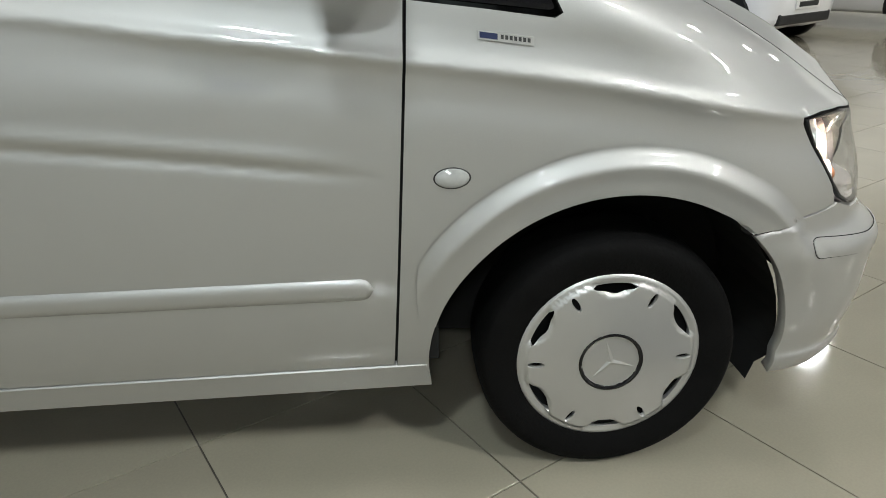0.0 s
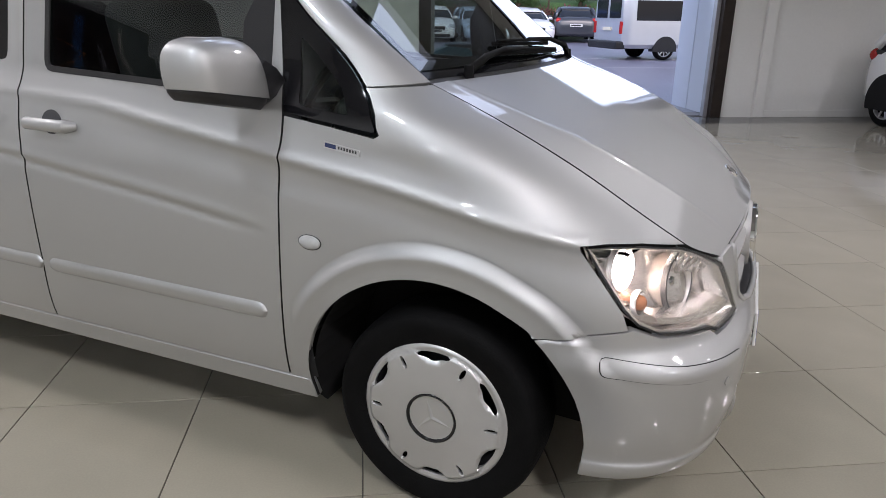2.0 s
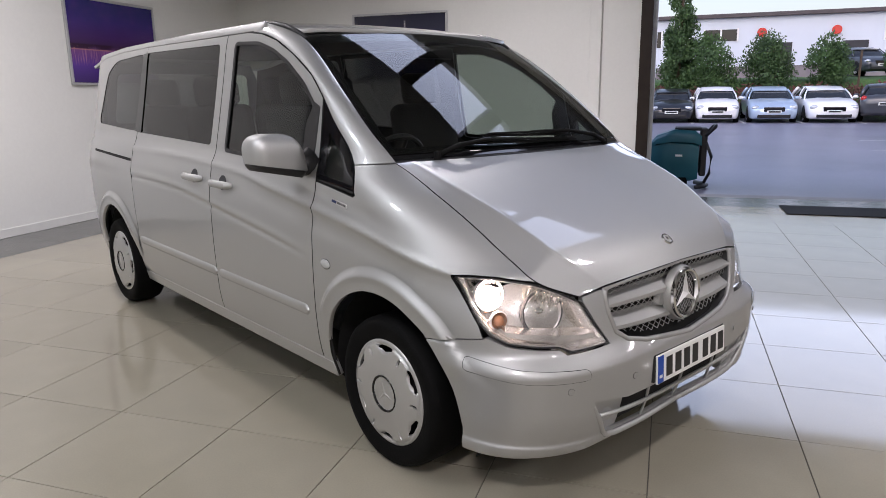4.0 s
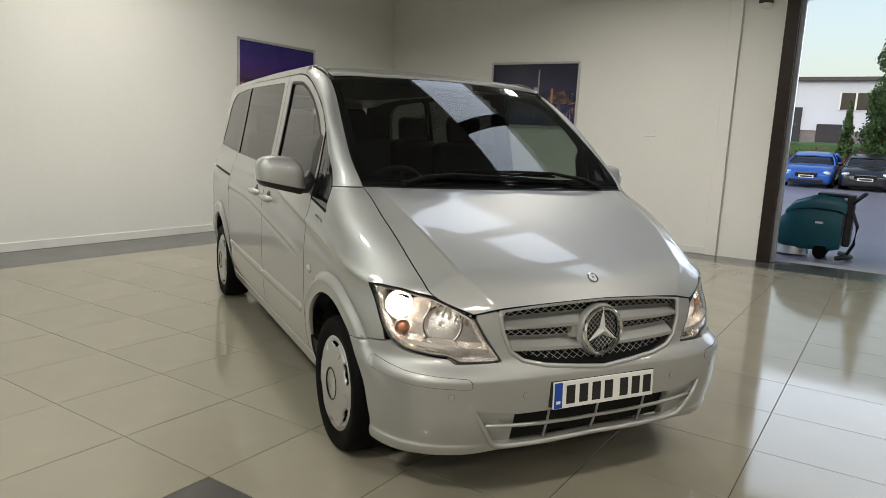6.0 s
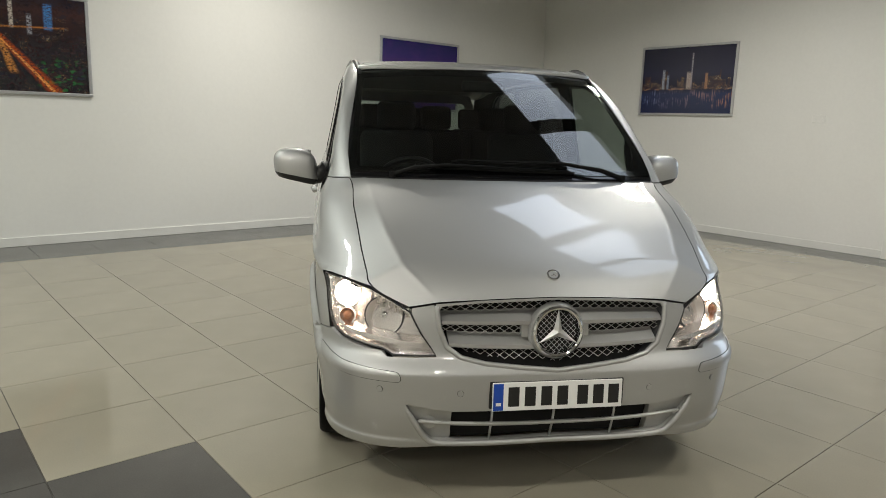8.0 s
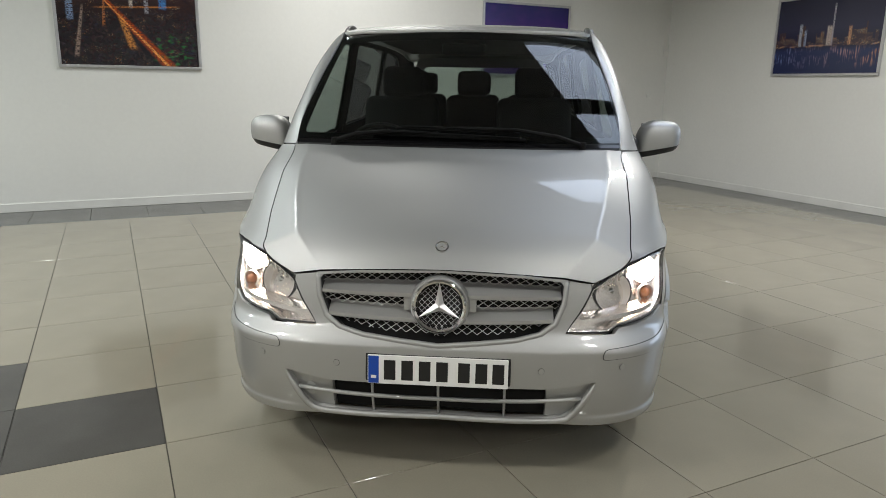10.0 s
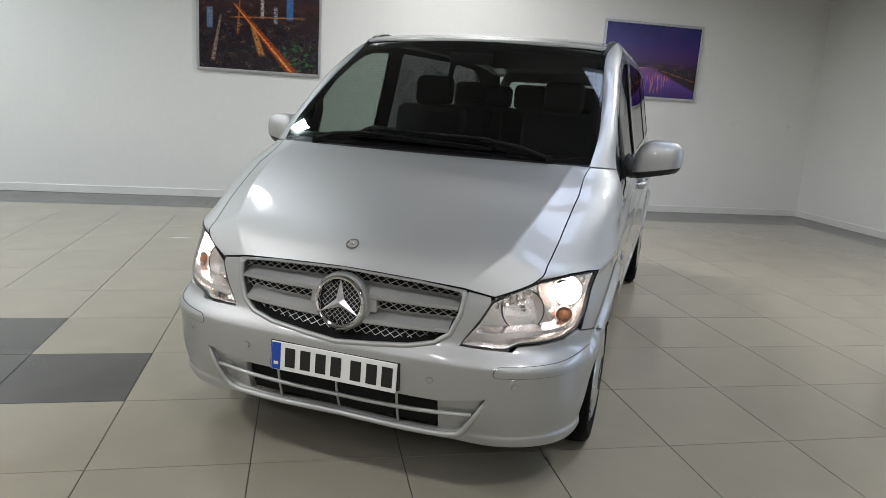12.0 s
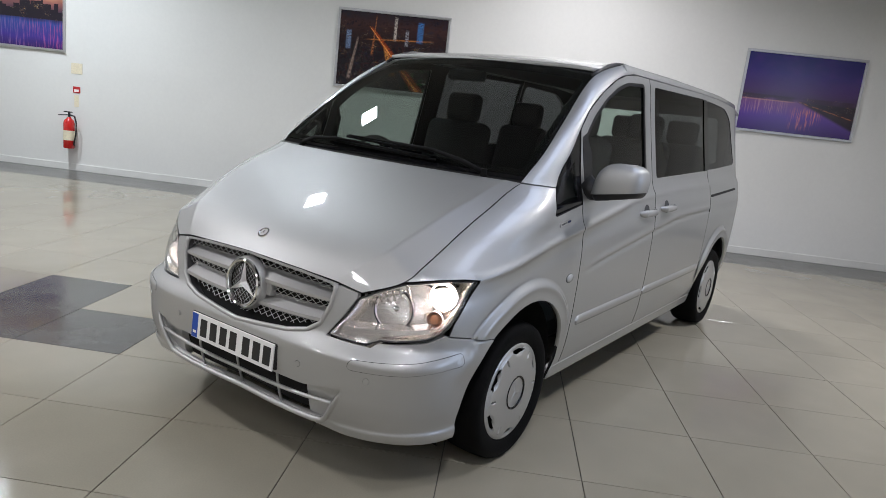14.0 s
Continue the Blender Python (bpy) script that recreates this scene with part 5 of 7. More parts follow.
def seat_at(x, y, w):
    st = empty("seat")
    st.parent = van
    for nm, c, s, t, b in (("cushion", (x, y, 0.80), (0.5, w, 0.16), -6, 0.05), ("seat_back", (x - 0.30, y, 1.12), (0.14, w * 0.94, 0.62), -12, 0.06), ("headrest", (x - 0.385, y, 1.515), (0.10, 0.25, 0.19), -8, 0.045)):
        bm = bmesh.new()
        cushion(bm, c, s, t, b)
        part(nm, smooth(bm, 60), M["seat"], st)
    for d in (-0.06, 0.06):
        bm = bmesh.new()
        cyl(bm, (x - 0.36, y + d, 1.38), (x - 0.38, y + d, 1.47), 0.007, seg=8)
        part("headrest_post", bm, M["chrome"], st)


for x in (-0.95, -1.95, -2.85):
    for y in ((-0.42, 0.42) if x > -1 else (-0.48, 0.0, 0.48)):
        seat_at(x, y, 0.5 if x > -1 else 0.44)
bm = bmesh.new()
box(bm, -2.72, -0.46, -0.80, 0.80, 0.42, 0.52, 0.02)
box(bm, -3.9, -2.72, -0.50, 0.50, 0.42, 0.52, 0.02)
part("cabin_floor", bm, M["trim_grey"], van)
bm = bmesh.new()
box(bm, -0.42, 0.05, -0.74, 0.74, 0.78, 1.16, 0.06, None, 3)
box(bm, -0.40, -0.2, -0.66, -0.24, 1.10, 1.19, 0.035, None, 3)
box(bm, -0.5, -0.3, -0.16, 0.16, 0.6, 1.12, 0.04, None, 3)
part("dashboard", smooth(bm, 40), M["black_plastic"], van)
bm = bmesh.new()
sw = Matrix.Translation((-0.56, -0.42, 1.12)) @ Matrix.Rotation(radians(-62), 4, "Y")
tube(bm, [sw @ Vector((0.19 * math.cos(t), 0.19 * math.sin(t), 0)) for t in np.linspace(0, math.tau, 33)], 0.015, 8)
for t in (0.2, 2.94, 4.71):
    tube(bm, [sw @ Vector((0.04 * math.cos(t), 0.04 * math.sin(t), -0.02)), sw @ Vector((0.185 * math.cos(t), 0.185 * math.sin(t), 0))], 0.013, 6)
cyl(bm, sw @ Vector((0, 0, -0.08)), sw @ Vector((0, 0, 0.0)), 0.05, 0.06, 16)
part("steering_wheel", smooth(bm), M["black_plastic"], van)
bm = bmesh.new()
box(bm, -0.72, -0.68, -0.12, 0.12, 1.655, 1.715, 0.015)
part("interior_mirror", bm, M["black_plastic"], van)
bm = bmesh.new()
box(bm, -3.8, -1.0, -0.66, 0.66, 1.795, 1.81)
part("headlining", bm, M["trim_grey"], van)

# ---- prints, switches and the extinguisher on the walls ----
def print_mat(name, kind):
    """A glossy night-city print: bands of sky, skyline and water with small lights."""
    m = bpy.data.materials.new(name)
    m.use_nodes = True
    nt = m.node_tree
    n, l = nt.nodes, nt.links
    p = n["Principled BSDF"]
    p.inputs["Roughness"].default_value = 0.22
    tc = n.new("ShaderNodeTexCoord")
    sep = n.new("ShaderNodeSeparateXYZ")
    l.new(tc.outputs["Generated"], sep.inputs[0])

    def ramp(value, stops):
        r = n.new("ShaderNodeValToRGB")
        while len(r.color_ramp.elements) < len(stops):
            r.color_ramp.elements.new(0.5)
        for e, (pos, col) in zip(r.color_ramp.elements, stops):
            e.position, e.color = pos, (*col, 1)
        l.new(value, r.inputs[0])
        return r.outputs[0]

    def math_(op, a, b):
        q = n.new("ShaderNodeMath")
        q.operation = op
        for i, v in enumerate((a, b)):
            if isinstance(v, (int, float)):
                q.inputs[i].default_value = v
            else:
                l.new(v, q.inputs[i])
        return q.outputs[0]

    def mixc(fac, a, b, blend="MIX"):
        q = n.new("ShaderNodeMix")
        q.data_type, q.blend_type = "RGBA", blend
        for i, v in ((0, fac), (6, a), (7, b)):
            if isinstance(v, (int, float)):
                q.inputs[i].default_value = v
            elif isinstance(v, tuple):
                q.inputs[i].default_value = (*v, 1)
            else:
                l.new(v, q.inputs[i])
        return q.outputs[2]

    def tex(kind_, scale, stretch=(1, 1, 1), **kw):
        mp = n.new("ShaderNodeMapping")
        mp.inputs["Scale"].default_value = stretch
        l.new(tc.outputs["Generated"], mp.inputs[0])
        t = n.new("ShaderNodeTex" + kind_)
        t.inputs["Scale"].default_value = scale
        l.new(mp.outputs[0], t.inputs["Vector"])
        return t
    h, w = sep.outputs["Z"], math_("SUBTRACT", 1.0, sep.outputs["X"])
    wob = tex("Noise", 5).outputs["Fac"]
    hw = math_("ADD", h, math_("MULTIPLY", math_("SUBTRACT", wob, 0.5), 0.16))
    vor = tex("Voronoi", 62, (1.5, 0.02, 1))
    warm = ramp(vor.outputs["Color"], [(0.0, (0.9, 0.25, 0.05)), (0.45, (0.95, 0.6, 0.2)), (0.8, (0.9, 0.85, 0.7)), (1.0, (0.2, 0.4, 0.9))])
    def soft(v, lo, hi):
        """0 below lo, 1 above hi, smooth between."""
        r = n.new("ShaderNodeMapRange")
        r.interpolation_type = "SMOOTHSTEP"
        r.inputs["From Min"].default_value, r.inputs["From Max"].default_value = lo, hi
        l.new(v, r.inputs["Value"])
        return r.outputs[0]

    def patch(v, lo, hi, edge):
        """1 between lo and hi, with soft edges."""
        return math_("MULTIPLY", soft(v, lo - edge, lo + edge), math_("SUBTRACT", 1.0, soft(v, hi - edge, hi + edge)))

    def times(*fs):
        out = fs[0]
        for q in fs[1:]:
            out = math_("MULTIPLY", out, q)
        return out
    fine = tex("Voronoi", 150, (1.5, 0.02, 1))
    sparks = math_("SUBTRACT", 1.0, soft(fine.outputs["Distance"], 0.12, 0.42))
    cluster = times(soft(tex("Noise", 8).outputs["Fac"], 0.50, 0.68), soft(tex("Noise", 45).outputs["Fac"], 0.45, 0.6))
    gleam = soft(tex("Noise", 30, (2.4, 1, 0.14)).outputs["Fac"], 0.46, 0.70)
    haze = tex("Noise", 4).outputs["Fac"]
    if kind == "river":
        col = ramp(h, [(0.0, (0.035, 0.012, 0.12)), (0.22, (0.10, 0.04, 0.28)), (0.40, (0.17, 0.06, 0.22)), (0.45, (0.05, 0.018, 0.08)), (0.56, (0.055, 0.016, 0.12)), (0.75, (0.03, 0.012, 0.16)), (1.0, (0.012, 0.012, 0.12))])
        col = mixc(times(soft(haze, 0.4, 0.7), soft(h, 0.5, 0.8), 0.5), col, (0.06, 0.02, 0.20))
        col = mixc(times(gleam, patch(h, 0.24, 0.42, 0.05), math_("SUBTRACT", 1.0, soft(w, 0.30, 0.46)), 0.5), col, (0.55, 0.26, 0.36))
        col = mixc(times(gleam, patch(h, 0.08, 0.32, 0.05), patch(w, 0.46, 0.70, 0.05), 0.9), col, (0.75, 0.22, 0.20))
        shore = math_("SUBTRACT", math_("ADD", h, math_("MULTIPLY", w, 0.62)), 0.72)
        col = mixc(times(soft(shore, -0.02, 0.03), math_("SUBTRACT", 1.0, soft(h, 0.40, 0.46)), soft(w, 0.40, 0.5)), col, (0.02, 0.010, 0.02))
        col = mixc(times(patch(h, 0.41, 0.47, 0.012), soft(wob, 0.3, 0.6), 0.9), col, (0.03, 0.010, 0.03))
        col = mixc(times(sparks, cluster, patch(hw, 0.39, 0.46, 0.02), 0.9), col, warm)
        col = mixc(times(patch(h, 0.398, 0.408, 0.008), math_("SUBTRACT", 1.0, soft(w, 0.40, 0.50)), 0.4), col, (0.80, 0.36, 0.16))
        quay = math_("ADD", h, math_("MULTIPLY", w, 0.34))
        col = mixc(times(patch(quay, 0.580, 0.592, 0.008), soft(w, 0.45, 0.60), soft(tex("Noise", 40).outputs["Fac"], 0.40, 0.60), 0.6), col, (0.65, 0.22, 0.07))
        col = mixc(times(sparks, cluster, patch(hw, 0.30, 0.46, 0.03), soft(w, 0.50, 0.60)), col, warm)
    elif kind == "skyline":
        col = ramp(h, [(0.0, (0.012, 0.02, 0.07)), (0.3, (0.02, 0.03, 0.09)), (0.38, (0.012, 0.012, 0.03)), (0.6, (0.026, 0.026, 0.062)), (1.0, (0.012, 0.013, 0.035))])
        tower = tex("Voronoi", 14, (1.6, 0.001, 0.001)).outputs["Color"]
        tall = math_("ADD", 0.40, math_("MULTIPLY", math_("POWER", tower, 2.0), 0.36))
        built = math_("MULTIPLY", math_("LESS_THAN", h, tall), math_("GREATER_THAN", h, 0.36))
        col = mixc(built, col, mixc(tower, (0.02, 0.02, 0.045), (0.055, 0.032, 0.035)))
        col = mixc(times(sparks, built, soft(tex("Noise", 12).outputs["Fac"], 0.4, 0.6)), col, warm)
        for w0, top, wid, lit in ((0.25, 0.66, 0.020, (0.42, 0.46, 0.55)), (0.30, 0.58, 0.016, (0.30, 0.36, 0.50)), (0.56, 0.90, 0.011, (0.40, 0.38, 0.44)), (0.53, 0.62, 0.03, (0.55, 0.46, 0.42)), (0.72, 0.60, 0.018, (0.50, 0.26, 0.14))):
            d = math_("ABSOLUTE", math_("SUBTRACT", w, w0), 0)
            body = math_("SUBTRACT", 1.0, soft(d, wid * 0.5, wid))
            col = mixc(times(body, patch(h, 0.37, top, 0.02), soft(tex("Noise", 90).outputs["Fac"], 0.30, 0.62)), col, lit)
        col = mixc(times(patch(h, 0.355, 0.385, 0.01), soft(tex("Noise", 18).outputs["Fac"], 0.5, 0.62), 0.6), col, (0.50, 0.28, 0.16))
        col = mixc(times(gleam, patch(h, 0.12, 0.34, 0.08), soft(tex("Noise", 9).outputs["Fac"], 0.42, 0.6)), col, mixc(w, (0.12, 0.20, 0.45), (0.45, 0.22, 0.12)))
    elif kind == "streets":
        col = ramp(hw, [(0.0, (0.010, 0.009, 0.013)), (0.45, (0.013, 0.009, 0.013)), (0.7, (0.024, 0.012, 0.014)), (0.84, (0.05, 0.022, 0.022)), (1.0, (0.020, 0.016, 0.026))])
        blocks = tex("Voronoi", 48, (1.4, 0.02, 1)).outputs["Color"]
        col = mixc(times(soft(blocks, 0.5, 0.7), 0.7), col, ramp(tex("Noise", 9).outputs["Fac"], [(0.35, (0.006, 0.008, 0.018)), (0.5, (0.035, 0.014, 0.012)), (0.7, (0.018, 0.022, 0.04))]))
        col = mixc(times(sparks, cluster, math_("SUBTRACT", 1.0, soft(h, 0.70, 0.9)), 0.8), col, warm)
        grn = times(soft(tex("Noise", 22).outputs["Fac"], 0.52, 0.66), math_("SUBTRACT", 1.0, soft(h, 0.28, 0.42)), patch(w, 0.68, 0.95, 0.05))
        col = mixc(grn, col, (0.02, 0.11, 0.03))
        glint = soft(tex("Noise", 60).outputs["Fac"], 0.30, 0.62)

        def lane(col, w0, k, h0, h1, wid, c, much=1.0):
            """A glowing street that leans by k from w0 at its foot and widens towards it."""
            d = math_("ABSOLUTE", math_("SUBTRACT", w, math_("ADD", w0, math_("MULTIPLY", h, k))), 0)
            wide = math_("DIVIDE", d, math_("MULTIPLY", wid, math_("SUBTRACT", 1.2, h)))
            return mixc(times(math_("SUBTRACT", 1.0, soft(wide, 0.3, 1.0)), glint, patch(h, h0, h1, 0.03), much), col, c)
        col = lane(col, 0.78, -0.60, 0.0, 0.80, 0.060, (0.42, 0.06, 0.008))
        col = lane(col, 0.77, -0.60, 0.0, 0.80, 0.018, (0.85, 0.36, 0.08))
        col = lane(col, 0.56, -0.22, 0.20, 0.55, 0.040, (0.80, 0.32, 0.06), 0.7)
        col = lane(col, 0.30, 0.04, 0.45, 0.95, 0.022, (0.60, 0.20, 0.05), 0.6)
        col = lane(col, 0.10, 0.12, 0.10, 0.65, 0.022, (0.55, 0.40, 0.32), 0.5)
        cross = math_("ADD", h, math_("MULTIPLY", w, -0.08))
        col = mixc(times(patch(cross, 0.615, 0.628, 0.010), patch(w, 0.28, 0.85, 0.05), glint, 0.8), col, (0.75, 0.27, 0.05))
        for w0, h0, h1, wid, lit in ((0.75, 0.66, 0.92, 0.035, (0.06, 0.22, 0.55)), (0.09, 0.50, 0.74, 0.03, (0.20, 0.28, 0.45)), (0.52, 0.66, 0.96, 0.018, (0.55, 0.48, 0.42)), (0.63, 0.60, 0.80, 0.02, (0.30, 0.30, 0.34))):
            d = math_("ABSOLUTE", math_("SUBTRACT", w, w0), 0)
            col = mixc(times(math_("SUBTRACT", 1.0, soft(d, wid * 0.5, wid)), patch(h, h0, h1, 0.02), soft(tex("Noise", 70).outputs["Fac"], 0.34, 0.60)), col, lit)
    else:
        col = ramp(hw, [(0.0, (0.03, 0.012, 0.10)), (0.14, (0.05, 0.03, 0.24)), (0.34, (0.03, 0.06, 0.26)), (0.43, (0.02, 0.015, 0.04)), (0.50, (0.05, 0.03, 0.06)), (0.66, (0.30, 0.12, 0.10)), (0.78, (0.62, 0.34, 0.16)), (0.88, (0.30, 0.18, 0.42)), (1.0, (0.12, 0.10, 0.36))])
        glow = tex("Noise", 5, (1, 1, 2.4)).outputs["Fac"]
        col = mixc(times(soft(glow, 0.46, 0.66), soft(h, 0.66, 0.85)), col, (0.75, 0.52, 0.24))
        tower = tex("Voronoi", 9, (1.6, 0.001, 0.001)).outputs["Color"]
        top = math_("ADD", 0.47, math_("MULTIPLY", tower, 0.26))
        built = math_("MULTIPLY", math_("LESS_THAN", h, top), math_("GREATER_THAN", h, 0.40))
        col = mixc(built, col, (0.018, 0.014, 0.022))
        col = mixc(times(sparks, cluster, built), col, warm)
        col = mixc(times(gleam, math_("SUBTRACT", 1.0, soft(h, 0.30, 0.42)), 0.7), col, mixc(w, (0.03, 0.16, 0.42), (0.45, 0.08, 0.24)))
    l.new(col, p.inputs["Base Color"])
    return m


M["alu"] = mat("brushed_aluminium", (0.55, 0.55, 0.56), 0.35, 0.8, vary=0.05, vary_scale=30)
M["red"] = mat("red_enamel", (0.55, 0.015, 0.012), 0.25, vary=0.05, vary_scale=20, coat=0.5)
M["label_cream"] = mat("cream_paper_label", (0.75, 0.68, 0.5), 0.6, vary=0.08, vary_scale=60)
M["sign_red"] = mat("red_sign", (0.45, 0.02, 0.02), 0.4, vary=0.03)
M["sign_white"] = mat("white_sign", (0.78, 0.76, 0.72), 0.45, vary=0.03)


def picture(m, w, h, kind, label):
    """A framed print; m puts its middle on the wall, y out of the wall and x along it."""
    pic = empty("wall_picture", m)
    tagged(pic, label, "picture", "city prints on the showroom walls")
    bm = bmesh.new()
    box(bm, -w / 2 + 0.03, w / 2 - 0.03, 0.004, 0.018, -h / 2 + 0.03, h / 2 - 0.03)
    part("print", bm, print_mat("print_" + kind, kind), pic)
    for x0, x1, z0, z1 in ((-w / 2, w / 2, h / 2 - 0.035, h / 2), (-w / 2, w / 2, -h / 2, -h / 2 + 0.035), (-w / 2, -w / 2 + 0.035, -h / 2 + 0.035, h / 2 - 0.035), (w / 2 - 0.035, w / 2, -h / 2 + 0.035, h / 2 - 0.035)):
        bm = bmesh.new()
        box(bm, x0, x1, 0.0, 0.03, z0, z1, 0.006)
        part("picture_frame", bm, M["alu"], pic, "silver snap frame")
    return pic


def on_far(b, z):
    """On the far wall; x runs to the right as one looks at it."""
    return Matrix.Translation(R(WALL_A + 0.002, b, z)) @ Matrix.Rotation(radians(30 - 90), 4, "Z")


def on_shutter(a, z):
    return Matrix.Translation(R(a, WALL_B - 0.002, z)) @ Matrix.Rotation(radians(30 + 180), 4, "Z")


picture(on_far(4.345, 2.185), 1.53, 1.06, "river", "framed print of a purple dusk river city on the white wall")
picture(on_far(-1.11, 2.17), 1.55, 1.06, "streets", "framed aerial print of orange night streets on the white wall")
picture(on_far(-6.60, 2.21), 1.55, 1.06, "sunset", "framed print of a sunset waterfront on the white wall")
picture(on_shutter(-3.46, 2.215), 1.56, 1.03, "skyline", "framed print of a blue night skyline on the white wall")


def wall_plate(m, w, h, name, label, category):
    ob = empty(name, m)
    tagged(ob, label, category)
    bm = bmesh.new()
    box(bm, -w / 2, w / 2, 0, 0.012, -h / 2, h / 2, 0.004)
    part("face_plate", bm, M["white_plastic"], ob)
    bm = bmesh.new()
    box(bm, -w * 0.3, -w * 0.05, 0.012, 0.017, -h * 0.2, h * 0.2, 0.002)
    part("switch", bm, M["white_plastic"], ob)
    bm = bmesh.new()
    box(bm, w * 0.05, w * 0.3, 0.012, 0.017, -h * 0.2, h * 0.2, 0.002)
    part("switch", bm, M["white_plastic"], ob)
    return ob


wall_plate(on_far(5.87, 1.395), 0.15, 0.09, "double_socket", "white plastic double socket on the wall", "socket")
wall_plate(on_far(6.80, 1.385), 0.10, 0.09, "light_switch", "white plastic switch plate on the wall", "switch")
wall_plate(on_far(7.10, 2.15), 0.12, 0.26, "alarm_box", "white plastic alarm sounder near the wall corner", "alarm")
wall_plate(on_shutter(-1.51, 1.68), 0.17, 0.1, "double_socket", "white plastic double socket on the wall", "socket")

sensor = empty("wall_sensor", on_shutter(-0.135, 3.42))
tagged(sensor, "small white door sensor with a black cap high on the wall", "sensor")
bm = bmesh.new()
box(bm, -0.085, 0.085, 0.0, 0.09, 0.0, 0.07, 0.01)
part("sensor_cap", bm, M["black_plastic"], sensor)
bm = bmesh.new()
bmesh.ops.create_uvsphere(bm, u_segments=20, v_segments=12, radius=1.0, matrix=Matrix.Translation((0, 0.045, 0.0)) @ Matrix.Diagonal((0.08, 0.044, 0.075, 1)))
part("sensor_dome", smooth(bm), M["white_plastic"], sensor)

ext = empty("fire_extinguisher", on_far(-5.71, 0.0))
tagged(ext, "red fire extinguisher with black hose hung on the white wall", "fire extinguisher")
bm = bmesh.new()
lathe(bm, [(0.0, 0.0), (0.065, 0.0), (0.075, 0.012), (0.075, 0.36), (0.066, 0.40), (0.035, 0.43), (0.022, 0.45), (0.0, 0.45)], 28, Matrix.Translation((0, 0.10, 0.33)) @ Matrix.Rotation(radians(90), 4, "X"))
bmesh.ops.recalc_face_normals(bm, faces=bm.faces)
part("cylinder", smooth(bm), M["red"], ext)
bm = bmesh.new()
lathe(bm, [(0.0758, 0.12), (0.0758, 0.26)], 28, Matrix.Translation((0, 0.10, 0.33)) @ Matrix.Rotation(radians(90), 4, "X"))
part("paper_label", smooth(bm), M["label_cream"], ext)
bm = bmesh.new()
box(bm, -0.06, 0.08, 0.09, 0.11, 0.80, 0.815, 0.004, Matrix.Rotation(radians(6), 4, "Y"))
box(bm, -0.05, 0.08, 0.09, 0.11, 0.845, 0.86, 0.004)
cyl(bm, (0, 0.1, 0.77), (0, 0.1, 0.85), 0.018, seg=12)
part("lever", bm, M["black_plastic"], ext)
bm = bmesh.new()
tube(bm, [(-0.02, 0.1, 0.81), (-0.09, 0.11, 0.80), (-0.125, 0.12, 0.70), (-0.12, 0.12, 0.55), (-0.09, 0.12, 0.42), (-0.085, 0.11, 0.38)], 0.011, 8)
part("hose", smooth(bm), M["black_plastic"], ext)
bm = bmesh.new()
box(bm, -0.03, 0.03, 0.0, 0.03, 0.50, 0.72)
part("bracket", bm, M["alu"], ext)
for z0, z1, w, m_, nm, lab in ((1.40, 1.55, 0.17, "label_cream", "wall_notice", "small cream notice fixed to the wall"), (1.13, 1.22, 0.11, "sign_red", "extinguisher_sign", "small red extinguisher sign on the wall"), (0.93, 1.10, 0.07, "label_cream", "instruction_tag", "narrow cream instruction tag on the wall")):
    sg = empty(nm, on_far(-5.66, 0.0))
    tagged(sg, lab, "sign")
    bm = bmesh.new()
    box(bm, -w / 2, w / 2, 0, 0.005, z0, z1, 0.0015)
    part("sign_plate", bm, M[m_], sg)
    if m_ == "sign_red":
        bm = bmesh.new()
        box(bm, -w * 0.32, w * 0.32, 0.005, 0.006, z0 + 0.015, z0 + 0.05)
        part("sign_bar", bm, M["sign_white"], sg)


# ---- parked cars ----
M["glass_dark"] = mat("dark_car_glass", (0.015, 0.017, 0.02), 0.06, vary=0)
M["alloy"] = mat("alloy_wheel", (0.6, 0.6, 0.6), 0.3, 0.8, vary=0.05)
M["tail_red"] = mat("red_tail_lamp", (0.4, 0.015, 0.012), 0.15, vary=0)
M["lamp_clear"] = mat("car_lamp_glass", (0.6, 0.62, 0.64), 0.12, 0.4, vary=0.1, vary_scale=30)
PAINT = {k: mat("car_paint_" + k, c, 0.3, me, vary=0.02, coat=0.9) for k, c, me in (
    ("white", (0.78, 0.78, 0.78), 0.0), ("black", (0.012, 0.013, 0.018), 0.2), ("blue", (0.02, 0.12, 0.5), 0.35), ("silver", (0.55, 0.57, 0.6), 0.5), ("ice", (0.45, 0.55, 0.68), 0.4), ("grey", (0.05, 0.055, 0.065), 0.4))}


def loft(bm, rings, cap=True):
    vs = [[bm.verts.new(p) for p in r] for r in rings]
    n = len(vs[0])
    for a, b in zip(vs, vs[1:]):
        for k in range(n):
            bm.faces.new((a[k], a[(k + 1) % n], b[(k + 1) % n], b[k]))
    if cap:
        bm.faces.new(vs[0][::-1])
        bm.faces.new(vs[-1])
    bmesh.ops.recalc_face_normals(bm, faces=bm.faces)


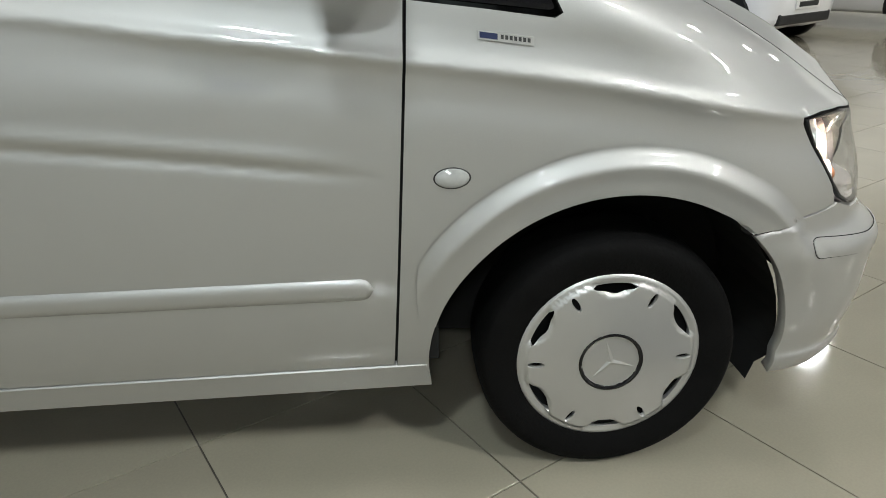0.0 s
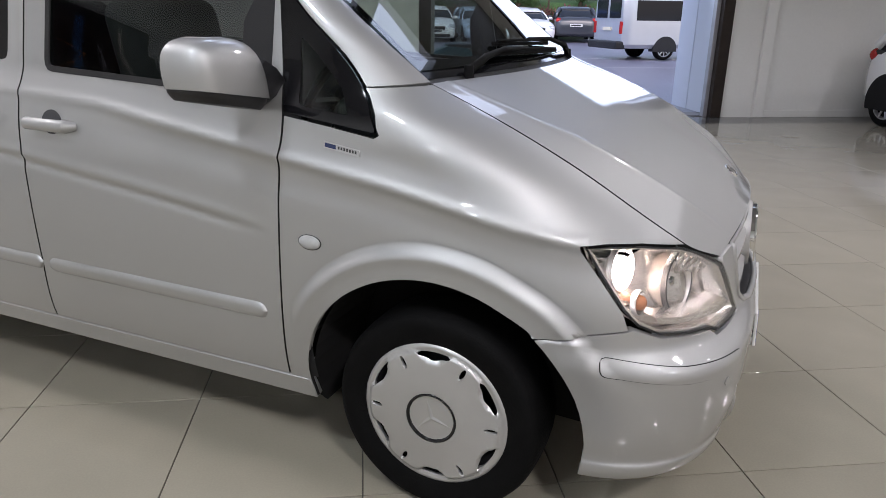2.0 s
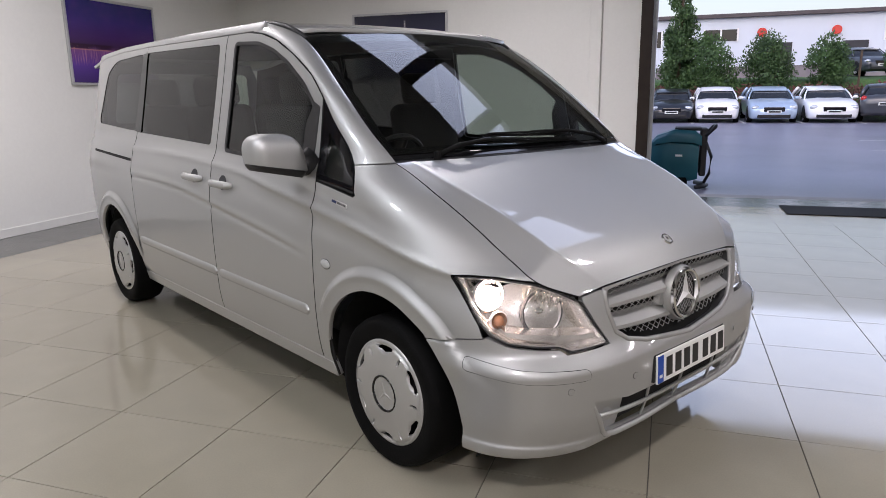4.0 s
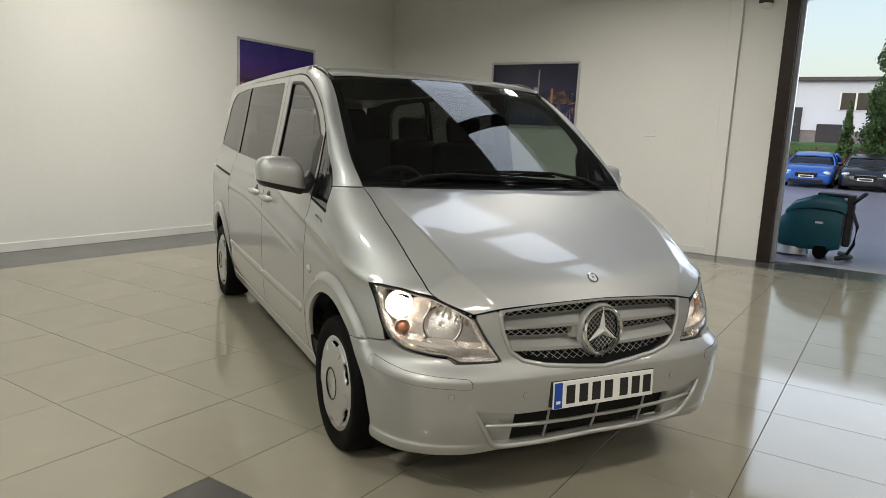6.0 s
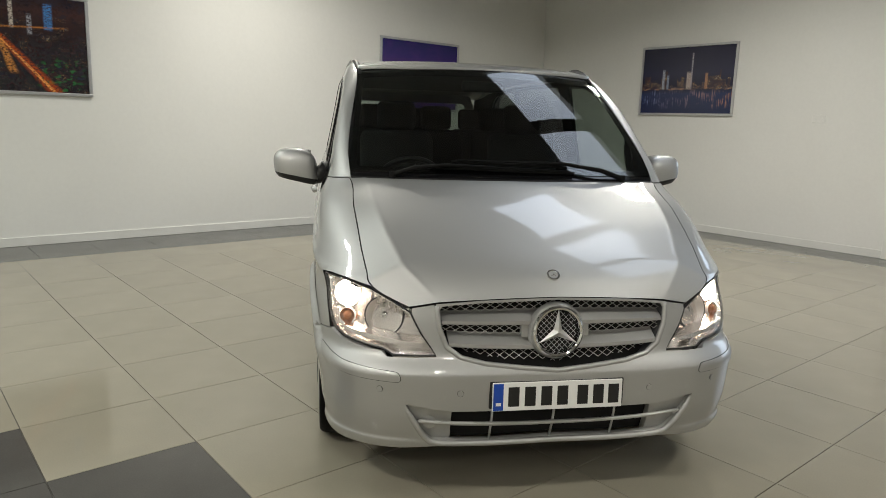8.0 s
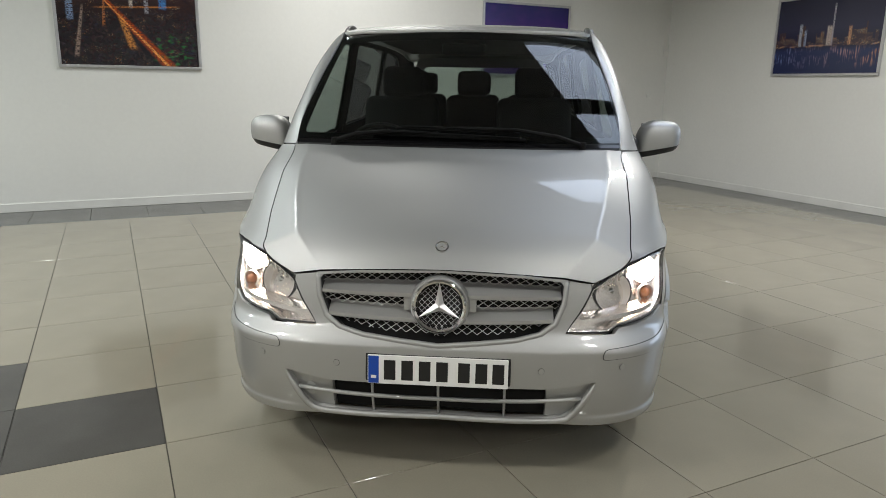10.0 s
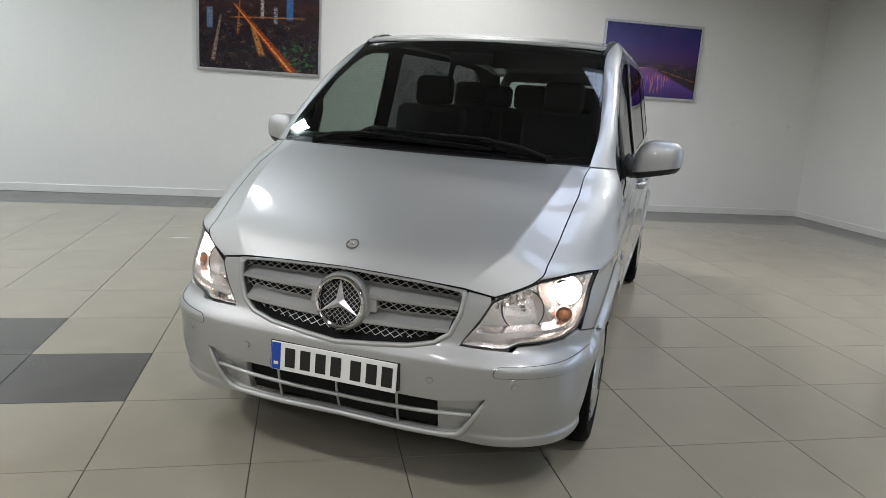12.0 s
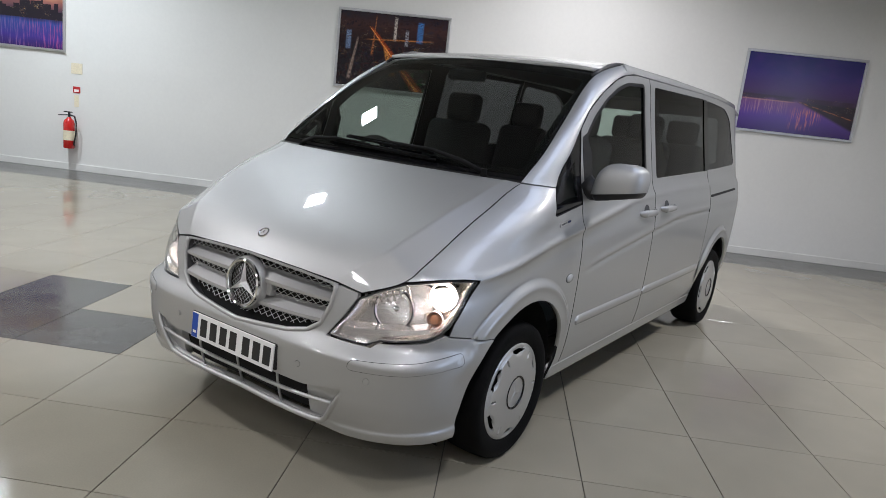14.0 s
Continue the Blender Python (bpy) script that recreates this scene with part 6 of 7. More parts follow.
def small_wheel(parent, x, y, r, side, w=0.2, spokes=10):
    wh = empty("wheel")
    wh.parent = parent
    wh.matrix_local = Matrix.Translation((x, y, r))
    bm = bmesh.new()
    lathe(bm, [(r * 0.66, -w * 0.42), (r * 0.8, -w * 0.5), (r * 0.93, -w * 0.48), (r, -w * 0.34), (r, w * 0.34), (r * 0.93, w * 0.48), (r * 0.8, w * 0.5), (r * 0.66, w * 0.42), (r * 0.66, -w * 0.42)], 32)
    part("tyre", smooth(bm, 50), M["tyre"], wh)
    bm = bmesh.new()
    lathe(bm, [(r * 0.70, side * w * 0.44), (r * 0.64, side * w * 0.46), (r * 0.62, side * w * 0.2)], 32)
    for k in range(spokes):
        t = k * math.tau / spokes
        tube(bm, [(r * 0.1 * math.cos(t), side * w * 0.34, r * 0.1 * math.sin(t)), (r * 0.64 * math.cos(t), side * w * 0.42, r * 0.64 * math.sin(t))], [r * 0.05, r * 0.04], 6)
    cyl(bm, (0, side * w * 0.2, 0), (0, side * w * 0.4, 0), r * 0.15, r * 0.12, 12)
    part("rim", smooth(bm, 40), M["alloy"], wh)
    bm = bmesh.new()
    cyl(bm, (0, side * w * 0.05, 0), (0, side * w * 0.12, 0), r * 0.64, seg=24)
    part("brake_disc", bm, M["inner_dark"], wh)
    return wh


def car(m, paint, length=4.2, width=1.78, height=1.45, hood=0.98, estate=0.0, label="", strip=False, spokes=10, base=0.61):
    """A parked car, nose along x, standing on its own z = 0."""
    c = empty("car", m)
    tagged(c, label, "car", "parked cars")
    L, W = length / 2, width / 2
    wb = length * base
    fx, rx, r = wb * 0.5 + 0.02, -wb * 0.5 + 0.02, 0.315
    # lower body: stations from nose to tail
    st = [(L, 0.60, 0.34, 0.60), (L - 0.08, 0.84, 0.24, hood - 0.28), (L - 0.30, 0.95, 0.20, hood - 0.13), (L * 0.58, 1.0, 0.2, hood - 0.02), (L * 0.40, 1.0, 0.2, hood + 0.03),
          (0.0, 1.0, 0.2, hood + 0.04), (-L * 0.55, 1.0, 0.2, hood + 0.07), (-L + 0.30, 0.96, 0.22, hood + 0.06), (-L + 0.08, 0.90, 0.28, hood - 0.02), (-L, 0.70, 0.36, hood - 0.28)]
    rings = []
    for x, k, z0, z1 in st:
        w = W * k
        rings.append([(x, w * a, z0 + (z1 - z0) * b) for a, b in ((0.0, 0.0), (0.8, 0.0), (0.93, 0.05), (0.985, 0.3), (1.0, 0.55), (0.985, 0.78), (0.93, 0.93), (0.82, 0.985), (0.0, 1.02), (-0.82, 0.985), (-0.93, 0.93), (-0.985, 0.78), (-1.0, 0.55), (-0.985, 0.3), (-0.93, 0.05), (-0.8, 0.0))])
    bm = bmesh.new()
    loft(bm, rings)
    bmesh.ops.subdivide_edges(bm, edges=list(bm.edges), cuts=1, use_grid_fill=True, smooth=0.6)
    body = part("body", smooth(bm, 35), PAINT[paint], c)
    # cabin: glass shape with a painted roof on it
    top = height
    back = -L * (0.62 + 0.25 * estate)
    cab = [(L * 0.42, 0.80, hood), (L * 0.16, 0.74, top - 0.10), (-0.05, 0.70, top), (back * 0.55, 0.70, top), (back, 0.68, top - 0.07), (-L + 0.16 + 0.1 * (1 - estate), 0.78, hood + 0.04)]
    bm = bmesh.new()
    rings = []
    for x, k, z in cab:
        low = hood - 0.05
        rings.append([(x, W * 0.93, low), (x, W * (0.93 + k) / 2 * 1.03 if z > hood + 0.1 else W * 0.93, (low + z) / 2), (x, W * k, z - 0.03), (x, W * k * 0.85, z), (x, -W * k * 0.85, z), (x, -W * k, z - 0.03), (x, -W * (0.93 + k) / 2 * 1.03 if z > hood + 0.1 else -W * 0.93, (low + z) / 2), (x, -W * 0.93, low)])
    loft(bm, rings)
    part("cabin_glass", smooth(bm, 30), M["glass_dark"], c)
    bm = bmesh.new()
    rf = [(L * 0.20, 0.745, top - 0.11), (L * 0.12, 0.735, top - 0.065), (-0.05, 0.715, top + 0.012), (back * 0.55, 0.715, top + 0.012), (back, 0.69, top - 0.055), (back - 0.05, 0.66, top - 0.09)]
    rings = [[(x, W * k, z - 0.035), (x, W * k * 0.9, z), (x, 0, z + 0.018), (x, -W * k * 0.9, z), (x, -W * k, z - 0.035), (x, 0, z - 0.02)] for x, k, z in rf]
    loft(bm, rings)
    part("roof", smooth(bm, 40), PAINT[paint], c)
    for s in (-1, 1):
        for xa, za, xb, zb, rr in ((L * 0.43, hood, L * 0.17, top - 0.09, 0.03), (-0.12 * L, hood + 0.02, -0.14 * L, top - 0.02, 0.03), (back - 0.25, hood + 0.05, back + 0.02, top - 0.07, 0.07)):
            bm = bmesh.new()
            tube(bm, [(xa, s * W * 0.925, za), ((xa + xb) / 2, s * W * 0.86, (za + zb) / 2), (xb, s * W * 0.735, zb)], rr, 6)
            part("pillar", smooth(bm), PAINT[paint], c)
        bm = bmesh.new()
        bmesh.ops.create_uvsphere(bm, u_segments=12, v_segments=8, radius=1, matrix=Matrix.Translation((L * 0.30, s * (W + 0.09), hood + 0.06)) @ Matrix.Diagonal((0.08, 0.11, 0.07, 1)))
        part("door_mirror", smooth(bm), PAINT[paint], c)
        for x in (fx, rx):
            small_wheel(c, x, s * (W - 0.10), r, s, spokes=spokes)
            bm = bmesh.new()
            n = 20
            pts = [(x + 0.365 * math.cos(t), s * (W + 0.004), r + 0.02 + 0.365 * math.sin(t)) for t in np.linspace(-0.35, math.pi + 0.35, n)]
            inn = [(a, s * (W - 0.28), z) for a, b, z in pts]
            vo, vi = [bm.verts.new(p) for p in pts], [bm.verts.new(p) for p in inn]
            for i in range(n - 1):
                bm.faces.new((vo[i], vo[i + 1], vi[i + 1], vi[i]))
            bm.faces.new(vo)
            part("wheel_arch", bm, M["inner_dark"], c)
        bm = bmesh.new()
        bmesh.ops.create_uvsphere(bm, u_segments=14, v_segments=8, radius=1, matrix=Matrix.Translation((L - 0.20, s * W * 0.72, hood - 0.26)) @ Matrix.Rotation(-s * 0.6, 4, "Z") @ Matrix.Diagonal((0.12, 0.19, 0.085, 1)))
        part("headlamp", smooth(bm), M["lamp_clear"], c)
        bm = bmesh.new()
        bmesh.ops.create_uvsphere(bm, u_segments=14, v_segments=8, radius=1, matrix=Matrix.Translation((-L + 0.16, s * W * 0.82, hood - 0.06)) @ Matrix.Rotation(s * 0.7, 4, "Z") @ Matrix.Diagonal((0.12, 0.12, 0.10, 1)))
        part("tail_lamp", smooth(bm), M["tail_red"], c)
        if strip:
            bm = bmesh.new()
            box(bm, rx + 0.46, fx - 0.46, min(s * (W + 0.004), s * (W - 0.03)), max(s * (W + 0.004), s * (W - 0.03)), 0.40, 0.47, 0.008)
            part("side_strip", bm, M["black_plastic"], c)
    bm = bmesh.new()
    box(bm, L - 0.10, L + 0.012, -W * 0.42, W * 0.42, hood - 0.42, hood - 0.24, 0.03)
    part("grille", bm, M["black_gloss"], c)
    bm = bmesh.new()
    box(bm, L - 0.12, L + 0.006, -W * 0.66, W * 0.66, 0.26, 0.40, 0.03)
    part("lower_grille", bm, M["black_plastic"], c)
    for x, d in ((L + 0.014, 1), (-L - 0.012, -1)):
        bm = bmesh.new()
        box(bm, x - 0.006, x + 0.006, -0.26, 0.26, 0.44 if d > 0 else 0.62, 0.55 if d > 0 else 0.73, 0.002)
        pl = part("number_plate", bm, M["plate_white"], c)
        bm = bmesh.new()
        box(bm, min(x + d * 0.006, x + d * 0.008), max(x + d * 0.006, x + d * 0.008), -0.2, 0.22, 0.465 if d > 0 else 0.645, 0.525 if d > 0 else 0.705)
        part("plate_bar", bm, M["ink"], pl)
    return c


def in_room(a, b, z, turn):
    return Matrix.Translation(R(a, b, z)) @ Matrix.Rotation(radians(30 + turn), 4, "Z")


# showroom neighbours
car(in_room(7.2, 4.98, 0, -90), "white", 3.70, 1.76, 1.44, 0.98, 0.5, "white hatchback with dark side strips on the tiles", True, 10, 0.67)
car(in_room(10.4, 4.2, 0, -90), "white", 4.1, 1.78, 1.46, 0.98, 0.6, "white hatchback parked further along the showroom", False, 8)


# ---- the yard outside ----
def yard(b):
    """Height of the ground beyond the doorway."""
    return yard_z(b)


yard_z = curve([(7.4, -0.03), (8.6, -0.02), (17.0, 0.10), (27.0, 0.27), (31.6, 0.40), (32.2, 0.54), (33.8, 1.95), (35.0, 2.1), (46.0, 2.35), (70.0, 2.6), (3000.0, 6.0)])
M["asphalt"] = mat("worn_asphalt", (0.185, 0.18, 0.225), 0.32, bump=0.25, bump_scale=60, vary=0.18, vary_scale=0.35, fine=0.18, fine_scale=30)
M["grass"] = mat("rough_grass", (0.055, 0.11, 0.03), 0.9, bump=0.6, bump_scale=40, vary=0.3, vary_scale=0.8, fine=0.3, fine_scale=14)
M["line"] = mat("worn_white_line", (0.6, 0.6, 0.58), 0.7, vary=0.2, vary_scale=6)
M["concrete"] = mat("concrete_sill", (0.32, 0.31, 0.30), 0.8, bump=0.2, bump_scale=50, vary=0.12, vary_scale=3)
M["cladding"] = mat("pale_cladding", (0.62, 0.66, 0.72), 0.5, vary=0.05, vary_scale=0.3)
M["brick_dark"] = mat("grey_brick_plinth", (0.22, 0.2, 0.2), 0.85, bump=0.4, bump_scale=30, vary=0.15, vary_scale=2)
M["roof_dark"] = mat("dark_roof_edge", (0.09, 0.075, 0.075), 0.7, vary=0.1)
M["door_dark"] = mat("dark_shutter_opening", (0.03, 0.03, 0.035), 0.5, vary=0.1)
M["leaf"] = mat("green_leaves", (0.05, 0.10, 0.028), 0.55, vary=0.3, vary_scale=1.5, island=0.35)
M["leaf_red"] = mat("brown_red_leaves", (0.13, 0.05, 0.04), 0.65, vary=0.3, vary_scale=1.5, island=0.35)
M["bark"] = mat("brown_bark", (0.09, 0.065, 0.045), 0.9, bump=0.6, bump_scale=25, vary=0.2, vary_scale=5)
M["teal"] = mat("teal_moulded_plastic", (0.008, 0.085, 0.11), 0.35, bump=0.05, bump_scale=60, vary=0.08, vary_scale=4)

bm = bmesh.new()
bs = [7.4, 8.0, 8.6] + list(np.arange(10, 31, 1.5)) + [31.6, 32.2, 32.6, 33.2, 33.8, 34.4, 35.0, 40, 46, 60, 100, 300, 1000, 3000]
xs = [-3000, -600, -150, -60] + list(np.arange(-40, 61, 4)) + [90, 200, 700, 3000]
grid = [[bm.verts.new(R(a, b, yard(b))) for a in xs] for b in bs]
for i in range(len(bs) - 1):
    for j in range(len(xs) - 1):
        f = bm.faces.new((grid[i][j], grid[i][j + 1], grid[i + 1][j + 1], grid[i + 1][j]))
        f.material_index = 1 if bs[i] >= 32.2 and bs[i] < 40 else 0
        f.smooth = True
ground = part("ground", bm, M["asphalt"])
ground.data.materials.append(M["grass"])
tagged(ground, "sloping asphalt yard with a grass bank behind", "ground", kind="structure")
# the building's other ground, so that the sheet goes on behind the showroom
bm = bmesh.new()
box(bm, -400, 400, -400, WALL_D - 0.25, -0.3, -0.27)
back = part("ground_behind", bm, M["asphalt"])
back.matrix_world = ROOM
tagged(back, "asphalt ground behind the showroom", "ground", kind="structure")
slab("door_sill", DOOR0, DOOR1, WALL_B + 0.25, WALL_B + 0.62, -0.2, -0.008, M["concrete"], "concrete sill strip at the doorway", "sill", 0.01)
slab("door_mat", 2.0, 3.68, 6.05, 6.74, 0.0015, 0.012, M["inner_dark"], "black ribbed mat inside the doorway", "mat", 0.004)
leaf = empty("door_leaf", Matrix.Translation(R(DOOR1 - 0.1, WALL_B + 0.26, 0)) @ ROOM)
tagged(leaf, "pale door leaf folded open outside the doorway", "door")
for k in range(2):
    bm = bmesh.new()
    box(bm, -0.03, 0.03, 0.02 + k * 0.55, 0.55 + k * 0.55, 0.02, 3.5, 0.008)
    part("door_panel", bm, M["cladding"], leaf)

# bay lines
for a in (1.45, 3.40, 5.50, 7.60, 9.7):
    bm = bmesh.new()
    n = 8
    prev = None
    for i in range(n + 1):
        b = 26.6 + (31.4 - 26.6) * i / n
        q = (bm.verts.new(R(a - 0.05, b, yard(b) + 0.006)), bm.verts.new(R(a + 0.05, b, yard(b) + 0.006)))
        if prev:
            bm.faces.new((prev[0], prev[1], q[1], q[0]))
        prev = q
    ln = part("bay_line", bm, M["line"], ground)
for a0, a1, b in ((5.2, 12.0, 15.6), (5.6, 12.0, 18.6)):
    bm = bmesh.new()
    bm.faces.new([bm.verts.new(R(x, y, yard(y) + 0.007)) for x, y in ((a0, b), (a1, b), (a1, b + 0.1), (a0, b + 0.1))])
    part("bay_line", bm, M["line"], ground)

tilt_yard = Matrix.Rotation(radians(1.9), 4, "Y")
for a, paint, ln, w, h, hd, lab in ((-1.35, "blue", 4.5, 1.84, 1.42, 0.94, "bright blue saloon parked nose-out in the yard"), (0.62, "black", 4.25, 1.77, 1.42, 0.96, "black hatchback parked nose-out in the yard"),
                                    (2.38, "white", 3.95, 1.72, 1.48, 0.98, "silver-white small hatchback parked in the yard"), (4.46, "ice", 4.6, 1.82, 1.46, 0.96, "ice-blue saloon parked nose-out in the yard"),
                                    (6.56, "white", 4.8, 1.86, 1.44, 0.96, "white saloon parked nose-out in the yard")):
    car(in_room(a, 26.95 + ln / 2, yard(26.95 + ln / 2) - 0.02, -90) @ tilt_yard, paint, ln, w, h * 0.95, hd * 0.95, 0.5, lab)
car(in_room(8.75, 29.2, yard(29.2), 78), "grey", 4.5, 1.8, 1.42, 0.94, 0.2, "dark grey saloon parked tail-out in the yard")
car(in_room(9.8, 38.5, yard(38.5), -75), "grey", 4.3, 1.8, 1.42, 0.94, 0.4, "dark hatchback on the upper parking level")
car(in_room(12.4, 38.0, yard(38.0), -100), "silver", 4.3, 1.8, 1.42, 0.94, 0.4, "silver hatchback on the upper parking level")

# minibus
mb = empty("minibus", in_room(9.35, 19.2, yard(19.2), 10) @ Matrix.Diagonal((0.95, 0.90, 0.88, 1)))
tagged(mb, "silver high-roof minibus with dark windows parked in the yard", "minibus")
bm = bmesh.new()
rings = []
for x, k, z0, z1 in ((-2.75, 0.93, 0.45, 2.30), (-2.68, 0.985, 0.40, 2.38), (-2.4, 1.0, 0.38, 2.42), (0.0, 1.0, 0.38, 2.46), (1.6, 1.0, 0.38, 2.44), (1.95, 0.97, 0.38, 2.2), (2.5, 0.93, 0.38, 1.45), (2.85, 0.85, 0.40, 1.1), (2.95, 0.7, 0.45, 0.9)):
    w = 0.99 * k
    rings.append([(x, w * a, z0 + (z1 - z0) * b) for a, b in ((0.9, 0.0), (1.0, 0.06), (1.0, 0.4), (0.97, 0.7), (0.9, 0.93), (0.75, 1.0), (-0.75, 1.0), (-0.9, 0.93), (-0.97, 0.7), (-1.0, 0.4), (-1.0, 0.06), (-0.9, 0.0))])
loft(bm, rings)
part("body", smooth(bm, 35), PAINT["silver"], mb)
for s in (-1, 1):
    bm = bmesh.new()
    box(bm, -2.3, 1.5, min(s * 0.95, s * 0.998), max(s * 0.95, s * 0.998), 1.28, 1.92, 0.01, Matrix.Rotation(0, 4, "X"))
    part("side_window", bm, M["glass_dark"], mb)
    for x in (-1.2, 1.85):
        small_wheel(mb, x, s * 0.88, 0.34, s, 0.22, 8)
        bm = bmesh.new()
        pts = [(x + 0.42 * math.cos(t), s * 0.995, 0.36 + 0.42 * math.sin(t)) for t in np.linspace(-0.2, math.pi + 0.2, 18)]
        vo = [bm.verts.new(p) for p in pts]
        vi = [bm.verts.new((p[0], s * 0.7, p[2])) for p in pts]
        for i in range(17):
            bm.faces.new((vo[i], vo[i + 1], vi[i + 1], vi[i]))
        bm.faces.new(vo)
        part("wheel_arch", bm, M["black_plastic"], mb)
    bm = bmesh.new()
    box(bm, -2.79, -2.70, min(s * 0.80, s * 0.93), max(s * 0.80, s * 0.93), 0.85, 1.25, 0.02)
    part("tail_lamp", bm, M["tail_red"], mb)
    bm = bmesh.new()
    box(bm, -2.775, -2.70, min(s * 0.08, s * 0.78), max(s * 0.08, s * 0.78), 1.35, 1.95, 0.02)
    part("rear_window", bm, M["glass_dark"], mb)
bm = bmesh.new()
box(bm, -2.95, -2.62, -0.97, 0.97, 0.36, 0.62, 0.05)
part("rear_bumper", bm, M["black_plastic"], mb)
bm = bmesh.new()
box(bm, -2.80, -2.75, -0.26, 0.26, 0.95, 1.06, 0.004)
part("number_plate", bm, M["label_cream"], mb)

# floor scrubber just outside the doorway
sc = empty("floor_scrubber", in_room(0.70, 8.55, -0.02, 0) @ Matrix.Diagonal((0.86, 1.0, 1.04, 1)))
tagged(sc, "teal and black walk-behind floor scrubber standing outside the doorway", "floor scrubber")
bm = bmesh.new()
rings = []
for x, w, z0, z1 in ((-0.62, 0.16, 0.22, 0.40), (-0.56, 0.23, 0.16, 0.56), (-0.40, 0.27, 0.12, 0.70), (-0.15, 0.28, 0.12, 0.74), (0.25, 0.28, 0.13, 0.72), (0.38, 0.27, 0.16, 0.68)):
    rings.append([(x, w * a, z0 + (z1 - z0) * b) for a, b in ((0.8, 0), (1, 0.12), (1, 0.7), (0.9, 0.93), (0.7, 1), (-0.7, 1), (-0.9, 0.93), (-1, 0.7), (-1, 0.12), (-0.8, 0))])
loft(bm, rings)
part("tank", smooth(bm, 40), M["teal"], sc)
bm = bmesh.new()
rings = []
for x, w, z0, z1 in ((-0.50, 0.22, 0.60, 0.66), (-0.36, 0.26, 0.68, 0.80), (-0.05, 0.27, 0.72, 0.90), (0.30, 0.27, 0.70, 0.88), (0.42, 0.26, 0.66, 0.80)):
    rings.append([(x, w * a, z0 + (z1 - z0) * b) for a, b in ((1, 0), (1, 0.6), (0.85, 1), (-0.85, 1), (-1, 0.6), (-1, 0))])
loft(bm, rings)
part("lid", smooth(bm, 40), M["teal"], sc)
bm = bmesh.new()
box(bm, -0.05, 0.42, -0.2, 0.2, 0.88, 0.93, 0.02)
part("lid_cap", bm, M["black_plastic"], sc)
bm = bmesh.new()
box(bm, 0.40, 0.52, -0.2, 0.2, 0.2, 0.92, 0.03)
part("rear_panel", bm, M["black_plastic"], sc)
bm = bmesh.new()
tube(bm, [(0.48, -0.2, 0.80), (0.64, -0.2, 0.94), (0.66, 0.0, 0.95), (0.64, 0.2, 0.94), (0.48, 0.2, 0.80)], 0.03, 8)
part("handle", smooth(bm), M["black_plastic"], sc)
bm = bmesh.new()
tube(bm, [(0.50, -0.18, 0.7), (0.60, -0.2, 0.5), (0.58, -0.2, 0.25), (0.50, -0.15, 0.10)], 0.028, 8)
part("drain_hose", smooth(bm), M["black_plastic"], sc)
bm = bmesh.new()
tube(bm, [(0.36, -0.34, 0.05), (0.52, -0.12, 0.05), (0.56, 0.0, 0.05), (0.52, 0.12, 0.05), (0.36, 0.34, 0.05)], 0.035, 8)
part("squeegee", smooth(bm), M["black_plastic"], sc)
bm = bmesh.new()
cyl(bm, (-0.35, 0, 0.025), (-0.35, 0, 0.14), 0.26, 0.24, 28)
part("brush_deck", smooth(bm), M["alu"], sc)
for s in (-1, 1):
    bm = bmesh.new()
    cyl(bm, (0.1, s * 0.22, 0.11), (0.1, s * 0.27, 0.11), 0.11, seg=20)
    part("wheel", smooth(bm), M["tyre"], sc)
# a plain mark on its side
bm = bmesh.new()
box(bm, -0.02, 0.10, -0.284, -0.281, 0.50, 0.53)
part("side_mark", bm, M["plate_white"], sc)

# far building
bl = empty("industrial_building", ROOM @ Matrix.Translation((6.0, 46.0, 2.2)))
tagged(bl, "long pale clad industrial unit with dark doors and windows", "building")
bm = bmesh.new()
box(bm, -45, 40, 0, 14, 0.9, 4.0)
part("wall", bm, M["cladding"], bl)
bm = bmesh.new()
box(bm, -45, 40, 0.05, 14, -0.6, 0.9)
part("plinth", bm, M["brick_dark"], bl)
bm = bmesh.new()
box(bm, -45.2, 40.2, -0.25, 14.2, 3.9, 4.15, 0.03)
part("roof", bm, M["roof_dark"], bl)
for x0, x1, z0, z1 in ((0.4, 1.6, -0.4, 2.3), (4.4, 5.8, -0.4, 2.3), (-11.8, -9.9, -0.4, 2.3), (-9.0, -7.6, -0.4, 1.3), (13.5, 15.2, -0.4, 2.3)):
    d = new("door")
    d.parent = bl
    bm = bmesh.new()
    box(bm, x0, x1, -0.06, 0.1, z0, z1, 0.02)
    part("door_sheet", bm, M["door_dark"], d)
for x0, x1, z0, z1 in ((6.6, 8.6, 2.3, 3.3), (-7.9, -6.2, 2.2, 3.2), (-3.6, -1.6, 2.5, 3.2), (10.5, 12.5, 2.3, 3.3)):
    wdw = new("window")
    wdw.parent = bl
    bm = bmesh.new()
    box(bm, x0, x1, -0.05, 0.1, z0, z1, 0.01)
    part("pane", bm, M["glass_dark"], wdw)
    for x in (x0, (x0 + x1) / 2, x1):
        bm = bmesh.new()
        box(bm, x - 0.05, x + 0.05, -0.09, 0.05, z0 - 0.05, z1 + 0.05)
        part("window_frame", bm, M["plate_white"], wdw)
for x in (-0.2, 4.0):
    bm = bmesh.new()
    cyl(bm, (x, -0.02, 2.95), (x, -0.12, 2.95), 0.28, seg=20)
    part("round_sign", bm, M["red"], bl, "round red sign")


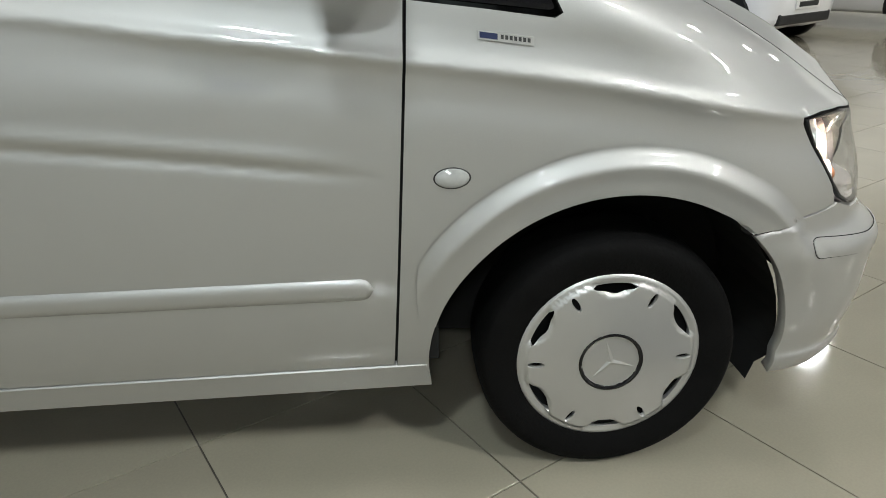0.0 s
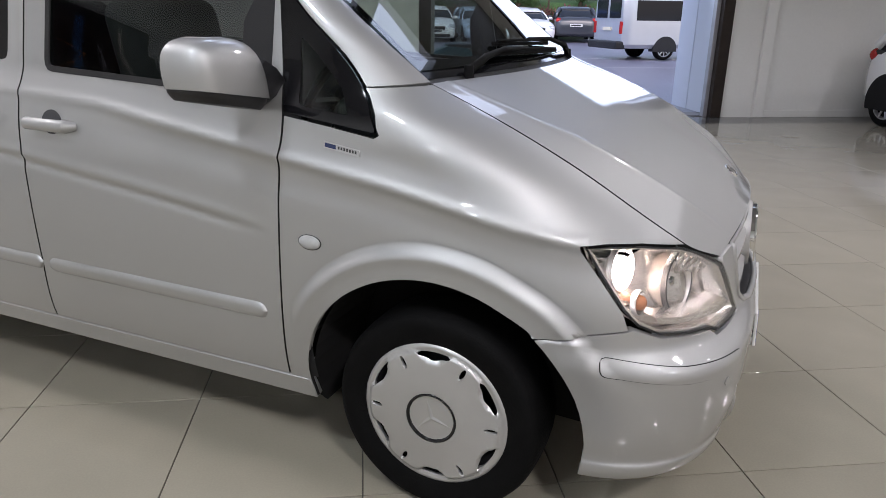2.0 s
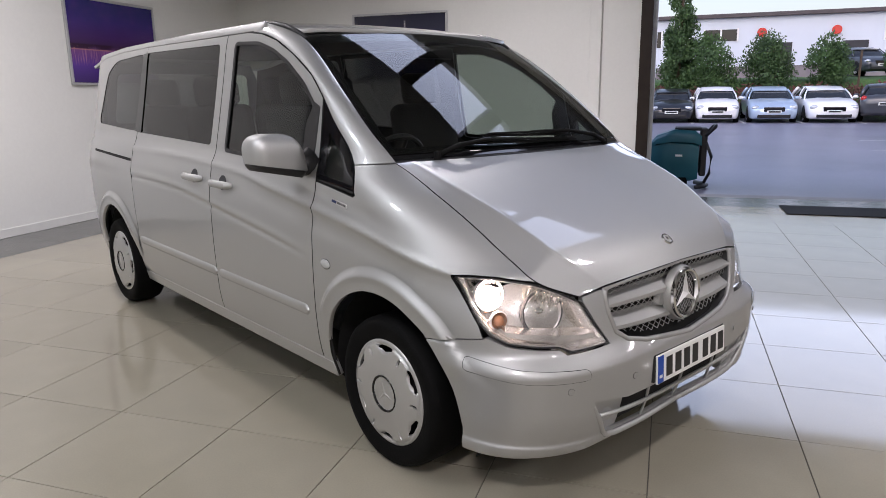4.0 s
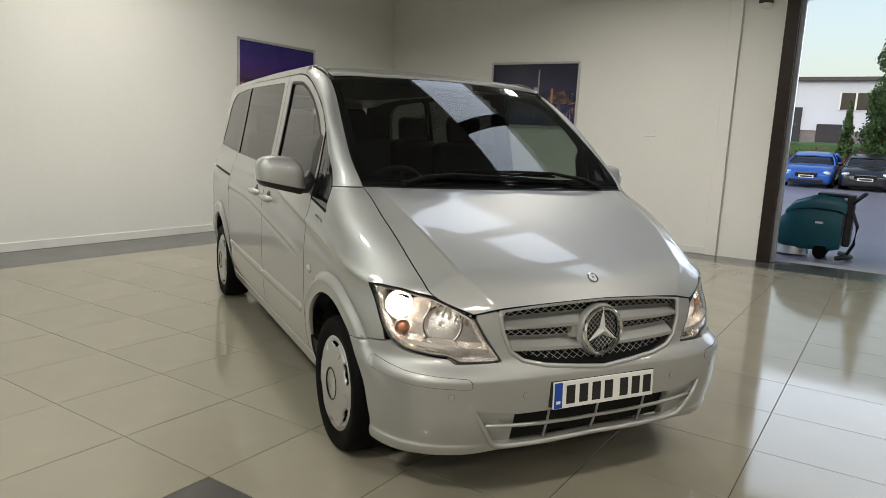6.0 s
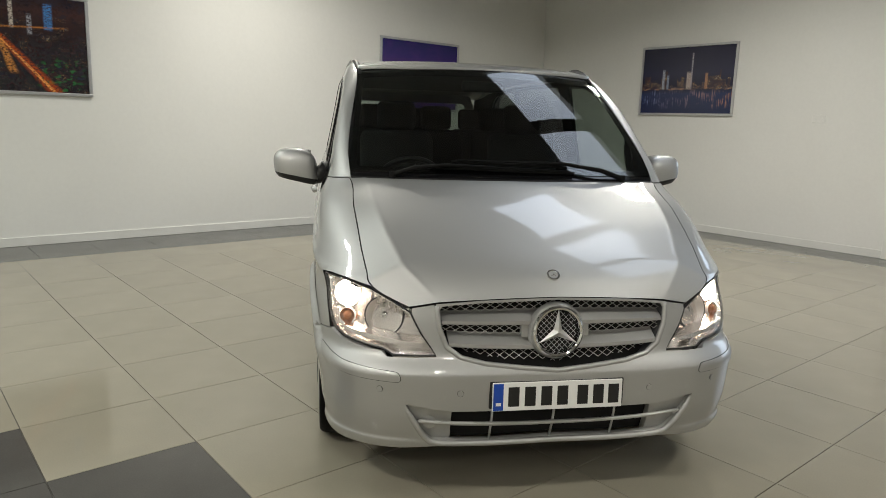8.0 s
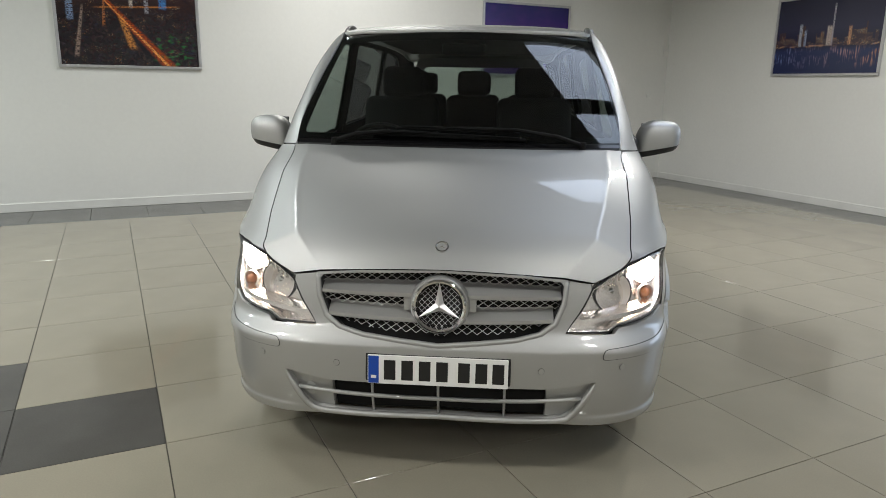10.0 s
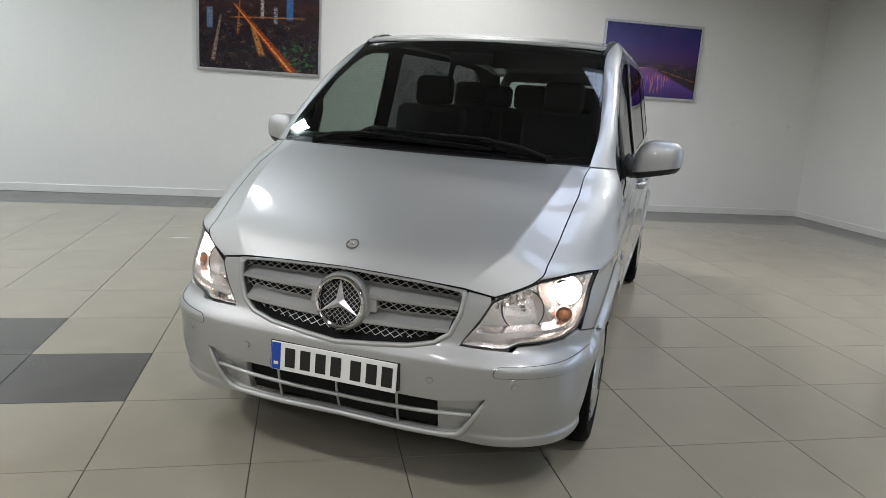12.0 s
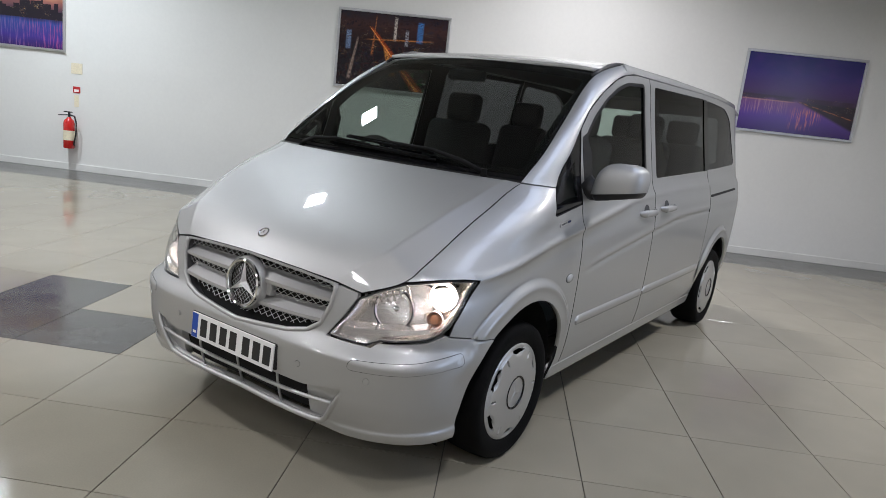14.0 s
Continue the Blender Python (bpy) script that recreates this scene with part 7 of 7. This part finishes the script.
# trees and hedges
def foliage(name, blobs, count, size, material, seed, parent):
    """A crown of many small leaves scattered through uneven clumps."""
    rnd = random.Random(seed)
    V, F = [], []
    tot = sum(b[3] * b[4] for b in blobs)
    for cx, cy, cz, rx, rz in blobs:
        for _ in range(int(count * rx * rz / tot)):
            d = Vector((rnd.gauss(0, 1), rnd.gauss(0, 1), rnd.gauss(0, 1))).normalized() * (rnd.uniform(0.25, 1.0) ** 0.5) * rnd.uniform(0.85, 1.12)
            p = Vector((cx + d.x * rx, cy + d.y * rx, cz + d.z * rz))
            q = Euler((rnd.uniform(0, 6.3), rnd.uniform(0, 6.3), rnd.uniform(0, 6.3))).to_matrix()
            s = size * rnd.uniform(0.6, 1.3)
            k = len(V)
            V += [p + q @ Vector(v) for v in ((-s, 0, 0), (0, -s * 0.5, s * 0.15), (s, 0, 0), (0, s * 0.5, s * 0.15))]
            F.append((k, k + 1, k + 2, k + 3))
    me = bpy.data.meshes.new(name)
    me.from_pydata([v[:] for v in V], [], F)
    me.materials.append(material)
    ob = new(name, me)
    ob.parent = parent
    return ob


def clumps(rnd, n, rx, rz, z, r):
    out = []
    for _ in range(n):
        t, k = rnd.uniform(0, math.tau), rnd.uniform(0, 1) ** 0.5
        h = rnd.uniform(-1, 1)
        w = max(0.15, 1 - abs(h) ** 2.2)
        out.append((rx * k * w * math.cos(t), rx * k * w * math.sin(t), z + rz * h, r * rnd.uniform(0.7, 1.25), r * rnd.uniform(0.7, 1.2)))
    return out


def tree(a, b, rx, z0, z1, label, seed, leaves, category="tree", trunk=0.09):
    rnd = random.Random(seed)
    t = empty("tree", ROOM @ Matrix.Translation((a, b, yard(b))))
    tagged(t, label, category)
    g = yard(b)
    zc, rz = (z0 + z1) / 2 - g, (z1 - z0) / 2
    bm = bmesh.new()
    tube(bm, [(0, 0, -0.1), (0.04, 0.02, zc * 0.5), (0.0, 0.05, zc), (0.02, 0, zc + rz * 0.6)], [trunk * 1.4, trunk, trunk * 0.7, trunk * 0.3], 8)
    for _ in range(6):
        q = rnd.uniform(0, math.tau)
        z = zc + rz * rnd.uniform(-0.6, 0.3)
        tube(bm, [(0.02, 0.02, z), (rx * 0.6 * math.cos(q), rx * 0.6 * math.sin(q), z + rz * 0.3)], [trunk * 0.45, trunk * 0.15], 6)
    part("trunk", smooth(bm), M["bark"], t)
    foliage("crown", clumps(rnd, 40, rx * 0.74, rz * 0.80, zc, min(rx, rz) * 0.42), int(leaves * 1.7), 0.07, M["leaf"], seed + 1, t)
    return t


def conifer(a, b, rx, z0, z1, label, seed, leaves):
    """A narrow evergreen: clumps round a straight stem, drawing in to a point."""
    rnd = random.Random(seed)
    g = yard(b)
    t = empty("tree", ROOM @ Matrix.Translation((a, b, g)))
    tagged(t, label, "tree")
    bm = bmesh.new()
    tube(bm, [(0, 0, -0.1), (0.02, 0.01, (z1 - g) * 0.5), (0, 0, z1 - g - 0.3)], [0.12, 0.08, 0.02], 8)
    part("trunk", smooth(bm), M["bark"], t)
    blobs = []
    for k in range(90):
        h = (k + rnd.random()) / 90
        r = rx * (1 - 0.9 * h ** 1.3) * rnd.uniform(0.8, 1.15)
        q = rnd.uniform(0, math.tau)
        blobs.append((r * 0.6 * math.cos(q), r * 0.6 * math.sin(q), z0 - g + (z1 - z0) * h, r * 0.5, max(0.25, r * 0.55)))
    foliage("crown", blobs, leaves, 0.08, M["leaf"], seed + 1, t)
    return t


tree(2.15, 33.2, 1.45, 0.9, 4.2, "rounded green shrub tree behind the parked cars", 3, 5200)
tree(4.75, 33.4, 1.45, 1.2, 4.0, "rounded green shrub tree behind the parked cars", 5, 4600)
tree(7.35, 33.5, 1.15, 1.4, 3.95, "rounded green tree on a short trunk behind the parked cars", 7, 3900)
conifer(0.85, 33.3, 1.05, 0.9, 9.0, "tall narrow dark conifer behind the parked cars", 9, 15000)
conifer(-0.55, 33.3, 0.42, 0.9, 4.0, "narrow ivy-clad shrub behind the parked cars", 11, 3200)
tree(10.4, 33.6, 0.9, 2.1, 3.6, "rounded green shrub tree behind the parked cars", 13, 2600)
tree(-4.0, 33.5, 1.2, 1.6, 4.4, "rounded green shrub tree behind the parked cars", 15, 3000)
hedge = empty("hedge", ROOM)
tagged(hedge, "low brown-red hedge along the bank", "hedge", kind="stuff")
foliage("hedge_leaves", [(a + random.uniform(-0.2, 0.2), 32.6 + random.uniform(-0.3, 0.3), 1.25 + random.uniform(-0.2, 0.25), 0.55, 0.45) for a in np.arange(-6, 16, 0.5)], 9000, 0.07, M["leaf_red"], 21, hedge)
bm = bmesh.new()
cyl(bm, R(8.6, 33.0, yard(33.0)), R(8.6, 33.0, yard(33) + 2.0), 0.05, seg=10)
post = part("timber_post", bm, M["bark"])
tagged(post, "grey timber post on the bank", "post")


# ---- floor tiles, last ----
PITCH, JOINT = 0.609, 0.0042
OA, OB = -0.655, -1.318
bm = bmesh.new()
box(bm, JOINT / 2, PITCH - JOINT / 2, JOINT / 2, PITCH - JOINT / 2, -0.006, 0.0, 0.0007, None, 1)
tile_me = bpy.data.meshes.new("tile")
bm.to_mesh(tile_me)
bm.free()
tile_me.materials.append(M["tile"])
dark_me = tile_me.copy()
dark_me.materials.clear()
dark_me.materials.append(M["tile_dark"])
DARK = {(0, -1), (0, -2), (0, -3), (-1, -2)}
BORDER_A, BORDER_B = WALL_A + 0.86, WALL_B - 0.60
places = []
for i in range(-10, 23):
    for j in range(-16, 16):
        a, b = OA + i * PITCH, OB + j * PITCH
        if a + PITCH > BORDER_A and b + PITCH < BORDER_B + 0.62 and a < WALL_C and b + PITCH > WALL_D:
            ca, cb = a + PITCH / 2, b + PITCH / 2
            places.append((math.hypot(ca - 0.3, cb + 0.3), i, j, a, b))
places.sort()
rest = bmesh.new()
n_own = 0
for _, i, j, a, b in places:
    a1, b1 = a + PITCH, b + PITCH
    cut = a < BORDER_A or b1 > BORDER_B
    if not cut and n_own < 290:
        o = new("floor_tile", dark_me if (i, j) in DARK else tile_me)
        o.parent = floor
        o.matrix_parent_inverse = Matrix.Identity(4)
        o.matrix_local = Matrix.Translation((a, b, 0)) @ Matrix.Rotation(radians(random.gauss(0, 0.02)), 4, "X")
        n_own += 1
    elif a1 > BORDER_A and b < BORDER_B:
        x0, x1, y0, y1 = max(a, BORDER_A) + JOINT / 2, a1 - JOINT / 2, b + JOINT / 2, min(b1, BORDER_B) - JOINT / 2
        v = [rest.verts.new(p) for p in ((x0, y0, 0), (x1, y0, 0), (x1, y1, 0), (x0, y1, 0))]
        rest.faces.new(v)
ob = part("floor_tile_rest", rest, M["tile"], floor)
ob["kind"] = "stuff"
edge = bmesh.new()
k = WALL_D
while k < WALL_B:
    x0, x1, y0, y1 = WALL_A, BORDER_A - JOINT, k, min(k + 0.6, WALL_B) - JOINT
    edge.faces.new([edge.verts.new(p) for p in ((x0, y0, 0), (x1, y0, 0), (x1, y1, 0), (x0, y1, 0))])
    k += 0.6
k = BORDER_A
while k < WALL_C:
    x0, x1, y0, y1 = k, min(k + 0.6, WALL_C) - JOINT, BORDER_B, WALL_B
    if x0 > DOOR0 and x1 < DOOR1:
        y1 = WALL_B + 0.24
    edge.faces.new([edge.verts.new(p) for p in ((x0, y0, 0), (x1, y0, 0), (x1, y1, 0), (x0, y1, 0))])
    k += 0.6
ob = part("border_tiles", edge, M["tile_dark"], floor, "dark grey border tiles")
ob["kind"] = "stuff"
